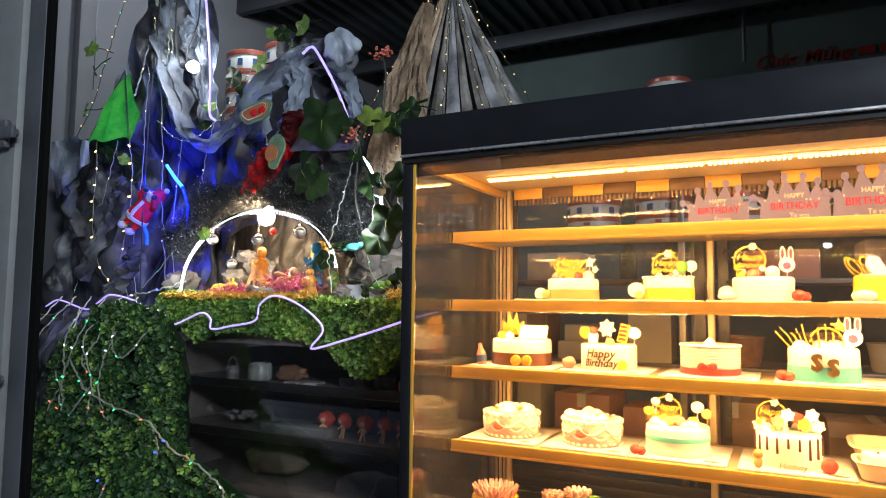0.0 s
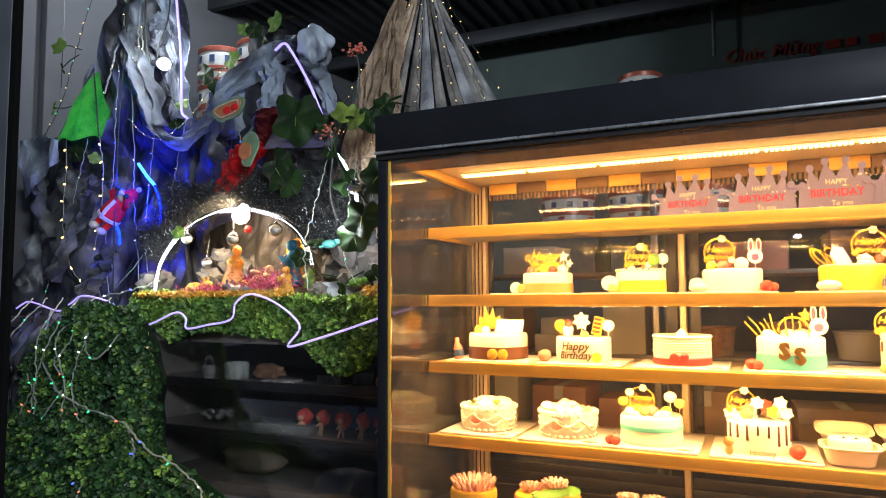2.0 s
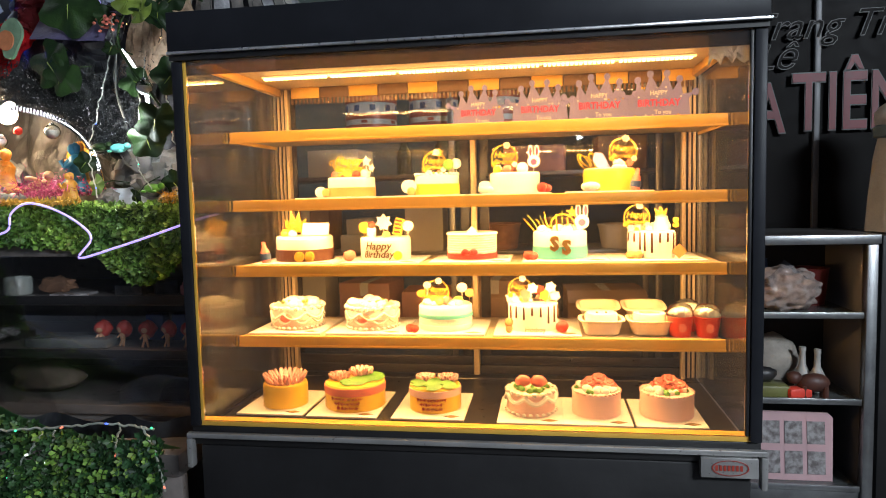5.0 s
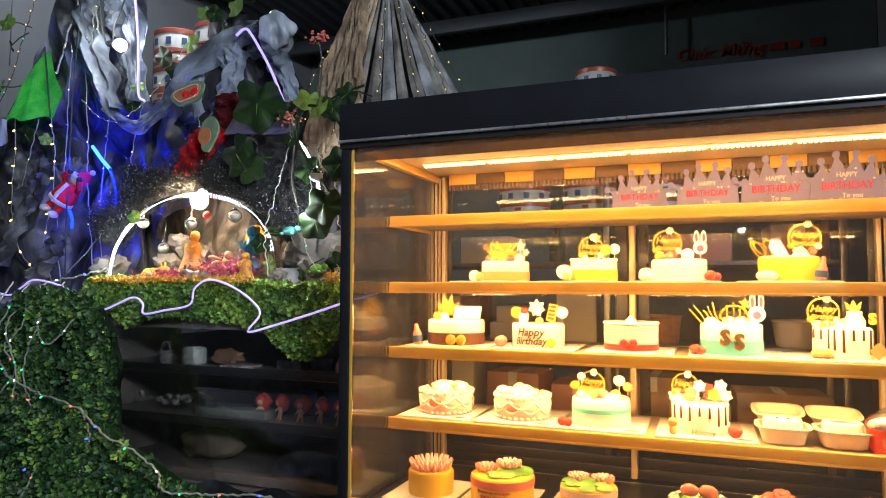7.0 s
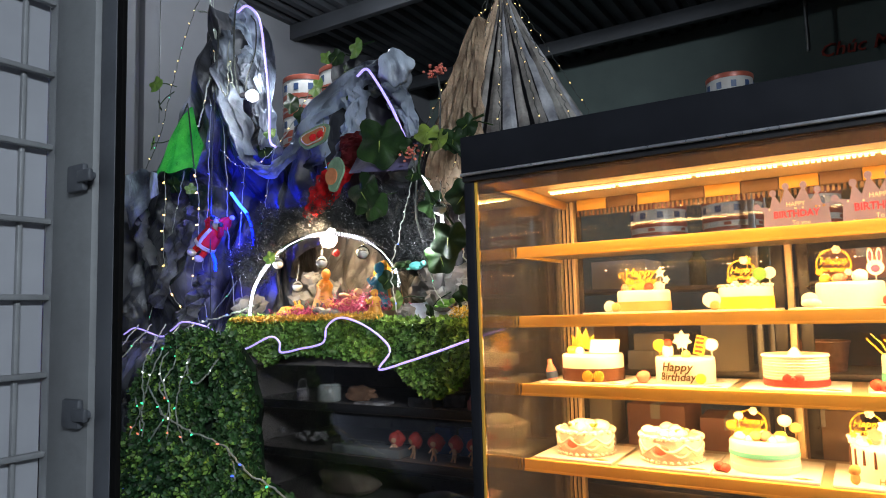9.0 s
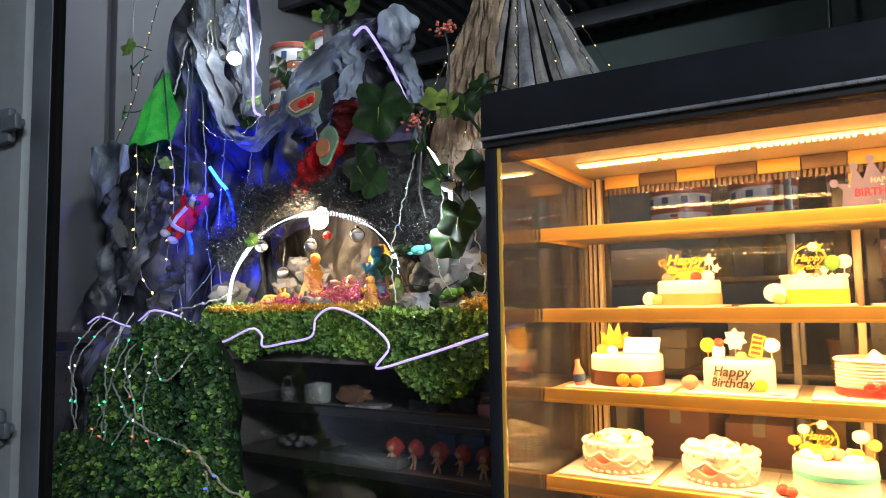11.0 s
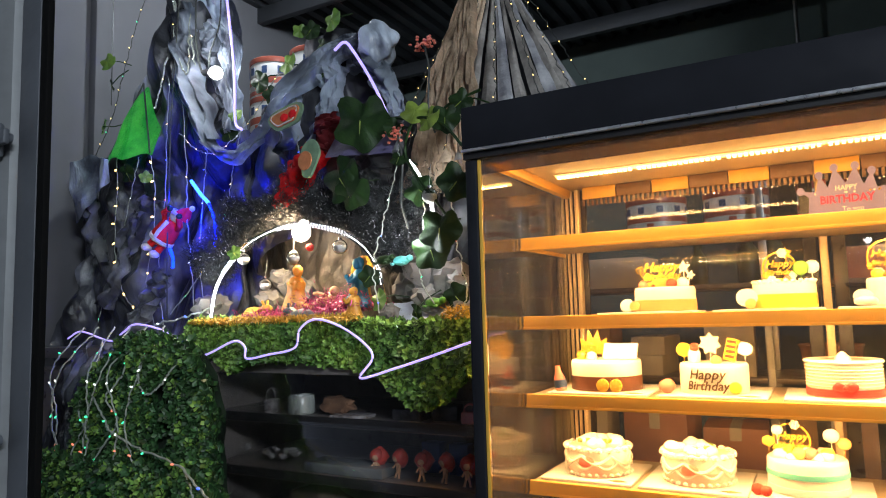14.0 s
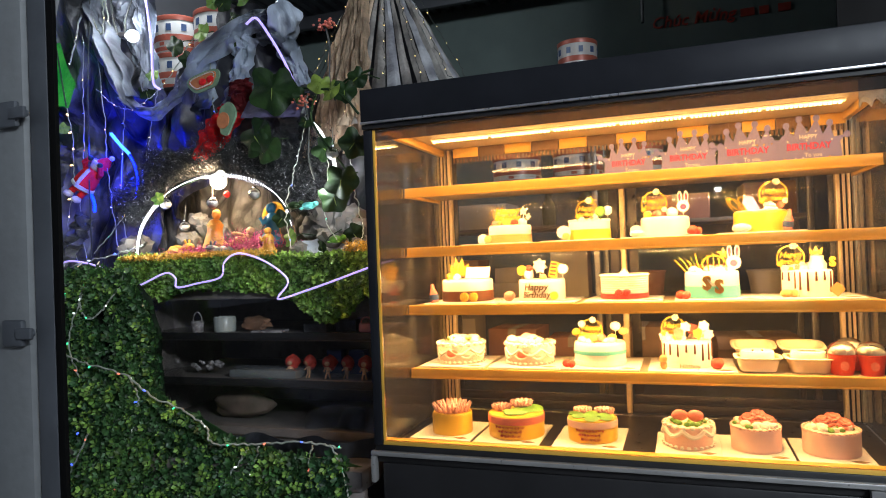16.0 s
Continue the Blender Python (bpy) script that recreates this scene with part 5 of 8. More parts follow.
solid("paper_flap", sheet(-3.02, -2.76, lambda x: 2.06 - 0.3 * abs(x + 2.92), lambda x: 1.78 + 0.55 * (x + 3.02), lambda x, z: 2.12, 0.06, 30, 30, 17), ROCK_PALE, "pale corner of crumpled paper standing out", "paper rock")
solid("lavender_ledge", sheet(-1.62, -1.36, lambda x: 1.93, lambda x: 1.84 - 0.1 * (x + 1.5), lambda x, z: 2.10 - 0.6 * (1.93 - z), 0.03, 40, 16, 23), mat("lavender_paper", (0.16, 0.14, 0.26), 0.5, 0, 0.15, 8, 0.3), "lavender grey paper ledge", "paper rock")

# support of the grotto: a black rack with a plank on it
rack = thing("display_rack", "black display rack with open shelves of trinkets", "rack")
RX0, RX1, RY0, RY1 = -2.04, -1.06, 1.96, 2.42
for z, h in ((1.185, 0.035), (1.036, 0.026), (0.872, 0.028), (0.700, 0.030)):
    part("rack_shelf", box(RX0, RX1, RY0, RY1, z, z + h, 0.003), RACK_BLACK, rack)
for z in (1.036, 0.872):
    part("shelf_rail", box(RX0, RX1, RY0 - 0.007, RY0 - 0.001, z + 0.004, z + 0.030, 0.002), DULL, rack)
for x in (RX0 - 0.03, RX1 + 0.001):
    part("rack_side", box(x, x + 0.029, RY0 - 0.005, RY1, 0, 1.22, 0.003), RACK_BLACK, rack)
part("rack_back", box(RX0, RX1, RY1 + 0.001, RY1 + 0.015, 0, 1.22), RACK_BLACK, rack)
part("rack_base", box(RX0, RX1, RY0 + 0.02, RY1, 0, 0.699), RACK_BLACK, rack)
rack_pane = part("front_pane", box(RX0, RX1, RY0 - 0.022, RY0 - 0.018, 0.70, 1.19), glass_mat("dusty_rack_glass", (0.98, 0.98, 0.98), 0.7, 0.01, 0.004), rack, "dusty clear front pane")
rack_pane.visible_shadow = False
stand = box(-3.15, -2.08, 1.97, 2.45, 0, 1.18, 0.004)
solid("side_stand", stand, RACK_BLACK, "black draped stand under the paper rocks", "stand")
solid("crib_plank", box(-3.1, -1.045, 1.99, 2.56, 1.222, 1.262, 0.004), RACK_BLACK, "dark plank carrying the crib landscape", "plank")
low = thing("low_bench", "low dark bench covered by artificial greenery", "bench")
part("bench_top", box(-2.75, -1.0, 1.70, 1.945, 0.63, 0.69, 0.004), RACK_BLACK, low)
part("bench_front", box(-2.75, -1.0, 1.71, 1.74, 0, 0.629, 0.004), RACK_BLACK, low)


# ---- greenery ----
def leaves(name, n, place, size, material, label, category, seed, per=5, parent=None):
    """Small leaves in rosettes; place(random) gives the rosette's point and its outward way."""
    rnd = random.Random(seed)
    vs, fs = [], []
    for _ in range(n):
        p, out = place(rnd)
        out = (Vector(out) + Vector((rnd.gauss(0, 0.35), rnd.gauss(0, 0.35), rnd.gauss(0, 0.35)))).normalized()
        u = out.orthogonal().normalized()
        v = out.cross(u)
        turn = rnd.uniform(0, 6.28)
        s = size * rnd.uniform(0.65, 1.3)
        for k in range(per):
            a = turn + 6.283 * k / per + rnd.uniform(-0.3, 0.3)
            d = (u * math.cos(a) + v * math.sin(a)) * 0.8 + out * rnd.uniform(0.3, 0.9)
            d.normalize()
            side = d.cross(out).normalized() * s * 0.36
            q = Vector(p) + d * s * 0.15
            i = len(vs)
            vs += [q, q + d * s * 0.55 + side + out * s * 0.08, q + d * s, q + d * s * 0.55 - side + out * s * 0.08]
            fs += [(i, i + 1, i + 2), (i, i + 2, i + 3)]
    me = bpy.data.meshes.new(name)
    me.from_pydata(vs, [], fs)
    me.materials.append(material)
    me.update()
    ob = new(name, me)
    if parent:
        ob.parent = parent
        return ob
    return tagged(ob, label, category, "", "stuff")


def drop_of(x):
    return 0.085 + 0.10 * math.exp(-((x + 1.22) / 0.13) ** 2) + 0.03 * noise.noise(Vector((x * 6, 0, 0)))


def ledge(rnd):
    x = rnd.uniform(-2.16, -1.06)
    t = rnd.random()
    h = 1.30 + 0.045 * noise.noise(Vector((x * 5, 3, 1))) 
    if t < 0.66:
        d = rnd.random()
        return (x, 1.955 + 0.02 * math.cos(9 * x) + 0.04 * rnd.random() - 0.025 * d + 0.02 * noise.noise(Vector((x * 9, 0, d * 3))), h + 0.02 - d * drop_of(x) * 1.15), (0, -1, 0.25)
    return (x, 1.97 + rnd.random() ** 1.3 * 0.30, h + 0.015 + 0.02 * rnd.random()), (0, -0.5, 1)


leaves("crib_greenery", 11000, ledge, 0.0165, LEAF_LIT, "artificial boxwood mat on the crib ledge, lamplight put into its green", "greenery", 3)
moss = thing("moss_mat", "dark green mat under the crib greenery", "moss")
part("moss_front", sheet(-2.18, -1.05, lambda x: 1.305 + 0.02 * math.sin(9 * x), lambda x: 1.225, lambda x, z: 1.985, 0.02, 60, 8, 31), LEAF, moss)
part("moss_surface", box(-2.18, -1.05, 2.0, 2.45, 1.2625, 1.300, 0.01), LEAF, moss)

BUSH_TOP = [(-2.57, 0.60), (-2.51, 0.85), (-2.455, 1.08), (-2.37, 1.21), (-2.25, 1.30), (-2.14, 1.315), (-1.95, 1.30), (-1.87, 1.22), (-1.83, 1.08), (-1.80, 1.0)]
BANK_TOP = [(-2.7, 0.95), (-1.84, 0.93), (-1.74, 0.87), (-1.60, 0.83), (-1.50, 0.775), (-1.40, 0.735), (-1.10, 0.725), (-1.0, 0.70)]


def bush_y(x, z):
    return 1.80 + 0.045 * noise.noise(Vector((x * 4.5, 1, z * 3))) + 0.02 * noise.noise(Vector((x * 13, 2, z * 11))) + 0.10 * max(0, z - 1.15)


def bush(rnd):
    while True:
        x, z = rnd.uniform(-2.62, -1.80), rnd.uniform(0.62, 1.32)
        gap = abs(x + 2.02 - 0.03 * math.sin(z * 9)) < 0.028 and 0.95 < z < 1.17
        if z < along(BUSH_TOP, x) + 0.02 * noise.noise(Vector((x * 20, 7, 0))) and not (gap and rnd.random() < 0.85):
            return (x, bush_y(x, z) - 0.03 * rnd.random(), z), (0.1, -1, 0.25)


def bank_y(x, z):
    return 1.72 - 0.10 * max(0, 0.75 - z) + 0.035 * noise.noise(Vector((x * 5, 4, z * 5)))


def bank(rnd):
    while True:
        x, z = rnd.uniform(-2.55, -1.04), rnd.uniform(0.22, 0.95)
        if z < along(BANK_TOP, x) + 0.02 * noise.noise(Vector((x * 18, 5, 0))):
            return (x, bank_y(x, z) - 0.03 * rnd.random(), z), (0, -1, 0.4)


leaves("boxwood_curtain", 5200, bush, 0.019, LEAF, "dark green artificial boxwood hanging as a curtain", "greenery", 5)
# Lighter rosettes over the dark leaves paint in their highlights
leaves("boxwood_tips", 600, lambda r: (lambda q: ((q[0][0], q[0][1] - 0.012, q[0][2]), q[1]))(bush(r)), 0.017, LEAF_LIT, "lighter leaves painted as highlights on the boxwood curtain", "greenery", 8)
leaves("boxwood_tips", 1300, lambda r: (lambda q: ((q[0][0], q[0][1] - 0.012, q[0][2]), q[1]))(bank(r)), 0.017, LEAF_LIT, "lighter leaves painted as highlights on the boxwood bank", "greenery", 9)
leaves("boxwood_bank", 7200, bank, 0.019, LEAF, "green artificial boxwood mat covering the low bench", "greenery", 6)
# Added dark filler: gaps between the leaves read as shade, not see-through
solid("curtain_backing", sheet(-2.62, -1.82, lambda x: along(BUSH_TOP, x) - 0.02, lambda x: 0.6, lambda x, z: bush_y(x, z) + 0.03, 0.015, 50, 40, 41), mat("dark_green_filler", (0.012, 0.03, 0.012), 0.8, 0, 0.3, 20, 0.3), "dark green filler sheet added behind the boxwood", "greenery")
solid("bank_backing", sheet(-2.6, -1.02, lambda x: along(BANK_TOP, x) - 0.015, lambda x: 0.05, lambda x, z: bank_y(x, z) + 0.03, 0.01, 60, 30, 43), LEAF, "green plastic mat behind the boxwood leaves", "greenery")
solid("bank_edge", sheet(-1.52, -1.0, lambda x: 0.755 + 0.01 * math.sin(30 * x), lambda x: 0.70, lambda x, z: 1.80, 0.03, 50, 8, 47), ROCK_DARK, "grey crumpled paper edge on the low bench", "paper rock")


def needles(name, n, place, length, material, label, category, seed):
    rnd = random.Random(seed)
    vs, fs = [], []
    for _ in range(n):
        p = Vector(place(rnd))
        d = Vector((rnd.gauss(0, 1), rnd.gauss(0, 1) - 0.4, rnd.gauss(0, 1))).normalized() * length * rnd.uniform(0.6, 1.4)
        s = d.orthogonal().normalized() * 0.0014
        i = len(vs)
        vs += [p - s, p + s, p + d]
        fs.append((i, i + 1, i + 2))
    me = bpy.data.meshes.new(name)
    me.from_pydata(vs, [], fs)
    me.materials.append(material)
    return tagged(new(name, me), label, category, "", "stuff")


def pine(rnd):
    a = rnd.uniform(0.12, 0.86) * math.pi
    r = rnd.uniform(0.0, 1.0)
    c = Vector((-1.79 - 0.40 * math.cos(a), 2.10, 1.34 + 0.34 * math.sin(a)))
    return c + Vector((-0.12 * math.cos(a) * r + rnd.gauss(0, 0.015), rnd.uniform(-0.05, 0.06), (0.15 * r * r * (0.4 + 0.6 * math.sin(5 * a) ** 2) + 0.02) + rnd.gauss(0, 0.012)))


needles("frosted_tips", 1300, lambda r: pine(r) + Vector((0, -0.012, 0)), 0.010, SILVER, "white frosted tips of the pine garland", "garland", 17)
needles("pine_garland", 25000, pine, 0.029, NEEDLE, "dark frosted pine needle garland over the crib arch", "garland", 11)
needles("pine_garland", 2500, lambda r: (-1.33 + r.gauss(0, 0.035), 2.08 + r.uniform(-0.03, 0.03), 1.66 + r.gauss(0, 0.05)), 0.022, NEEDLE, "dark frosted pine sprig beside the arch", "garland", 12)
needles("tinsel", 1500, lambda r: (-1.84 + r.gauss(0, 0.07), 2.06 + r.gauss(0, 0.03), 1.352 + abs(r.gauss(0, 0.014))), 0.016, TINSEL_PINK, "bright pink tinsel heaped before the figures", "tinsel", 13)
needles("tinsel", 2200, lambda r: (-1.62 + r.gauss(0, 0.06), 2.09 + r.gauss(0, 0.035), 1.372 + abs(r.gauss(0, 0.024))), 0.016, TINSEL_PINK, "bright pink tinsel heaped round the manger", "tinsel", 14)
needles("tinsel", 3600, lambda r: (r.uniform(-2.12, -1.45), 1.965 + r.uniform(-0.025, 0.03), 1.343 + 0.014 * r.random()), 0.014, TINSEL_GOLD, "gold tinsel along the crib's edge", "tinsel", 15)
needles("tinsel", 600, lambda r: (r.uniform(-1.16, -1.06), 1.955 + r.uniform(-0.015, 0.02), 1.34 + 0.03 * r.random()), 0.014, TINSEL_GOLD, "gold tinsel tuft beside the cabinet", "tinsel", 16)

# ---- crib: arch, lamps, figures ----
arch = thing("light_arch", "white LED rope bent to an arch over the crib", "light arch")
ARCH = [(-2.15, 2.06, 1.325), (-2.145, 2.06, 1.40), (-2.12, 2.06, 1.475), (-2.06, 2.06, 1.545), (-1.98, 2.06, 1.605), (-1.87, 2.06, 1.642), (-1.75, 2.06, 1.652), (-1.63, 2.06, 1.632), (-1.53, 2.06, 1.590), (-1.465, 2.06, 1.53), (-1.435, 2.06, 1.455), (-1.42, 2.06, 1.38)]
curve = smooth_line(ARCH, 10)
part("rope_sleeve", tube(curve, 0.0085, 8), glass_mat("clear_rope_sleeve", (0.95, 0.96, 1.0), 1.2, 0.05), arch, "clear plastic sleeve")
part("led_core", tube(curve[:34], 0.0048, 8), LED_WHITE, arch, "lit white core")
led_dot = finish(blob(0.0024, sub=1), "led_dot", LED_WHITE)
for p in curve[36:102:1]:
    part("led_dot", led_dot, LED_WHITE, arch, m=Matrix.Translation(p))


def lamp_bulb(name, place, r, material, socket_way, label):
    b = thing(name, label, "bulb", Matrix.Translation(place))
    part("glass_bulb", lathe([(0, -r), (r * 0.5, -r * 0.87), (r * 0.87, -r * 0.5), (r, 0), (r * 0.87, r * 0.5), (r * 0.6, r * 0.85), (r * 0.45, r * 1.2), (r * 0.42, r * 1.35), (0, r * 1.35)], 24, m=Vector((0, 0, 1)).rotation_difference(Vector(socket_way)).to_matrix().to_4x4()), material, b)
    part("socket", lathe([(0, r * 1.36), (r * 0.5, r * 1.36), (r * 0.55, r * 2.0), (r * 0.45, r * 2.9), (0, r * 2.95)], 18, m=Vector((0, 0, 1)).rotation_difference(Vector(socket_way)).to_matrix().to_4x4()), DULL, b, "black bulb socket")
    return b


b = lamp_bulb("crib_bulb", (-1.80, 2.13, 1.640), 0.032, BULB_ON, (0, 0.5, 1), "lit warm bulb hanging over the crib")
part("cord", tube(smooth_line([(0, 0.03, 0.07), (0.01, 0.05, 0.14), (0.03, 0.04, 0.25)]), 0.003), WIRE_DARK, b)
b = lamp_bulb("peak_bulb", (-2.165, 2.04, 2.255), 0.025, BULB_COOL, (-1, 0.1, 0.25), "lit white bulb on a black socket")
part("cord", tube(smooth_line([(-0.085, 0.01, 0.02), (-0.10, 0.0, 0.10), (-0.11, 0.0, 0.25), (-0.12, 0.02, 0.42), (-0.11, 0.06, 0.50)]), 0.004), WIRE_DARK, b)
part("cord", tube(smooth_line([(-0.05, 0.01, 0.03), (-0.02, -0.01, 0.08), (0.015, 0, 0.18), (0.01, 0.01, 0.30), (-0.04, 0.03, 0.36)]), 0.003), WIRE_DARK, b)
lamp_bulb("ceiling_bulb", (-2.38, 2.67, 3.13), 0.055, BULB_COOL, (0, 0, 1), "lit white bulb under the sheet ceiling")
lamp_bulb("peak_top_bulb", (-2.56, 2.25, 3.06), 0.028, BULB_ON, (0, 0, 1), "small lit bulb hung above the peak")
solid("hanging_cord", tube([(-2.56, 2.25, 3.14), (-2.56, 2.25, 3.3)], 0.003), WIRE_DARK, "dark cord from the ceiling to a small bulb", "cord")
solid("hanging_cord", tube([(-2.55, 2.2, 2.72), (-2.56, 2.24, 3.03)], 0.002), WIRE, "pale cord holding up the paper peak", "cord")
solid("hanging_cord", tube([(-2.93, 2.2, 2.30), (-3.0, 2.25, 3.3)], 0.0025), WIRE_DARK, "dark cord tied to the ceiling", "cord")

GLASS_BALL = glass_mat("clear_bauble", (0.93, 0.94, 0.95), 2.0, 0.03)
for x, z, y in ((-2.025, 1.562, 2.09), (-1.80, 1.552, 2.09), (-1.615, 1.575, 2.10), (-2.03, 1.475, 2.2), (-1.205, 1.675, 1.97)):
    bb = thing("bauble", "clear plastic bauble with frosted snow inside", "bauble", pose(x, y, z), "clear baubles")
    part("shell", blob(0.024, sub=3), GLASS_BALL, bb)
    part("snow", lathe([(0, -0.021), (0.010, -0.019), (0.018, -0.012), (0.021, -0.003), (0.020, 0.004), (0, 0.007)], 18), WHITE, bb, "white snow filling")
    part("cap", lathe([(0, 0.023), (0.006, 0.023), (0.006, 0.029), (0, 0.030)], 10), CHROME, bb)
    part("thread", tube([(0, 0, 0.03), (0, 0.01, 0.09)], 0.0008, 4), WIRE, bb)
solid("red_bauble", blob(0.013, (0, 0, 0), (1, 1, 1), 0.3, 9, sub=3), RED, "small red glitter ball hanging over the crib", "bauble", pose(-1.755, 2.12, 1.585))


def figure(m, robe, lean, label, kneel=True):
    bm = lathe([(0, 0), (0.040, 0), (0.046, 0.012), (0.036, 0.045), (0.028, 0.075), (0.031, 0.100), (0.020, 0.118), (0.008, 0.124), (0, 0.125)], 22, wave=lambda a, i: 1 + 0.10 * math.sin(3 * a + i))
    blob(0.017, (0.010 * lean, -0.004, 0.140), (0.9, 0.95, 1.1), 0.1, 4, bm, 2)
    blob(0.019, (0.004 * lean, 0.006, 0.142), (1, 0.9, 1.15), 0.2, 4, bm, 2)
    tube([(0.012 * lean, -0.02, 0.105), (0.034 * lean, -0.026, 0.085), (0.040 * lean, -0.03, 0.105)], 0.008, 8, bm)
    tube([(-0.012 * lean, -0.024, 0.10), (0.022 * lean, -0.036, 0.080), (0.036 * lean, -0.034, 0.100)], 0.007, 8, bm)
    blob(0.03, (0.024 * lean, -0.012, 0.022), (1.3, 1, 0.7), 0.2, 3, bm, 2)
    return solid("crib_figure", bm, robe, label, "statue", m, "crib figures")


figure(pose(-1.825, 2.13, 1.368), ROBE, 1, "painted plaster kneeling statue in an orange robe")
figure(pose(-1.555, 2.12, 1.378) @ Matrix.Diagonal((0.85, 0.85, 1.0, 1)), ROBE_BLUE, -1, "painted plaster statue in a blue cloak")
figure(pose(-1.600, 2.20, 1.385) @ Matrix.Diagonal((0.8, 0.8, 1.02, 1)), ROBE, -1, "painted plaster statue before a golden disc")
figure(pose(-1.525, 2.05, 1.345) @ Matrix.Diagonal((0.62, 0.62, 0.6, 1)), OX, -1, "small ochre plaster statue kneeling")
solid("golden_disc", lathe([(0, 0), (0.052, 0), (0.056, 0.003), (0.052, 0.006), (0.040, 0.007), (0.036, 0.004), (0, 0.004)], 32, m=pose(0, 0, 0, 90)), TOP_GOLD, "golden round plaque behind the statue", "plaque", pose(-1.625, 2.245, 1.50))
baby = blob(0.024, (0, 0, 0.02), (2.0, 0.9, 0.7), 0.15, 4)
blob(0.016, (0.045, 0, 0.040), (1, 1, 1.05), 0.1, 4, baby)
tube([(0.02, -0.01, 0.03), (0.0, -0.025, 0.045), (-0.02, -0.02, 0.05)], 0.006, 8, baby)
tube([(-0.03, -0.01, 0.02), (-0.055, -0.02, 0.008)], 0.008, 8, baby)
solid("crib_figure", baby, SKIN, "small plaster infant figure on pink tinsel", "statue", pose(-1.665, 2.09, 1.385, 0, -14, 0), "crib figures")


def beast(material, m, label):
    bm = blob(0.030, (0, 0, 0.030), (1.7, 0.85, 0.9), 0.15, 3)
    blob(0.018, (0.058, -0.004, 0.048), (1.3, 0.9, 0.9), 0.15, 3, bm)
    tube([(0.03, 0, 0.04), (0.05, -0.002, 0.05)], 0.015, 8, bm)
    for dx in (-0.03, 0.0, 0.03):
        tube([(dx, -0.018, 0.02), (dx + 0.01, -0.03, 0.003)], 0.007, 6, bm)
    for dy in (-0.01, 0.008):
        tube([(0.05, dy, 0.062), (0.047, dy * 1.5, 0.076)], 0.004, 6, bm)
    tube([(-0.05, 0, 0.035), (-0.062, 0, 0.01)], 0.004, 6, bm)
    return solid("crib_animal", bm, material, label, "statue", m, "crib animals")


beast(OX, pose(-1.985, 2.10, 1.335) @ Matrix.Diagonal((1.05, 1, 1.05, 1)), "ochre plaster ox lying on the greenery")
beast(DONKEY, pose(-1.715, 2.035, 1.325, 0, 0, 180), "grey plaster donkey lying before the manger")

# cave stones and the little pond
rnd = random.Random(77)
for x, y, z, s in ((-2.02, 2.22, 1.42, 0.05), (-2.0, 2.25, 1.50, 0.045), (-1.95, 2.28, 1.46, 0.06), (-1.42, 2.2, 1.44, 0.06), (-1.34, 2.17, 1.47, 0.065), (-1.24, 2.15, 1.46, 0.07), (-1.30, 2.13, 1.40, 0.05), (-1.17, 2.12, 1.42, 0.055), (-1.36, 2.16, 1.56, 0.045), (-2.22, 2.12, 1.40, 0.06), (-2.20, 2.1, 1.33, 0.05), (-1.42, 2.08, 1.36, 0.035), (-1.14, 2.06, 1.36, 0.04)):
    solid("stone", blob(s, (0, 0, 0), (1.1, 0.8, 0.75), 0.5, 4, sub=3), STONE, "grey brown paper stone in the crib landscape", "stone", pose(x, y, z, rnd.uniform(0, 40), rnd.uniform(0, 40), rnd.uniform(0, 360)), "crib stones")
pond = thing("toy_pond", "silver foil toy pond with a pale rim", "pond", pose(-1.305, 2.045, 1.315))
part("foil_basin", sheet(-0.135, 0.135, lambda x: 0.085 - 2.0 * (x * x) * 0.3, lambda x: 0.0 + 1.2 * x * x, lambda x, z: 0.05 + 0.9 * z - 0.5 * x * x, 0.035, 40, 20, 51), mat("crumpled_silver_foil", (0.72, 0.75, 0.82), 0.3, 0.4, 0.1, 12, 0.3), pond, "crumpled silver foil")
part("pond_rim", tube([(0.125 * math.cos(t), -0.02 - 0.035 * math.sin(t), 0.004 + 0.012 * math.cos(t) ** 2) for t in (math.pi * k / 20 for k in range(21))], 0.005, 8), LED_WHITE, pond, "white LED rim")
for x, z, mtl, nm in ((-1.24, 1.375, PAD, "toy_frog"), (-1.345, 1.50, TEAL, "toy_turtle"), (-1.405, 1.505, LEAF_BIG, "toy_turtle")):
    bm = blob(0.022, (0, 0, 0.01), (1.3, 0.9, 0.65), 0.2, 4)
    blob(0.011, (0.03, -0.004, 0.016), (1, 1, 0.9), 0.1, 4, bm)
    for dx in (-0.02, 0.016):
        blob(0.008, (dx, -0.018, 0.0), (1, 1.2, 0.6), 0, 1, bm, 1)
    solid(nm, bm, mtl, "small green plastic toy animal by the pond", "toy", pose(x, 2.04, z))

# ---- LED ropes and fairy lights ----
blue = thing("blue_led_strip", "blue LED strip glowing on the dark paper", "led strip")
line = smooth_line([(-2.315, 2.06, 1.875), (-2.26, 2.055, 1.82), (-2.20, 2.05, 1.765), (-2.172, 2.05, 1.70), (-2.168, 2.05, 1.64), (-2.19, 2.055, 1.585)], 10)
part("strip_tape", tube(line, 0.006, 6), mat("blue_tape", (0.02, 0.04, 0.5), 0.4, 0, 0.1, 20, 0), blue)
part("lit_length", tube(line[:19], 0.0065, 6), mat("pale_blue_led_strip", (0.05, 0.1, 1), 0.5, 0, 0, 8, 0, glow=(0.03, 0.18, 1.0), watts=5), blue, "lit pale blue length")
dot = finish(blob(0.0048, sub=1), "led_dot", LED_BLUE)
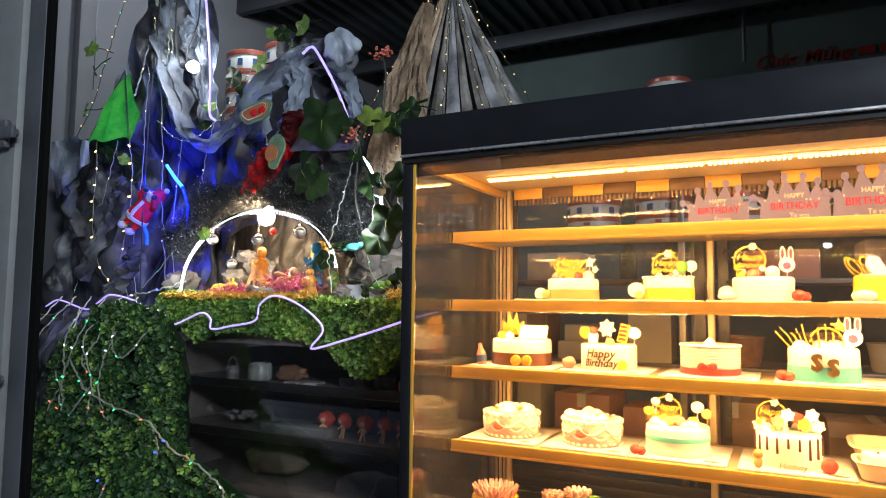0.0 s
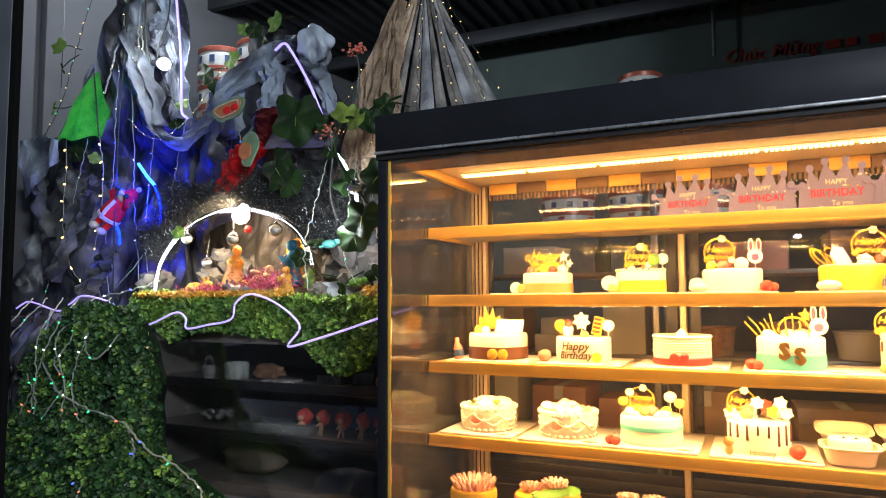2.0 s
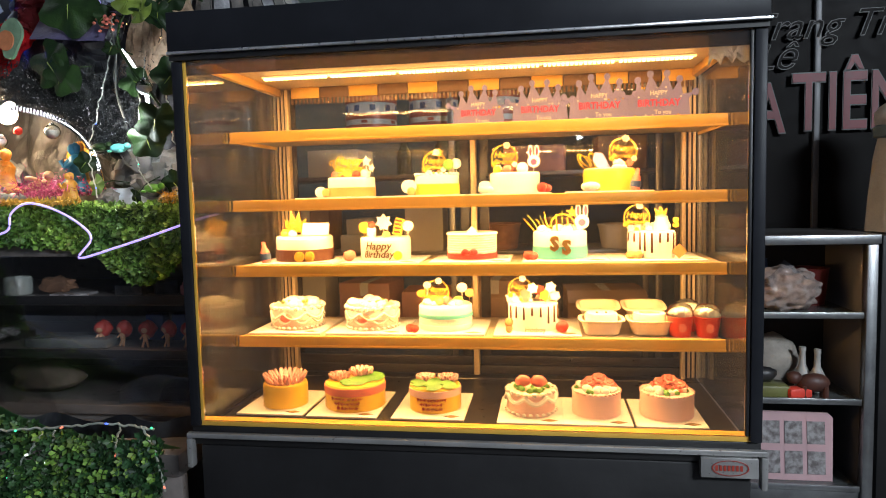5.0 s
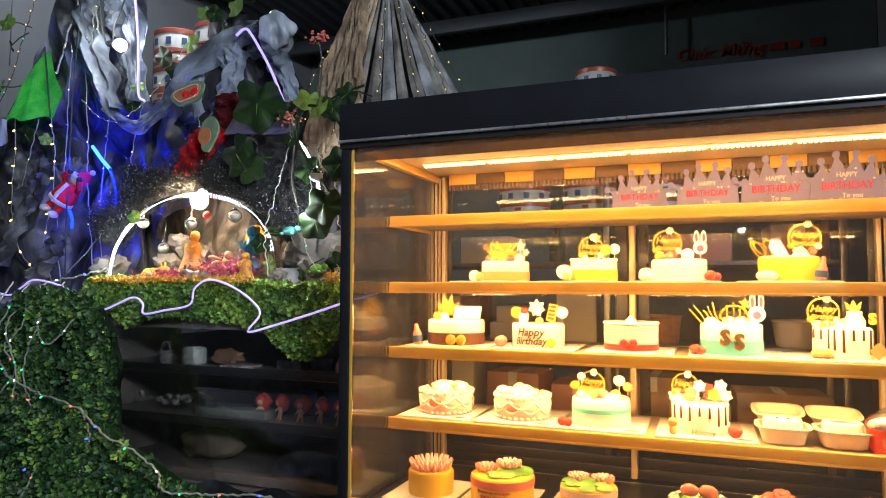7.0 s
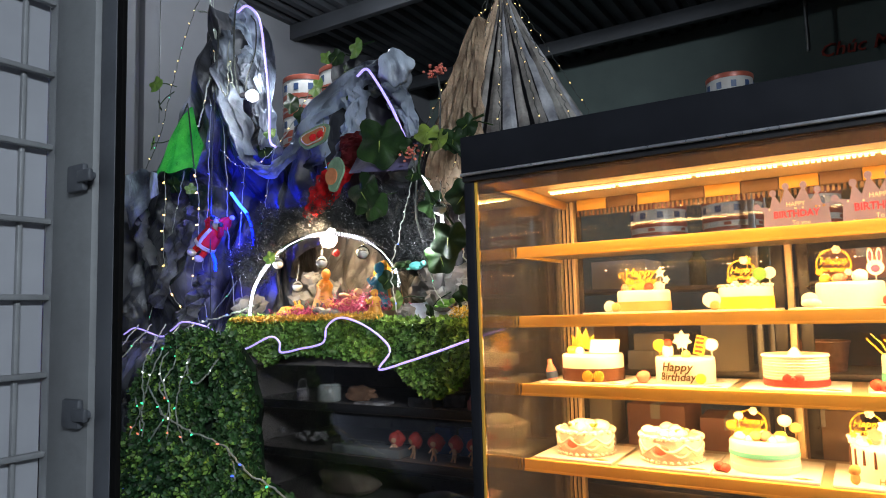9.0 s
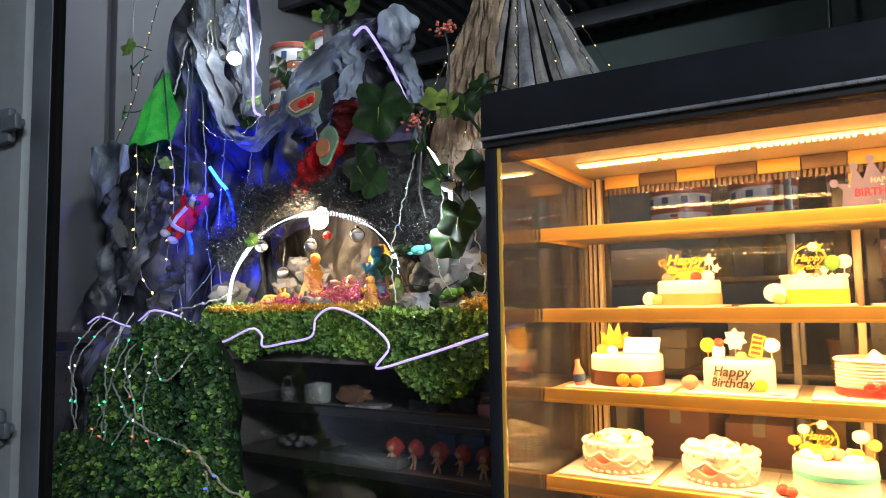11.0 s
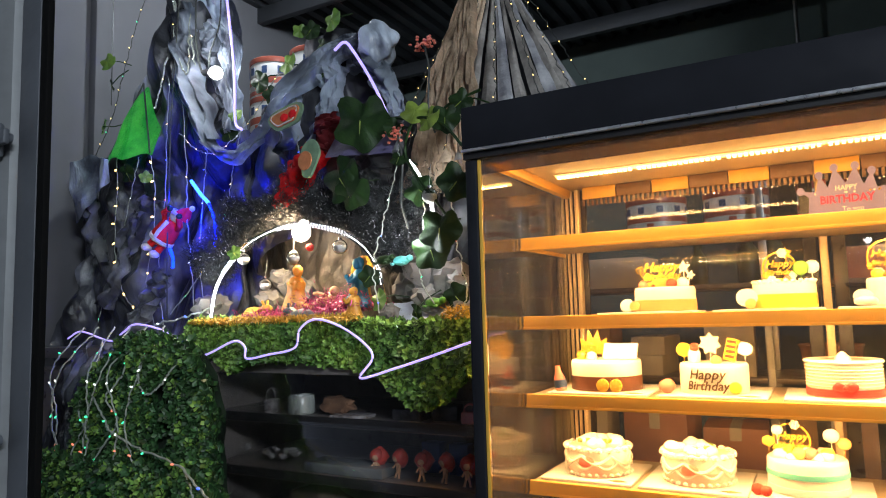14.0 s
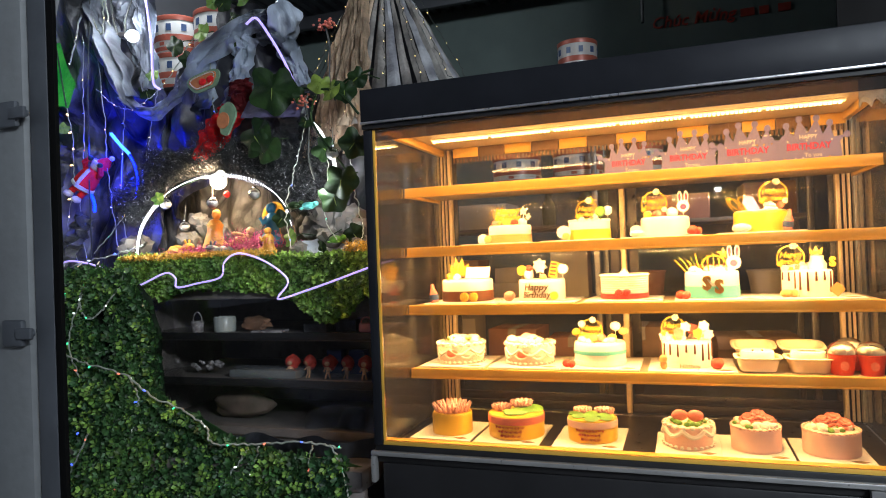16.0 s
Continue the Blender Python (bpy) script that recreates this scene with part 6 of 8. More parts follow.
for p in line[20:50:1]:
    part("led_dot", dot, LED_BLUE, blue, m=Matrix.Translation(p + Vector((0, -0.006, 0))))
tuft = thing("blue_led_tuft", "small blue LED cluster on the paper", "led strip")
part("lit_length", tube(smooth_line([(-2.50, 2.06, 1.70), (-2.48, 2.05, 1.66), (-2.45, 2.05, 1.60), (-2.46, 2.06, 1.56)]), 0.006, 6), LED_BLUE, tuft)

rope = thing("violet_led_rope", "white violet LED rope winding over the greenery", "led rope", pose(0, -0.03, 0))
RP = [(-2.78, 1.97, 1.30), (-2.70, 1.96, 1.325), (-2.62, 1.95, 1.318), (-2.54, 1.93, 1.305), (-2.46, 1.93, 1.292), (-2.37, 1.91, 1.322), (-2.294, 1.90, 1.347), (-2.16, 1.90, 1.325), (-2.071, 1.91, 1.279), (-2.046, 1.91, 1.233), (-1.96, 1.91, 1.25), (-1.86, 1.92, 1.288), (-1.815, 1.92, 1.27), (-1.808, 1.92, 1.236), (-1.72, 1.92, 1.248), (-1.619, 1.92, 1.268), (-1.60, 1.92, 1.32), (-1.55, 1.93, 1.348), (-1.46, 1.93, 1.325), (-1.375, 1.92, 1.280), (-1.341, 1.91, 1.241), (-1.375, 1.90, 1.189), (-1.27, 1.91, 1.215), (-1.17, 1.92, 1.245), (-1.05, 1.93, 1.283), (-0.97, 1.95, 1.305)]
line = smooth_line(RP, 8)
part("rope_sleeve", tube(line, 0.0032, 8), LED_PURPLE, rope)
for pts in ([(-2.50, 2.10, 2.78), (-2.40, 2.07, 2.77), (-2.31, 2.06, 2.68), (-2.265, 2.05, 2.50), (-2.24, 2.05, 2.30), (-2.235, 2.05, 2.12), (-2.20, 2.05, 2.08)], [(-1.74, 2.04, 2.29), (-1.70, 2.04, 2.31), (-1.659, 2.03, 2.275), (-1.575, 2.03, 2.14), (-1.505, 2.02, 2.003)]):
    rp = thing("peak_led_rope", "pale violet LED rope along the paper peak", "led rope")
    pts = [(0.926 * x - 0.007, y + 0.05, 1.34 + 0.926 * (z - 1.34)) for x, y, z in pts]
    part("rope_sleeve", tube(smooth_line(pts, 8), 0.0048, 8), LED_PURPLE, rp)
for pts in ([(-1.31, 2.03, 1.80), (-1.28, 2.02, 1.77), (-1.26, 2.02, 1.735)], [(-1.17, 1.98, 1.70), (-1.15, 1.98, 1.72)], [(-1.205, 1.98, 1.655), (-1.20, 1.98, 1.62), (-1.18, 1.98, 1.61)], [(-1.215, 1.98, 1.585), (-1.205, 1.98, 1.56)]):
    rp = thing("white_led_strip", "short lit white LED strip among the leaves", "led strip")
    part("lit_length", tube(smooth_line(pts, 6), 0.005, 6), LED_WHITE, rp)

BULBS = {}
for key, mtl in (("w", FAIRY), ("g", FAIRY_G), ("b", FAIRY_B), ("r", FAIRY_R), ("c", FAIRY_W)):
    BULBS[key] = finish(lathe([(0, 0), (0.0026, 0.001), (0.0032, 0.005), (0.0026, 0.010), (0, 0.012)], 8), "fairy_bulb", mtl)


def fairy(points, colours, step, seed, wire=WIRE, r=0.0020, slack=0.006, label="string of small fairy lights on pale wire", big=1.0):
    rr = random.Random(seed)
    line = smooth_line(points, 12)
    line = [p + Vector((rr.gauss(0, slack * 0.4), rr.gauss(0, slack * 0.15), rr.gauss(0, slack * 0.3))) if 0 < i < len(line) - 1 else p for i, p in enumerate(line)]
    line = smooth_line(line, 2)
    s = thing("fairy_lights", label, "fairy lights", None, "fairy lights")
    part("wire", tube(line, r, 5), wire, s)
    far, k = 0.0, 0
    for a, b in zip(line, line[1:]):
        far += (b - a).length
        if far > step:
            far = 0.0
            way = Vector((rr.uniform(-1, 1), -0.7, rr.uniform(-1, 1))).normalized()
            m = Matrix.Translation(b) @ Vector((0, 0, 1)).rotation_difference(way).to_matrix().to_4x4() @ Matrix.Scale(0.62 * big, 4)
            part("fairy_bulb", BULBS[colours[k % len(colours)]], FAIRY, s, m=m)
            k += 1
    return s


Y = 2.14
fairy([(-2.56, Y, 2.80), (-2.68, Y, 2.60), (-2.76, Y, 2.40), (-2.84, Y, 2.20), (-2.98, Y, 2.02)], "wwwg", 0.055, 1, WIRE_DARK)
fairy([(-2.80, Y, 2.06), (-2.79, Y, 1.9), (-2.80, Y, 1.7), (-2.76, Y, 1.5), (-2.62, Y, 1.36)], "w", 0.075, 2, big=1.9)
fairy([(-2.60, Y, 2.05), (-2.56, Y, 1.9), (-2.56, Y, 1.7), (-2.60, Y, 1.5), (-2.55, Y, 1.34)], "w", 0.07, 3, big=1.9)
fairy([(-2.48, Y, 2.45), (-2.49, Y, 2.1), (-2.50, Y, 1.8), (-2.53, Y, 1.55), (-2.50, Y, 1.34)], "cwbr", 0.15, 4)
fairy([(-2.36, Y, 2.55), (-2.40, Y, 2.25), (-2.38, Y, 1.95), (-2.36, Y, 1.65), (-2.32, Y, 1.34)], "wbc", 0.16, 5)
fairy([(-2.26, Y, 2.05), (-2.28, Y, 1.85), (-2.30, Y, 1.6), (-2.27, Y, 1.36)], "bcr", 0.13, 6)
fairy([(-2.07, Y, 2.08), (-2.12, Y, 1.95), (-2.15, Y, 1.8), (-2.2, Y, 1.66), (-2.30, Y, 1.52), (-2.46, Y, 1.38)], "cwg", 0.12, 7)
fairy([(-2.66, Y, 2.02), (-2.72, Y, 1.82), (-2.80, Y, 1.6), (-2.90, Y, 1.36)], "cg", 0.17, 8)
fairy([(-2.42, Y, 2.08), (-2.30, 2.14, 1.99), (-2.18, 2.13, 1.98), (-2.05, 2.15, 2.08), (-1.90, 2.15, 2.24)], "wwc", 0.06, 9)
fairy([(-1.84, Y, 2.28), (-1.83, Y, 2.10), (-1.82, Y, 1.95), (-1.80, Y, 1.80)], "bc", 0.12, 10)
fairy([(-2.58, 2.15, 2.75), (-2.47, 2.14, 2.68), (-2.43, 2.12, 2.45), (-2.36, 2.12, 2.30), (-2.34, 2.12, 2.45), (-2.31, 2.12, 2.32)], "wcw", 0.10, 11, r=0.0032)
fairy([(-2.50, 2.15, 2.78), (-2.44, 2.13, 2.55), (-2.50, 2.13, 2.35), (-2.55, 2.13, 2.20)], "cw", 0.12, 12, r=0.004)
fairy([(-1.31, 2.0, 1.90), (-1.33, 2.0, 1.78), (-1.38, 2.0, 1.62), (-1.43, 2.02, 1.50), (-1.40, 2.0, 1.36)], "bc", 0.11, 13)
fairy([(-1.22, 1.97, 1.68), (-1.23, 1.97, 1.56), (-1.24, 1.97, 1.45), (-1.20, 1.97, 1.38)], "cg", 0.12, 14)
fairy([(-1.14, 1.97, 1.66), (-1.12, 1.97, 1.52), (-1.10, 1.97, 1.40), (-1.13, 1.95, 1.34)], "rc", 0.12, 15)
# over the hanging boxwood and the bank
F = 1.70
fairy([(-2.35, 1.76, 1.12), (-2.24, 1.73, 1.05), (-2.169, F, 1.031), (-2.052, F, 0.992), (-1.877, F, 0.957), (-1.74, F - 0.02, 0.89), (-1.621, F - 0.02, 0.852), (-1.53, F - 0.02, 0.80), (-1.50, F - 0.03, 0.755), (-1.363, F, 0.752), (-1.18, F, 0.768), (-1.064, F, 0.756)], "gcgrb", 0.13, 21, r=0.0032, big=1.5, label="pale green wire of fairy lights across the boxwood")
fairy([(-1.85, F, 0.945), (-1.82, F, 0.88), (-1.835, F - 0.01, 0.77), (-1.90, F - 0.03, 0.60), (-1.93, F - 0.05, 0.42)], "bcgr", 0.10, 22, r=0.003, big=1.5)
fairy([(-1.95, F, 0.90), (-1.98, F, 0.83), (-2.04, F - 0.02, 0.72), (-2.12, F - 0.03, 0.58)], "crb", 0.10, 23, r=0.003, big=1.5)
fairy([(-1.39, F, 0.74), (-1.43, F - 0.01, 0.68), (-1.50, F - 0.02, 0.58), (-1.52, F - 0.03, 0.46)], "cgr", 0.09, 24, r=0.003, big=1.5)
fairy([(-1.35, F, 0.745), (-1.372, F - 0.01, 0.66), (-1.385, F - 0.02, 0.55), (-1.37, F - 0.03, 0.44)], "cgb", 0.09, 25, r=0.003, big=1.5)
fairy([(-1.16, F, 0.76), (-1.17, F - 0.01, 0.70), (-1.11, F - 0.02, 0.62), (-1.06, F - 0.03, 0.52)], "rcg", 0.09, 26, r=0.003, big=1.5)
fairy([(-1.10, F, 0.765), (-1.06, F - 0.01, 0.70), (-1.03, F - 0.02, 0.60)], "gr", 0.09, 27, r=0.003, big=1.5)
fairy([(-2.24, 1.80, 1.31), (-2.20, 1.76, 1.20), (-2.27, 1.75, 1.12), (-2.20, 1.74, 1.05), (-2.30, 1.73, 0.92), (-2.40, 1.72, 0.75)], "gcrg", 0.10, 28, r=0.003, big=1.5)
fairy([(-2.10, 1.80, 1.31), (-2.12, 1.76, 1.22), (-2.10, 1.74, 1.17), (-2.06, 1.74, 1.14), (-2.01, 1.75, 1.17), (-1.97, 1.76, 1.22), (-1.94, 1.80, 1.28)], "cg", 0.12, 29, r=0.003, big=1.5)
fairy([(-2.42, 1.84, 1.30), (-2.38, 1.78, 1.20), (-2.42, 1.76, 1.08), (-2.36, 1.75, 0.96), (-2.45, 1.73, 0.8)], "gcg", 0.10, 30, r=0.003, big=1.5)
fairy([(-2.06, 2.0, 1.40), (-2.18, 1.95, 1.36), (-2.32, 1.92, 1.33), (-2.45, 1.90, 1.25)], "bc", 0.11, 31, r=0.003, big=1.5)

for k in range(6):
    x = -2.56 + 0.085 * k
    fairy([(x, 1.86, 1.34), (x - 0.04 * math.sin(k * 2), 1.75, 1.2), (x + 0.07 * math.sin(k * 3 + 1), 1.735, 1.05), (x + 0.05 * math.cos(k * 5), 1.725, 0.9), (x + 0.02 * k - 0.06, 1.71, 0.74)], "gcgrgb", 0.11, 70 + k, r=0.0028, big=1.5)

# ---- hanging toys ----
santa = thing("climbing_santa_toy", "red felt climbing santa toy with white fleece trim on a rope", "toy", pose(-2.455, 2.01, 1.70, 0, 40, 15))
part("coat", lathe([(0, -0.06), (0.035, -0.058), (0.046, -0.03), (0.042, 0.01), (0.030, 0.045), (0, 0.05)], 22), SANTA_RED, santa)
part("coat_trim", lathe([(0.040, -0.052), (0.049, -0.046), (0.050, -0.036), (0.042, -0.032)], 22), FELT_WHITE, santa)
part("coat_front", tube([(0.0, -0.040, -0.05), (0.0, -0.047, -0.01), (0.0, -0.034, 0.04)], 0.008, 8), FELT_WHITE, santa)
part("head", blob(0.028, (0, 0, 0.065), (1, 1, 1)), FELT_WHITE, santa)
part("hat", lathe([(0.030, 0.078), (0.026, 0.098), (0.012, 0.120), (0, 0.130)], 18, m=pose(0, 0, 0, 0, 12, 0)), SANTA_RED, santa)
part("hat_trim", lathe([(0.026, 0.070), (0.034, 0.074), (0.033, 0.084), (0.026, 0.086)], 18), FELT_WHITE, santa)
part("hat_pompom", blob(0.011, (0.032, 0, 0.128)), FELT_WHITE, santa)
for s in (-1, 1):
    part("arm", tube([(s * 0.034, -0.005, 0.03), (s * 0.045, -0.02, 0.05), (s * 0.030, -0.03, 0.075)], 0.012, 8), SANTA_RED, santa)
    part("mitten", blob(0.012, (s * 0.026, -0.032, 0.082)), LEAF_BIG, santa)
    part("leg", tube([(s * 0.02, 0, -0.055), (s * 0.022, -0.01, -0.085)], 0.014, 8), SANTA_RED, santa)
    part("boot", blob(0.018, (s * 0.022, -0.018, -0.098), (1, 1.4, 0.8)), FELT_WHITE, santa)
solid("toy_rope", tube([(-2.41, 2.015, 2.62), (-2.42, 1.99, 2.1), (-2.425, 1.985, 1.65), (-2.44, 2.0, 1.36)], 0.003, 6), WIRE_DARK, "thin dark rope of the climbing toy", "rope")

SAGE = mat("sage_green_felt", (0.20, 0.32, 0.20), 0.9, 0, 0.12, 30, 0.3)
GINGER = mat("gingerbread_felt", (0.62, 0.22, 0.09), 0.9, 0, 0.1, 30, 0.3)
sock = thing("felt_stocking", "crumpled red felt stocking with a sage green mitten", "decoration")
part("leg", sash([(-1.872, 2.07, 1.722), (-1.835, 2.05, 1.755), (-1.78, 2.04, 1.80), (-1.72, 2.04, 1.855), (-1.69, 2.06, 1.905)], lambda t: 0.020 + 0.085 * math.sin(min(1.0, t * 1.2 + 0.1) * 1.9), 2, 31, 0.016), SANTA_RED, sock)
part("upper_leg", sash([(-1.69, 2.075, 1.90), (-1.665, 2.07, 1.95), (-1.67, 2.075, 2.01)], lambda t: 0.07 + 0.03 * t, 2, 32, 0.012), mat("dark_red_felt", (0.20, 0.012, 0.016), 0.85, 0, 0.15, 30, 0.3), sock, "dark red folded top")
glove = part("mitten", plate([(0.034 * math.cos(t) * (1 + 0.18 * math.sin(3 * t)), 0.062 * math.sin(t)) for t in (0.2618 * k for k in range(24))], 0.010, m=pose(-1.655, 2.005, 1.848, 0, 12, 0)), SAGE, sock, "sage green felt mitten")
part("cuff", plate([(0.026 * math.cos(t), 0.030 * math.sin(t)) for t in (0.2618 * k for k in range(24))], 0.006, m=pose(-1.668, 1.998, 1.842, 0, 12, 0)), GINGER, glove, "orange brown felt patch")
face = thing("gingerbread_face", "flat sage green and orange felt gingerbread with red bow", "decoration", pose(-1.764, 2.02, 2.003, 0, -12, 0))
part("felt_back", plate([(0.072 * math.cos(t) * (1 + 0.12 * math.sin(3 * t)), 0.044 * math.sin(t) * (1 + 0.2 * math.cos(2 * t))) for t in (0.2618 * k for k in range(24))], 0.008), SAGE, face)
front = part("felt_front", plate([(0.058 * math.cos(t) * (1 + 0.16 * math.sin(3 * t)), 0.033 * math.sin(t) * (1 + 0.25 * math.cos(2 * t))) for t in (0.2618 * k for k in range(24))], 0.006, m=pose(0, -0.007, 0)), GINGER, face, "orange brown felt front")
for sx in (-1, 1):
    part("bow_loop", blob(0.017, (0.018 + sx * 0.018, -0.012, -0.004), (1.0, 0.3, 0.8), 0.2, 5), SANTA_RED, front)
part("piping", tube([(0.052 * math.cos(t) * (1 + 0.16 * math.sin(3 * t)), -0.011, 0.029 * math.sin(t) * (1 + 0.25 * math.cos(2 * t))) for t in (0.2618 * k for k in range(24))], 0.0022, 5, closed=True), FELT_WHITE, front, "white piped edge")

lan = thing("lit_lantern", "pyramid lantern of crumpled cellophane glowing green", "lantern")
part("cellophane", sheet(-2.86, -2.58, lambda x: 2.04 + 0.30 * max(0.05, 1 - abs(x + 2.69) / 0.16), lambda x: 2.02 + 0.01 * math.sin(40 * x), lambda x, z: 2.04 + 0.25 * (z - 2.02) + 0.25 * abs(x + 2.71), 0.035, 40, 30, 61), LANTERN, lan)
part("lantern_edge", tube([(-2.585, 2.055, 2.025), (-2.69, 2.10, 2.345), (-2.87, 2.07, 2.04)], 0.004, 6), WIRE_DARK, lan)

# set the hangings back against the paper
SET_BACK = {"climbing_santa_toy": 0.11, "toy_rope": 0.11, "lit_lantern": 0.08, "blue_led_strip": 0.05, "blue_led_tuft": 0.09, "peak_bulb": 0.05, "paper_hood": 0.10}
for ob in list(scene.objects):
    ob.location.y += SET_BACK.get(ob.name.split(".")[0], 0.0) if ob.parent is None else 0.0

# ---- broad leaves and vine ----
def big_leaf(x, y, z, r, rx, ry, rz, material, notch=0.35, label="broad green artificial leaf on a vine"):
    n = 28
    bm = bmesh.new()
    mid = bm.verts.new((0, 0, 0))
    inner, rim = [], []
    for k in range(n):
        a = 2 * math.pi * k / n
        q = r * (0.86 + 0.10 * math.cos(5 * a) - notch * math.exp(-((math.atan2(math.sin(a - 1.57), math.cos(a - 1.57))) / 0.35) ** 2))
        dome = -0.20 * r * math.cos(2.5 * a) ** 2
        inner.append(bm.verts.new((0.55 * q * math.cos(a), 0.10 * r + 0.3 * dome, 0.55 * q * math.sin(a))))
        rim.append(bm.verts.new((q * math.cos(a), 0.22 * r + dome, q * math.sin(a))))
    for k in range(n):
        j = (k + 1) % n
        bm.faces.new((mid, inner[k], inner[j]))
        bm.faces.new((inner[k], rim[k], rim[j], inner[j]))
    lf = thing("vine_leaf", label, "leaf", pose(x, y, z, rx, ry, rz), "vine leaves")
    part("blade", bm, material, lf)
    part("vein", tube([(0, -0.002, 0), (0, 0.05 * r, -0.3 * r), (0, 0.14 * r, -0.7 * r)], 0.0015, 4), LEAF_LIME, lf)
    part("stalk", tube([(0, 0, 0), (0, 0.04, 0.03), (0.02, 0.08, 0.05)], 0.0025, 5), LEAF_BIG, lf)


big_leaf(-1.455, 2.0, 1.935, 0.105, 5, 12, 10, LEAF_BIG)
big_leaf(-1.535, 2.0, 1.770, 0.085, 0, -30, -12, LEAF_BIG)
big_leaf(-1.49, 2.0, 1.73, 0.07, 12, 40, 8, LEAF_BIG)
big_leaf(-1.165, 1.95, 1.580, 0.070, -8, 10, 5, LEAF_BIG)
big_leaf(-1.20, 1.96, 1.525, 0.062, -5, -15, 14, LEAF_BIG)
big_leaf(-1.11, 1.95, 1.70, 0.06, 10, 40, 25, LEAF_BIG)
big_leaf(-1.25, 1.98, 1.925, 0.048, -25, 20, 10, LEAF_LIME, label="lime green artificial leaf on a vine")
big_leaf(-1.205, 1.97, 1.895, 0.046, -20, -20, -8, LEAF_LIME, label="lime green artificial leaf on a vine")
big_leaf(-1.15, 1.97, 1.885, 0.048, 5, 10, 10, LEAF_BIG)
big_leaf(-1.105, 1.98, 1.925, 0.042, 5, 60, 10, LEAF_BIG)
big_leaf(-1.335, 2.0, 1.895, 0.035, -10, 45, 20, LEAF_BIG)
big_leaf(-1.315, 1.99, 1.80, 0.030, -30, 15, 10, LEAF_BIG)
big_leaf(-1.25, 1.99, 1.70, 0.050, 5, -50, 10, LEAF_BIG)
for k, (x, z) in enumerate(((-1.80, 2.345), (-1.75, 2.335), (-1.66, 2.35), (-1.71, 2.27), (-1.70, 2.19), (-1.99, 2.20), (-2.11, 2.10), (-1.93, 2.14), (-2.86, 2.46), (-2.83, 2.35), (-2.88, 2.18), (-2.72, 1.96), (-2.60, 1.93), (-2.14, 2.03), (-1.86, 2.24), (-1.30, 1.36), (-1.43, 1.40), (-1.17, 1.40), (-2.02, 1.58), (-1.46, 1.47))):
    big_leaf(x, 2.13 if z > 1.8 else 2.04, z, 0.030 + 0.008 * (k % 3), 20 * math.sin(k * 3), 50 * math.sin(k * 1.7), 30 * math.cos(k), LEAF_LIT if k % 2 == 0 else LEAF_BIG, 0.15, "small green artificial ivy leaf")
solid("vine", tube(smooth_line([(-1.05, 1.99, 1.95), (-1.14, 1.99, 1.93), (-1.22, 2.0, 1.90), (-1.35, 2.02, 1.93), (-1.45, 2.04, 1.95)]), 0.004, 6), LEAF_BIG, "thin dark vine stem", "vine")
solid("vine", tube(smooth_line([(-1.10, 1.97, 1.80), (-1.16, 1.97, 1.87), (-1.25, 1.98, 1.90), (-1.30, 2.0, 1.82), (-1.25, 1.99, 1.73), (-1.18, 1.97, 1.65), (-1.13, 1.97, 1.58)]), 0.0045, 6), LEAF_BIG, "curling dark vine stem", "vine")
for x, y, z, top in ((-1.286, 2.1, 2.17, True), (-1.325, 2.0, 1.875, False)):
    fl = thing("berry_sprig", "sprig of small coral red artificial berries", "flower")
    bm = bmesh.new()
    rr = random.Random(int(z * 100))
    for k in range(36):
        blob(0.006, (x + rr.gauss(0, 0.020), y + rr.gauss(0, 0.012), z + rr.gauss(0, 0.010)), (1, 1, 0.8), 0.2, 4, bm, 1)
    part("berries", bm, ROSE, fl)
    part("stem", tube(smooth_line([(x, y, z), (x + 0.015, y, z - 0.08), (x + 0.01, y, z - 0.2), (x + 0.03, y, z - 0.28)]), 0.003, 6), WIRE_DARK, fl)

# ---- gathered tent with lights, behind the cabinet ----
ORGANZA = mat("grey_brown_organza", (0.50, 0.46, 0.42), 0.4, 0, 0.3, 9, 0.4, colour2=(0.16, 0.145, 0.135), alpha=0.75)
tent = thing("fabric_tent", "gathered tent of brown and silver cloth strips hung from the ceiling", "drape")
APEX = Vector((-1.185, 2.42, 2.53))
strips = 17
for k in range(strips):
    a0 = math.radians(192 + k * 10.6)
    grid = []
    bm = bmesh.new()
    n = 5 
    for i in range(25):
        t = i / 24
        row = []
        for j in range(n + 1):
            a = a0 + math.radians(9.6 if k % 3 != 1 else 7.5) * j / n
            r = 0.018 + 0.375 * t ** 1.05
            puff = 0.016 * math.sin(math.pi * j / n) * (0.4 + t) + 0.010 * noise.noise(Vector((k * 3.1, t * 7, j * 0.5)))
            low = 1.80 if k > 4 else 1.80 - 0.10 * math.sin(math.pi * (k + 1) / 6)
            row.append(bm.verts.new((APEX.x + (r + puff) * math.cos(a), APEX.y + (r + puff) * 0.75 * math.sin(a), APEX.z - (APEX.z - low) * t)))
        grid.append(row)
    for p, q in zip(grid, grid[1:]):
        for j in range(n):
            bm.faces.new((p[j], p[j + 1], q[j + 1], q[j]))
    kind = BROWN_PAPER if k < 7 else (ORGANZA if k % 3 else SILVER)
    part("cloth_strip", bm, kind, tent)
# Added dark cone: makes the gaps between the cloth strips look dark
part("inner_lining", lathe([(0.01, 0.0), (0.30, -0.745), (0.28, -0.75), (0.005, -0.02)], 24, m=Matrix.Translation(APEX) @ Matrix.Diagonal((1, 0.7, 1, 1))), ROCK_DARK, tent, "dark cone added inside to darken the gaps")
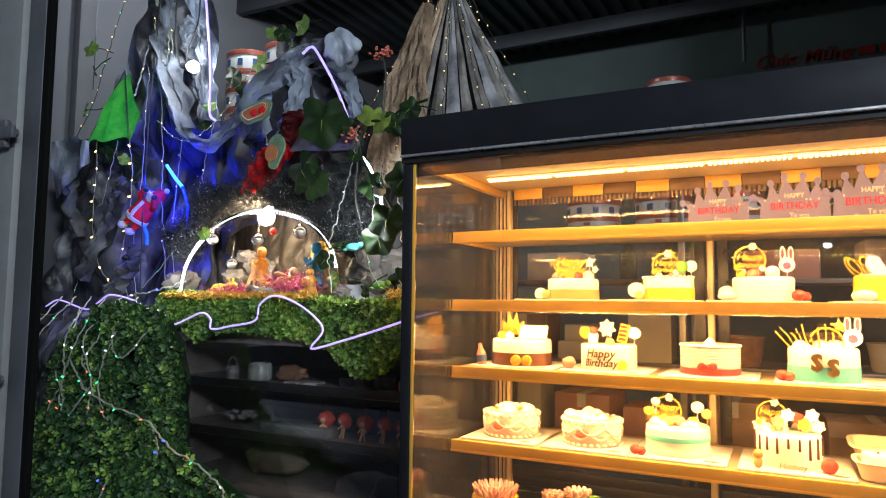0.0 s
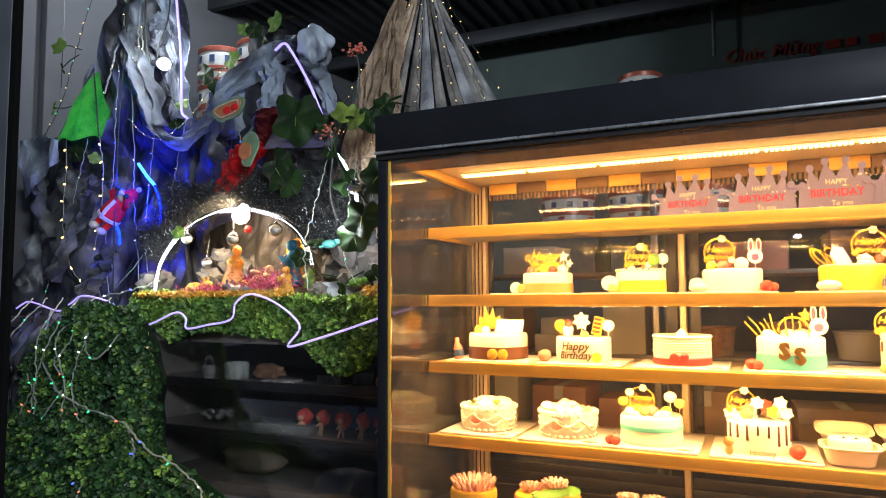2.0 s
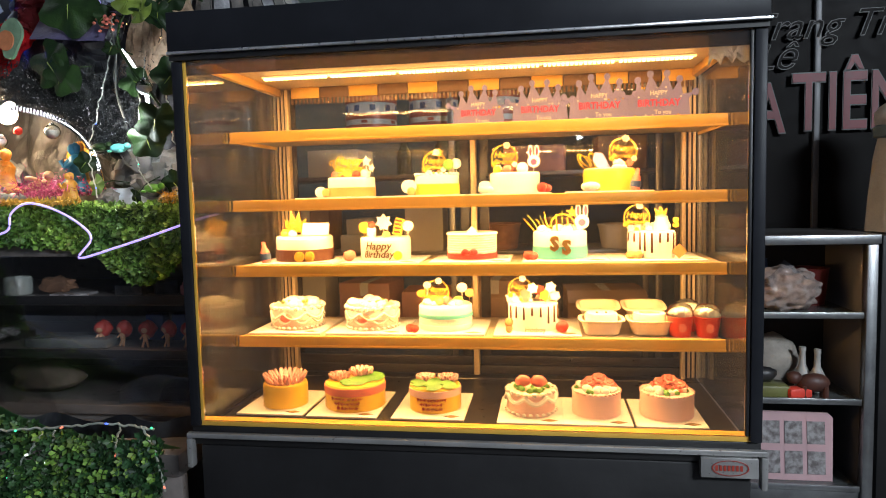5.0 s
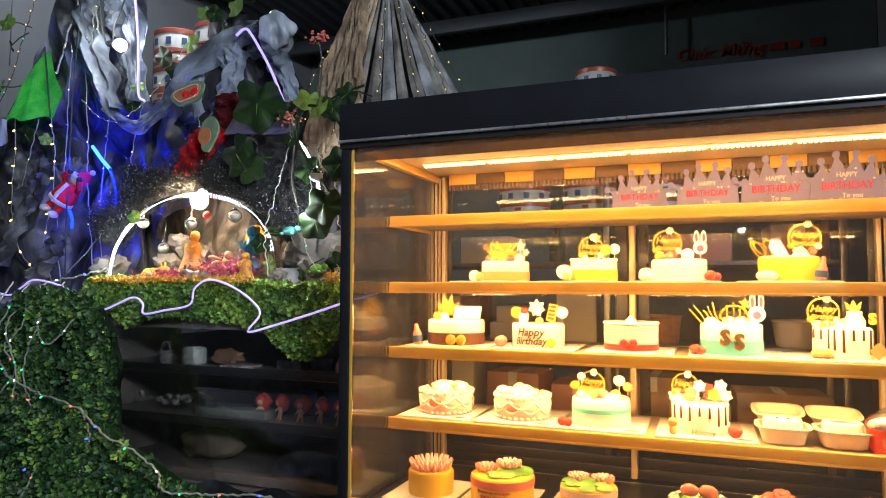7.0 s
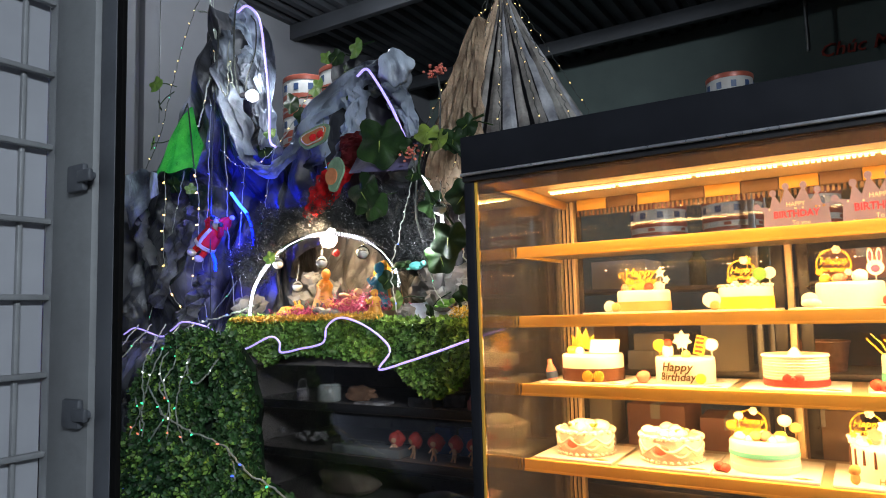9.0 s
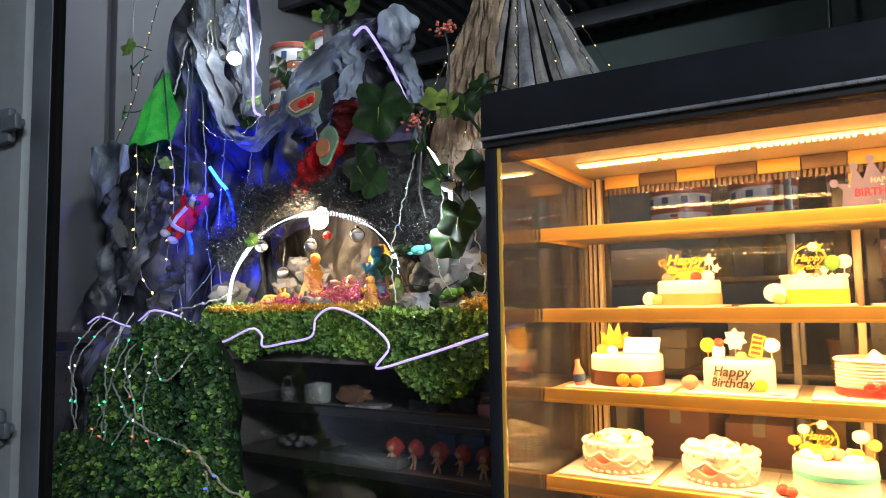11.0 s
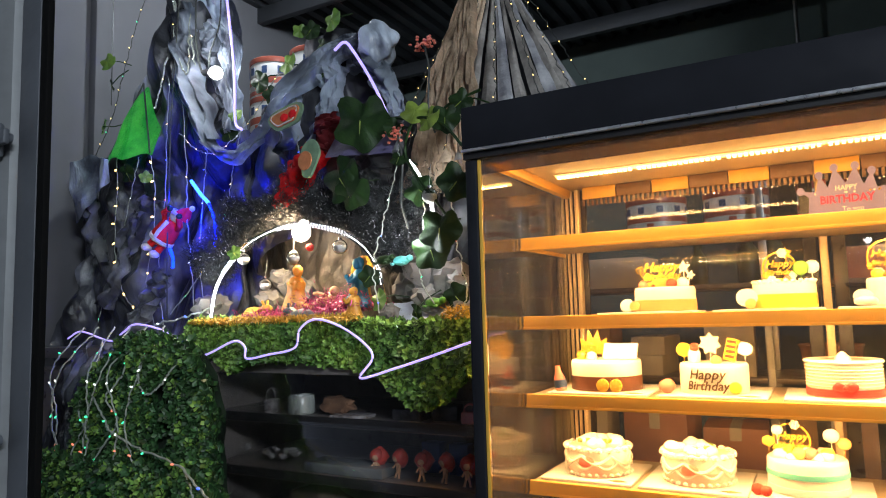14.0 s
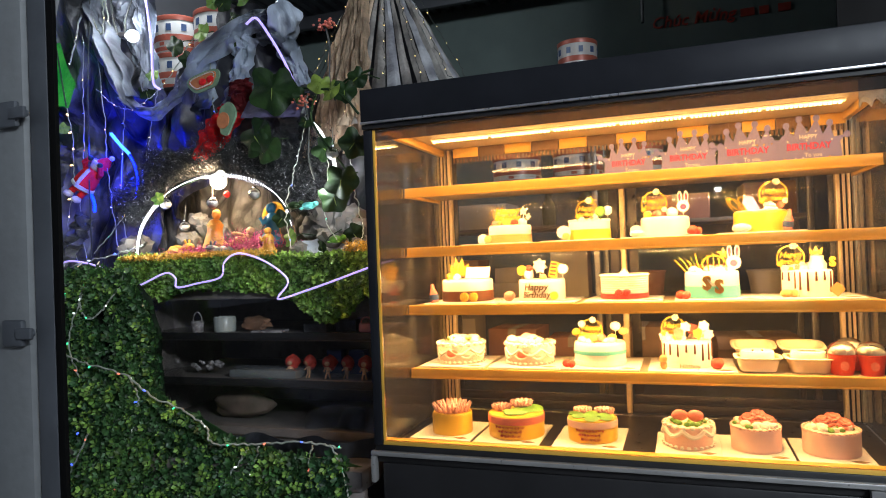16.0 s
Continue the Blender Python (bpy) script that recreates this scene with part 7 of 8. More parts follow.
part("knot", blob(0.03, APEX, (1, 1, 1.5), 0.4, 5), BROWN_PAPER, tent)
part("cord", tube([APEX, APEX + Vector((0, 0, 0.74))], 0.003), WIRE_DARK, tent)
for k in range(9):
    a = math.radians(183 + k * 21)
    pts = [APEX + Vector(((0.05 + 0.40 * t) * math.cos(a), (0.05 + 0.40 * t) * 0.78 * math.sin(a) - 0.012, -0.72 * t)) for t in (0, 0.25, 0.5, 0.75, 0.98)]
    fairy(pts, "w", 0.075, 60 + k, WIRE_DARK, 0.0015, 0.008, "string of warm fairy lights down the cloth tent", 0.75)

# brown paper hanging below the tent
for k in range(6):
    q = k / 5
    pts = [(-1.225 + 0.02 * q, 2.26, 2.40), (-1.255 + 0.075 * q, 2.18, 2.22), (-1.29 + 0.125 * q, 2.12 + 0.01 * (k % 2), 2.03), (-1.325 + 0.17 * q, 2.11 + 0.015 * (k % 2), 1.87), (-1.345 + 0.21 * q, 2.12, 1.70 + 0.02 * (k % 3))]
    solid("paper_drape", sash(pts, lambda t: 0.016 + 0.040 * t, 2, 41 + k, 0.014), BROWN_PAPER, "crumpled beige brown paper strip hanging beside the cabinet", "paper strip", group="brown paper strips")

# ---- tins ----
def tin(x, y, z, r, h, label):
    t = thing("biscuit_tin", label, "tin", pose(x, y, z), "banded tins")
    part("tin_body", lathe([(0, 0), (r, 0), (r * 1.01, 0.003), (r * 1.01, h - 0.01), (r, h - 0.008), (0, h - 0.008)], 36), TIN_WHITE, t)
    for z0, z1 in ((0.008, h * 0.16), (h * 0.34, h * 0.52)):
        part("red_band", band(r * 1.008, z0, z1), TIN_RED, t, "brick red painted band")
    lid = part("lid", lathe([(0, h - 0.007), (r * 1.03, h - 0.012), (r * 1.04, h - 0.006), (r * 1.04, h + 0.012), (r * 1.0, h + 0.016), (0, h + 0.016)], 36), TIN_RED, t, "red lid")
    for k in range(10):
        a = 2 * math.pi * k / 10
        part("window_print", box(-r * 0.11, r * 0.11, -0.002, 0.001, h * 0.62, h * 0.82), TIN_BLUE, t, m=pose(r * 1.014 * math.cos(a), r * 1.014 * math.sin(a), 0, 0, 0, math.degrees(a) + 90))
        part("brick_print", box(-r * 0.12, r * 0.12, -0.0015, 0.001, h * 0.20, h * 0.30), TIN_RED if k % 2 else TIN_WHITE, t, m=pose(r * 1.013 * math.cos(a + 0.3), r * 1.013 * math.sin(a + 0.3), 0, 0, 0, math.degrees(a + 0.3) + 90))


structure("wall_shelf", box(-3.25, -2.12, 2.70, 3.02, 2.205, 2.23, 0.003), DULL, "dark wall shelf carrying biscuit tins", "shelf")
structure("wall_shelf_rear", box(-1.1, -0.3, 4.0, 5.12, 2.39, 2.415, 0.003), DULL, "dark wall shelf on the back wall", "shelf")
for x in (-2.595, -2.335):
    tin(x, 2.86, 2.2305, 0.120, 0.180, "white and brick red banded biscuit tin, stacked")
    tin(x, 2.86, 2.4270, 0.120, 0.180, "white and brick red banded biscuit tin, stacked")
tin(-0.665, 4.2, 2.4155, 0.120, 0.185, "white tin with brick red bands on the far shelf")

# ---- trinkets on the rack ----
for k, x in enumerate((-1.425, -1.355, -1.275, -1.205, -1.135)):
    bm = blob(0.026, (0, 0, 0.074), (1, 0.9, 1.0), 0.1, 4)
    blob(0.030, (0.008 * (-1) ** k, 0.012, 0.066), (1.1, 0.8, 1.2), 0.3, 4, bm)
    dl = thing("doll_figurine", "small figurine with long red hair in a clear pack", "figurine", pose(x, 2.01 + 0.01 * (k % 2), 0.9005, 0, 0, 20 * (-1) ** k) @ Matrix.Scale(0.78, 4), "red figurines")
    part("hair", bm, DOLL_HAIR, dl)
    bm = blob(0.016, (0, -0.014, 0.070), (0.9, 0.7, 0.9), 0.05, 3)
    tube([(0, -0.004, 0.055), (0, -0.004, 0.022)], 0.009, 8, bm)
    for s in (-1, 1):
        tube([(s * 0.005, -0.004, 0.024), (s * 0.011, -0.012, 0.0)], 0.0045, 6, bm)
        tube([(s * 0.008, -0.006, 0.048), (s * 0.017, -0.016, 0.034)], 0.0035, 6, bm)
    part("doll_body", bm, SKIN, dl)
for k, x in enumerate((-1.30, -1.21, -1.12)):
    solid("blue_box", box(-0.03, 0.03, -0.02, 0.02, 0, 0.085, 0.003), mat("dark_blue_card", (0.03, 0.06, 0.20), 0.4, 0, 0.2, 20, 0.05) if k == 0 else bpy.data.materials["dark_blue_card"], "dark blue card box behind the figurines", "box", pose(x, 2.12, 0.9005), "blue boxes")
bag = thing("toy_handbag", "pink toy handbag with a handle on the rack", "toy", pose(-1.115, 2.0, 1.0625))
part("bag_body", box(-0.026, 0.026, -0.012, 0.012, 0, 0.032, 0.006), mat("pink_vinyl", (0.62, 0.25, 0.25), 0.35, 0, 0.08, 14, 0.03), bag)
part("handle", tube([(0.020 * math.cos(t), 0, 0.032 + 0.020 * math.sin(t)) for t in (math.pi * k / 10 for k in range(11))], 0.003, 6), bpy.data.materials["pink_vinyl"], bag)
bag = thing("toy_handbag", "grey toy basket with a hooped handle on the rack", "toy", pose(-1.815, 2.0, 1.0625))
part("bag_body", lathe([(0, 0), (0.020, 0), (0.024, 0.040), (0.021, 0.040), (0.018, 0.006), (0, 0.006)], 18), GREY_PRINT, bag)
part("handle", tube([(0.020 * math.cos(t), 0, 0.040 + 0.034 * math.sin(t)) for t in (math.pi * k / 10 for k in range(11))], 0.0025, 6), GREY_PRINT, bag)
solid("white_mug", lathe([(0, 0), (0.036, 0), (0.040, 0.005), (0.040, 0.050), (0.036, 0.056), (0.034, 0.052), (0.035, 0.008), (0, 0.008)], 24), mat("pale_green_ceramic", (0.42, 0.45, 0.42), 0.3, 0, 0.05, 10, 0.02), "pale green ceramic mug on the rack", "mug", pose(-1.70, 2.01, 1.0625))
solid("brown_toy", blob(0.035, (0, 0, 0.026), (1.7, 0.8, 0.8), 0.4, 4, sub=3), mat("brown_plush", (0.22, 0.11, 0.06), 0.85, 0, 0.2, 20, 0.3), "brown plush toy lying on the rack", "toy", pose(-1.57, 2.02, 1.0625))
solid("folded_paper", box(-0.06, 0.06, -0.03, 0.03, 0, 0.008, 0.001), GREY_PRINT, "folded grey printed leaflet on the rack", "leaflet", pose(-1.50, 2.0, 1.0625, 0, 0, 8))
solid("small_card_box", box(-0.045, 0.045, -0.03, 0.03, 0, 0.03, 0.002), mat("dark_printed_card", (0.08, 0.08, 0.085), 0.35, 0, 0.3, 40, 0.05), "dark printed card box on the rack", "box", pose(-1.31, 2.02, 1.0625))
solid("small_card_box", box(-0.035, 0.035, -0.03, 0.03, 0, 0.04, 0.002), bpy.data.materials["dark_printed_card"], "dark printed card box on the rack", "box", pose(-1.21, 2.05, 1.0625, 0, 0, 12))
rr = random.Random(99)
bm = bmesh.new()
for k in range(26):
    blob(rr.uniform(0.006, 0.016), (rr.gauss(0, 0.05), rr.gauss(0, 0.02), 0.02 + abs(rr.gauss(0, 0.022))), (1, 0.8, 0.9), 0.3, 5, bm, 1)
solid("trinkets", bm, GREY_PRINT, "heap of small grey trinkets on the rack", "trinkets", pose(-1.80, 2.03, 0.9015), kind="stuff")
for x, w, rz in ((-1.25, 0.11, 8), (-1.14, 0.10, -10)):
    solid("plastic_bag", sheet(-w, w, lambda q: 0.075 - 2.5 * q * q, lambda q: 0.0, lambda q, z: 0.5 * z, 0.03, 36, 20, 81 + int(w * 100)), FILM, "clear crinkled plastic bag lying on the rack", "bag", pose(x, 2.0, 0.7305, 0, 0, rz))
solid("clear_tray", box(-0.14, 0.14, -0.05, 0.05, 0, 0.03, 0.006), mat("grey_translucent_tray", (0.16, 0.17, 0.17), 0.2, 0, 0.1, 10, 0.02), "grey plastic tray on the rack", "tray", pose(-1.52, 2.02, 0.9005))
solid("brown_sack", blob(0.09, (0, 0, 0.05), (1.4, 0.6, 0.6), 0.25, 3, sub=3), mat("brown_sack_cloth", (0.16, 0.11, 0.08), 0.8, 0, 0.2, 14, 0.2), "brown sack lying on the lowest rack shelf", "sack", pose(-1.68, 2.08, 0.7305))

# ---- goods to the other side of the cabinet ----
case = thing("glass_showcase", "aluminium framed glass showcase with shelves of goods", "showcase")
SX0, SX1, SY0, SY1 = 0.44, 0.86, 2.20, 2.55
part("top_frame", box(SX0, SX1 + 0.02, SY0 - 0.01, SY1, 1.176, 1.204, 0.004), ALU, case)
for z in (0.966, 0.712, 0.452):
    sh = part("case_shelf", box(SX0, SX1 - 0.019, SY0 + 0.004, SY1 - 0.02, z, z + 0.006), mat("shelf_glass_grey", (0.10, 0.11, 0.11), 0.15, 0, 0.1, 6, 0.01) if z > 0.9 else bpy.data.materials["shelf_glass_grey"], case)
    part("shelf_edge", box(SX0, SX1 - 0.019, SY0 - 0.006, SY0 + 0.0035, z - 0.004, z + 0.014, 0.002), ALU, sh)
part("case_post", box(SX1 - 0.018, SX1 + 0.012, SY0 - 0.012, SY0 + 0.02, 0, 1.175, 0.003), ALU, case, "aluminium post")
part("case_back", box(SX0, SX1, SY1 - 0.018, SY1 - 0.004, 0, 1.175), DULL, case)
part("case_side", box(SX1, SX1 + 0.008, SY0 + 0.021, SY1 - 0.02, 0.02, 1.17), GREY_WALL, case)
part("case_foot", box(SX0, SX1 - 0.019, SY0, SY1 - 0.02, 0.40, 0.448, 0.003), ALU, case)
solid("snack_bag", blob(0.085, (0, 0, 0.062), (1.2, 0.75, 0.8), 0.24, 8, sub=5), mat("puffed_snack", (0.40, 0.33, 0.30), 0.3, 0, 0.3, 45, 0.8, colour2=(0.26, 0.20, 0.18), clear=0.6), "bulging clear bag of pale puffed snacks", "bag", pose(0.655, 2.30, 0.9725))
solid("bag_neck", sheet(-0.10, 0.10, lambda q: 0.155 - 1.5 * abs(q) * 0.6, lambda q: 0.075, lambda q, z: 0.02 * math.sin(30 * q), 0.05, 36, 20, 91), FILM, "crinkled clear neck of a snack bag", "bag", pose(0.655, 2.29, 0.9725))
solid("red_pail", lathe([(0, 0), (0.045, 0), (0.055, 0.11), (0.058, 0.115), (0.052, 0.115), (0.042, 0.006), (0, 0.006)], 24), mat("dull_red_plastic", (0.25, 0.035, 0.03), 0.4, 0, 0.12, 10, 0.04), "dull red plastic pail", "pail", pose(0.765, 2.40, 0.9725))
solid("blue_folder", box(-0.06, 0.06, -0.004, 0.004, 0, 0.14, 0.001), TIN_BLUE, "dark blue card folder standing on edge", "folder", pose(0.60, 2.45, 0.9725, -8))
solid("white_sack", blob(0.075, (0, 0, 0.075), (1.15, 0.6, 1.1), 0.25, 3, sub=3), mat("pale_sackcloth", (0.36, 0.33, 0.29), 0.75, 0, 0.15, 12, 0.3), "pale tied sack on the shelf", "sack", pose(0.655, 2.40, 0.7185))
for x, y in ((0.725, 2.33), (0.757, 2.30)):
    solid("white_bottle", lathe([(0, 0), (0.020, 0), (0.022, 0.01), (0.022, 0.05), (0.010, 0.075), (0.008, 0.115), (0.010, 0.118), (0.010, 0.13), (0, 0.131)], 18), mat("pale_plastic", (0.48, 0.48, 0.46), 0.35, 0, 0.1, 12, 0.03) if x < 0.73 else bpy.data.materials["pale_plastic"], "pale plastic bottle with a long neck", "bottle", pose(x, y, 0.7185), "pale bottles")
tbull = blob(0.032, (0, 0, 0.042), (1.5, 0.8, 0.9), 0.15, 3)
blob(0.02, (-0.055, 0, 0.058), (1.1, 0.9, 1), 0.15, 3, tbull)
for dx in (-0.03, 0.03):
    for dy in (-0.014, 0.014):
        tube([(dx, dy, 0.035), (dx, dy, 0.0)], 0.008, 8, tbull)
solid("toy_bull", tbull, mat("dark_brown_toy", (0.09, 0.035, 0.025), 0.5, 0, 0.2, 14, 0.1), "dark brown toy bull on the shelf", "toy", pose(0.725, 2.24, 0.7185))
solid("green_tray", box(-0.07, 0.07, -0.04, 0.04, 0, 0.035, 0.006), mat("olive_plastic", (0.17, 0.18, 0.06), 0.4, 0, 0.1, 12, 0.03), "olive plastic tray on the shelf", "tray", pose(0.585, 2.26, 0.7185))
solid("red_packet", box(-0.035, 0.035, -0.02, 0.02, 0, 0.03, 0.006), CUP_RED, "red packet on the shelf", "packet", pose(0.68, 2.235, 0.7185, 0, 0, 15))
solid("black_camera_bag", blob(0.03, (0, 0, 0.025), (1.6, 0.8, 0.8), 0.2, 3), DULL, "small black pouch on the tray", "pouch", pose(0.585, 2.26, 0.7545))
poster = thing("picture_board", "pink board printed with two rows of cake pictures", "board", pose(0.62, 2.245, 0.4585, -6))
part("board_back", plate([(-0.175, 0), (0.165, 0), (0.17, 0.19), (0.155, 0.205), (-0.175, 0.21)], 0.006), PINK_BOARD, poster)
for r in range(2):
    for k in range(5):
        part("cake_picture", box(-0.16 + k * 0.064, -0.11 + k * 0.064, -0.0055, -0.0035, 0.02 + r * 0.09, 0.088 + r * 0.09), GREY_PRINT, poster)
jar = thing("green_lid_jar", "clear jar with a green lid on the showcase", "jar", pose(0.575, 2.30, 1.2045))
part("jar_body", lathe([(0, 0), (0.020, 0), (0.022, 0.004), (0.022, 0.062), (0.018, 0.068), (0, 0.068)], 20), GREY_PRINT, jar)
part("lid", lathe([(0, 0.069), (0.021, 0.069), (0.021, 0.082), (0, 0.083)], 20), PAD, jar, "green lid")
cover = thing("covered_stool", "object draped in a grey cotton cover on the showcase", "cover", pose(1.00, 2.32, 1.2045))
part("cover_skirt", lathe([(0.10, 0.0), (0.095, 0.10), (0.085, 0.22), (0.075, 0.28)], 36, wave=lambda a, i: 1 + (0.06 - 0.015 * i) * math.sin(7 * a)), CLOTH_GREY, cover)
part("cover_top", blob(0.085, (0, 0, 0.33), (1.0, 0.9, 0.9), 0.15, 3, sub=3), CLOTH_GREY, cover)
part("cover_band", lathe([(0.078, 0.275), (0.088, 0.28), (0.088, 0.31), (0.078, 0.315)], 28), mat("blue_grey_cloth", (0.10, 0.16, 0.21), 0.85, 0, 0.1, 14, 0.2), cover, "blue grey band")
structure("side_table", box(0.885, 1.6, 2.2, 2.55, 0.0, 1.200, 0.004), DULL, "dark cupboard beside the showcase", "cupboard")
structure("window_1", box(0.45, 2.6, 2.62, 2.632, 0.0, 3.2), DARK_GLASS, "dark glass partition with painted letters", "window")
structure("window_mullion", box(0.842, 0.862, 2.600, 2.617, 0.0, 3.2, 0.003), mat("dark_mullion", (0.10, 0.10, 0.105), 0.45, 0.3, 0.1, 10, 0.03), "dark metal mullion of the glass partition", "mullion")
sign = thing("glass_lettering", "dark red block letters with pale edges on the dark glass", "lettering", pose(0, 2.596, 0))
for body_text, x, z, s in (("GIA", 0.620, 1.600, 0.205), ("TIÊN", 0.958, 1.615, 0.235)):
    lettering("letter_edge", body_text, s, LETTER_EDGE, sign, pose(x, 0.002, z) @ Matrix.Diagonal((0.75, 1, 1.15, 1)), 0.0005, 0, 0.0055)
    lettering("letter_face", body_text, s, LETTER_RED, sign, pose(x, -0.0005, z) @ Matrix.Diagonal((0.75, 1, 1.15, 1)), 0.0008, 0, 0.002)
for body_text, x, z, s in (("Trang Trí", 0.86, 1.875, 0.125), ("Lễ", 0.715, 1.775, 0.12)):
    lettering("script_edge", body_text, s, LETTER_EDGE, sign, pose(x, 0.002, z), 0.0005, 0.35, 0.0016)
    lettering("script_face", body_text, s, DARK_GLASS, sign, pose(x, -0.0005, z), 0.0008, 0.35, -0.0012)

# red greeting on the back wall, and the conduit
wallsign = thing("wall_lettering", "red greeting letters on the dark back wall", "lettering", pose(0, 5.105, 0))
lettering("greeting", "Chúc Mừng", 0.12, mat("red_wall_letter", (0.30, 0.035, 0.02), 0.5, 0, 0.1, 10, 0), wallsign, pose(0.04, 0, 2.955) , 0.004, 0.25, 0.001)
for k, w in enumerate((0.09, 0.06, 0.08)):
    part("letter_bar", box(0.36 + k * 0.12, 0.36 + k * 0.12 + w, -0.004, 0.004, 2.92, 2.975), bpy.data.materials["red_wall_letter"], wallsign)
solid("ceiling_conduit", tube([(-0.295, 4.95, 3.30), (-0.295, 4.95, 2.93)], 0.012, 10), ALU, "grey metal conduit hanging from the ceiling", "conduit")
# lamp housing over the doorway, outside
hl = thing("front_lamp", "white tube lamp on the shop front", "lamp", pose(2.66, -1.36, 2.93, 0, 0, 50))
part("lamp_body", box(-0.65, 0.65, -0.04, 0.04, 0.0, 0.05, 0.01), WHITE, hl)
part("lamp_pole", tube([(0, 0.05, 0.02), (0, 0.06, -2.93)], 0.03, 12), POST_DARK, hl, "dark lamp pole")

# ---- goods behind the cabinet, dim through its rear doors ----
store = thing("storage_rack", "dark steel storage rack with goods, dim behind the cabinet", "rack")
for z in (0.42, 0.76, 1.095, 1.435, 1.645):
    part("rack_board", box(-1.35, 0.42, 3.05, 3.45, z - 0.018, z, 0.002), RACK_BLACK, store)
for x in (-1.35, -0.47, 0.395):
    for y in (3.05, 3.43):
        part("rack_upright", box(x, x + 0.025, y - 0.022, y - 0.0005 if y < 3.2 else y + 0.02, 0, 1.95, 0.002), ALU, store)
KRAFT_DULL = mat("brown_corrugated_card", (0.36, 0.22, 0.13), 0.7, 0, 0.12, 8, 0.1)
PINK_CARD = mat("dusty_pink_card", (0.50, 0.24, 0.19), 0.6, 0, 0.1, 8, 0.05)
PALE_CARD = mat("pale_grey_card", (0.55, 0.52, 0.48), 0.55, 0, 0.08, 8, 0.04)
RATTAN = mat("reddish_rattan", (0.42, 0.20, 0.11), 0.6, 0, 0.2, 50, 0.4)


def carton(x, z, w, d, h, material, label, rz=0.0, flaps=False):
    c = thing("carton", label, "carton", pose(x, 3.2, z + 0.0005, 0, 0, rz), "cartons on the rack")
    part("carton_body", box(-w / 2, w / 2, -d / 2, d / 2, 0, h, 0.003), material, c)
    part("tape", box(-0.02, 0.02, -d / 2 - 0.0008, d / 2 + 0.0008, h * 0.7, h + 0.0008), PALE_CARD, c, "strip of packing tape")
    if flaps:
        for sx in (-1, 1):
            part("flap", box(-0.004 + sx * w / 4 - w / 4, sx * w / 4 + w / 4, -0.09, 0, -0.002, 0.001), material, c, "", pose(0, -d / 2, h, 28))


def tub(x, z, r, h, material, label):
    c = thing("basket", label, "basket", pose(x, 3.17, z + 0.0005), "baskets on the rack")
    part("basket_wall", lathe([(0, 0), (r * 0.82, 0), (r * 0.86, 0.004), (r, h), (r * 0.96, h), (r * 0.8, 0.008), (0, 0.008)], 28), material, c)
    part("basket_rim", tube([(r * math.cos(a), r * math.sin(a), h) for a in (2 * math.pi * k / 28 for k in range(28))], 0.005, 6, closed=True), material, c)


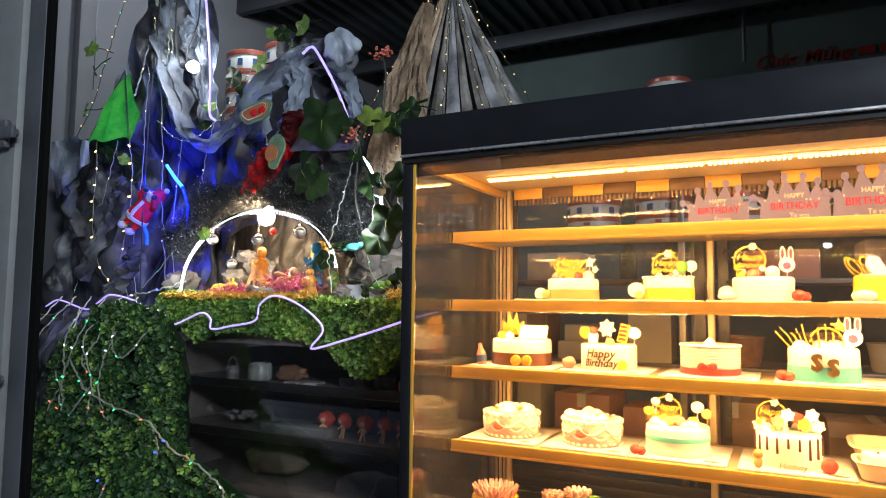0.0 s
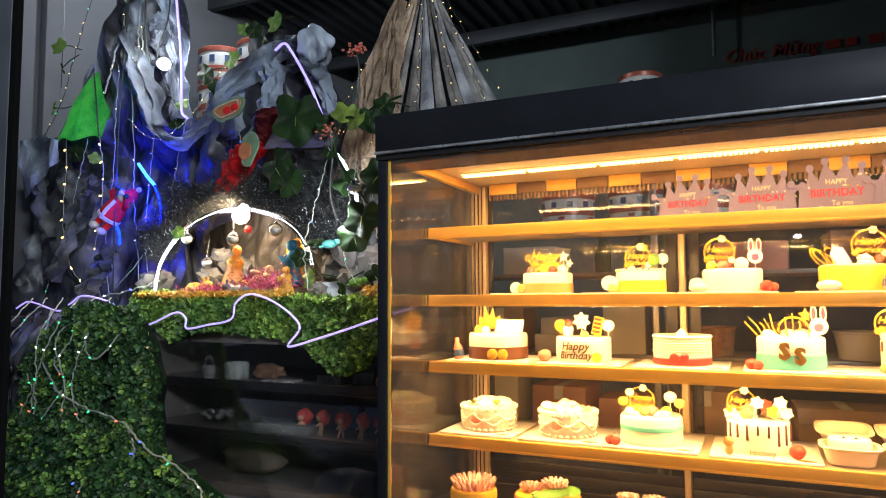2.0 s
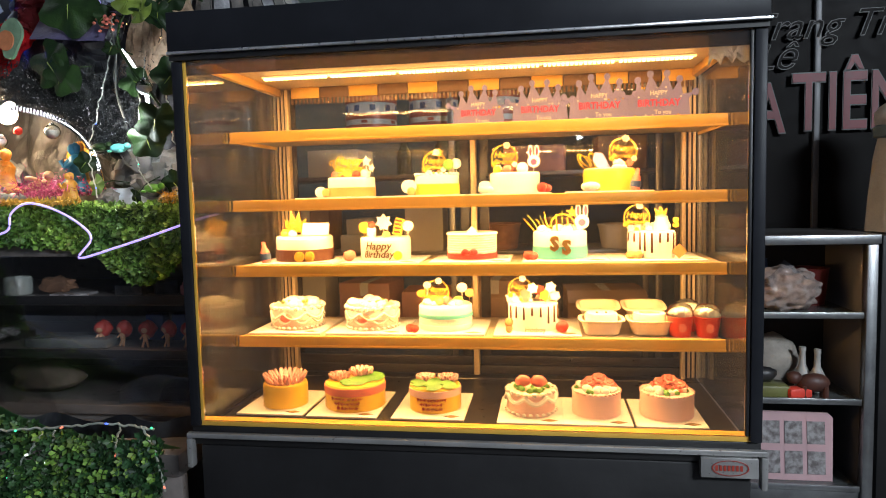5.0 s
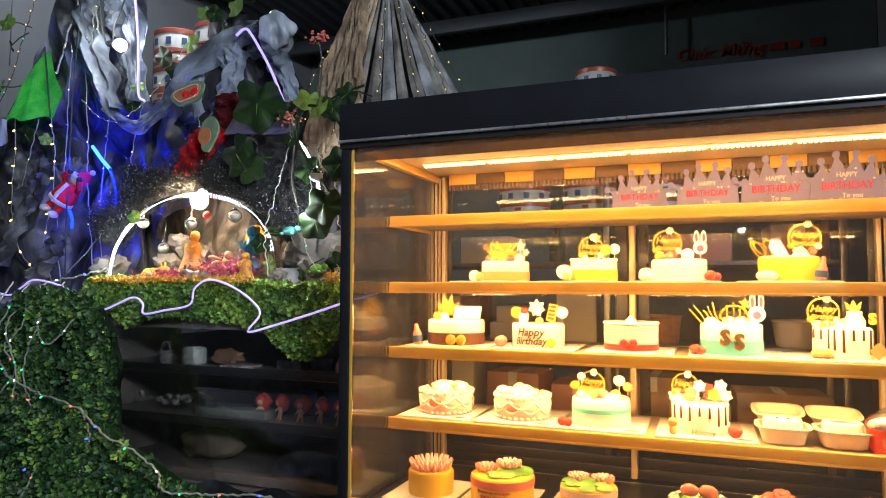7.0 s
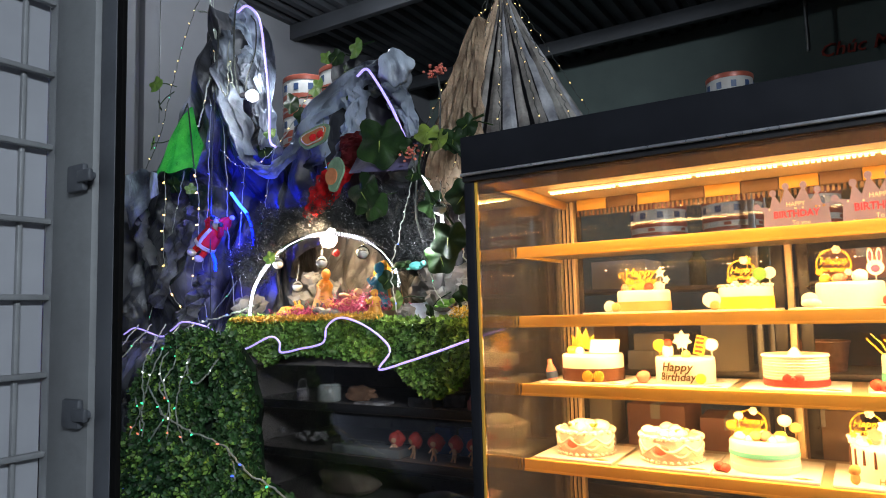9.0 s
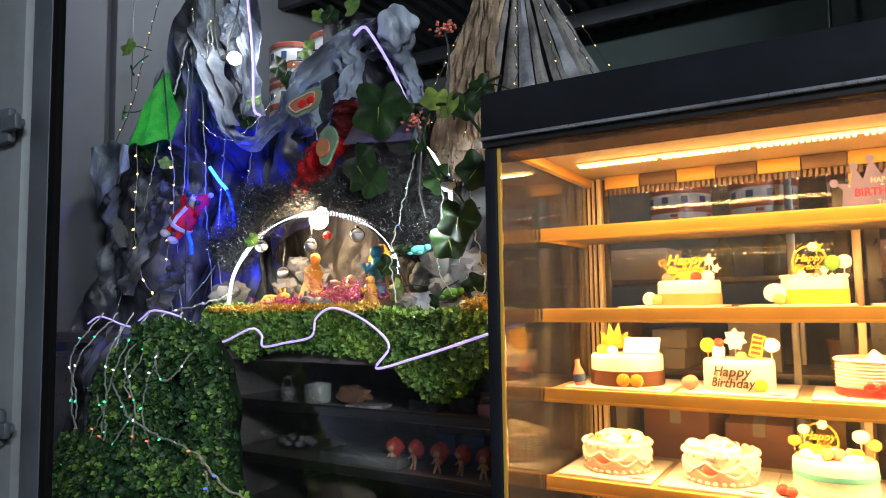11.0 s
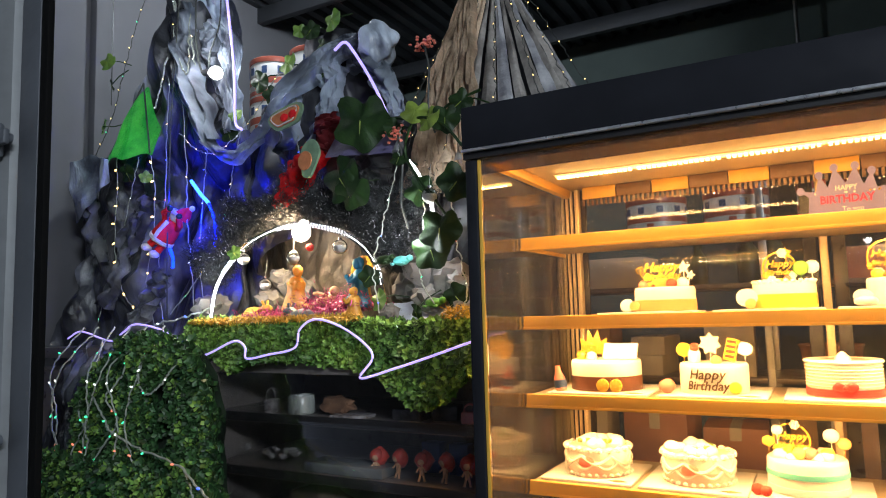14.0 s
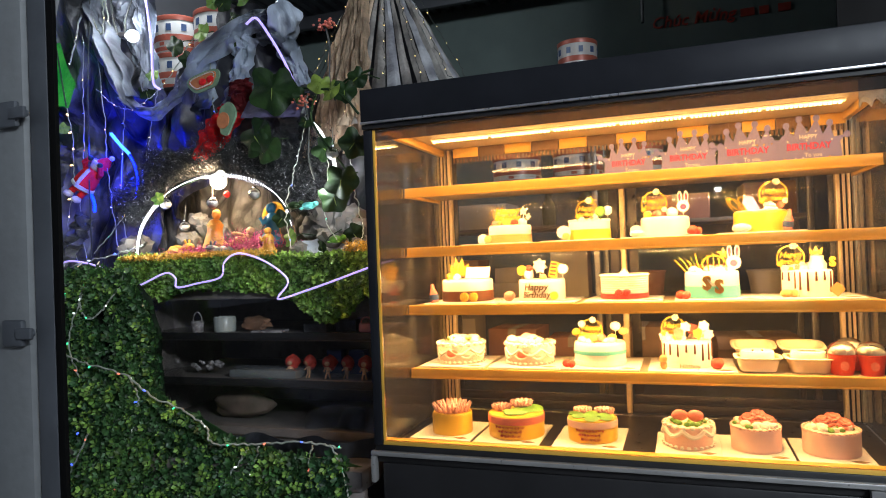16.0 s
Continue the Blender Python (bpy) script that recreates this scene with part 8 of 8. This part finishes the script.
for x, z, w, h, mtl, lab, fl in (
    (-0.90, 1.095, 0.15, 0.075, PALE_CARD, "pale card box in a stack", False), (-0.88, 1.1715, 0.13, 0.07, PALE_CARD, "pale card box in a stack", False),
    (-1.15, 1.095, 0.22, 0.19, KRAFT_DULL, "brown corrugated carton on the storage rack", False), (-0.60, 1.095, 0.17, 0.24, PALE_CARD, "tall pale grey card box on the storage rack", False),
    (0.19, 0.76, 0.33, 0.155, KRAFT_DULL, "brown carton with open flaps", True), (-0.87, 0.76, 0.24, 0.19, PINK_CARD, "dusty pink card box on the storage rack", False),
    (-0.60, 0.76, 0.22, 0.15, PINK_CARD, "dusty pink card box on the storage rack", False), (-0.28, 0.76, 0.26, 0.20, KRAFT_DULL, "brown corrugated carton on the storage rack", False),
    (-1.18, 0.76, 0.22, 0.24, PALE_CARD, "pale card box on the storage rack", False), (0.26, 1.435, 0.2, 0.14, KRAFT_DULL, "brown corrugated carton on the storage rack", False),
    (-1.0, 1.435, 0.24, 0.12, PALE_CARD, "pale card box on the storage rack", False), (-0.1, 1.435, 0.26, 0.11, PINK_CARD, "dusty pink card box on the storage rack", False),
):
    carton(x, z, w, 0.24, h, mtl, lab, 4 * math.sin(9 * x), fl)
tub(-0.27, 1.095, 0.10, 0.11, RATTAN, "reddish woven basket on the storage rack")
tub(0.02, 1.095, 0.09, 0.13, RATTAN, "reddish woven basket on the storage rack")
tub(0.27, 1.095, 0.10, 0.10, PALE_CARD, "pale plastic tub on the storage rack")
for x in (-0.55, -0.85, -0.25):
    tin(x, 3.2, 1.6455, 0.115 if x < -0.3 else 0.09, 0.13, "white tin with brick red bands on the storage rack")
for x, r, h in ((-0.52, 0.04, 0.20), (-0.70, 0.035, 0.17), (-0.43, 0.035, 0.22)):
    solid("glass_bottle", lathe([(0, 0), (r, 0), (r, h * 0.62), (r * 0.42, h * 0.8), (r * 0.4, h), (0, h)], 18), mat("olive_bottle_glass", (0.08, 0.09, 0.05), 0.12, 0, 0.1, 10, 0.01) if x == -0.52 else bpy.data.materials["olive_bottle_glass"], "dark olive bottle on the storage rack", "bottle", pose(x, 3.2, 1.4355), "bottles on the rack")

# street behind the camera, with the far lamp that the panes mirror
structure("road", box(-14.0, 14.0, -30.0, -4.0, -0.1, -0.02), mat("asphalt", (0.05, 0.05, 0.052), 0.8, 0, 0.15, 3, 0.2), "dark asphalt street before the shop", "road")
sl = thing("street_lamp", "street lamp with a white lit head across the street", "street lamp", pose(1.05, -20.0, -0.02))
part("pole", tube([(0, 0, 0), (0, 0, 3.0), (0, 0.15, 3.25)], lambda t: 0.07 - 0.03 * t, 12), POST_DARK, sl)
part("lamp_head", lathe([(0, 0.16), (0.09, 0.14), (0.16, 0.04), (0.17, 0.0), (0.15, 0.0), (0.13, 0.03), (0, 0.10)], 20, m=pose(0, 0.25, 3.2)), POST_DARK, sl)
part("lamp_glass", blob(0.12, (0, 0.25, 3.16), (1, 1, 0.8)), mat("lit_street_lamp_glass", (1, 1, 1), 0.4, 0, 0, 8, 0, glow=(0.85, 0.93, 1.0), watts=60), sl, "white lit glass")
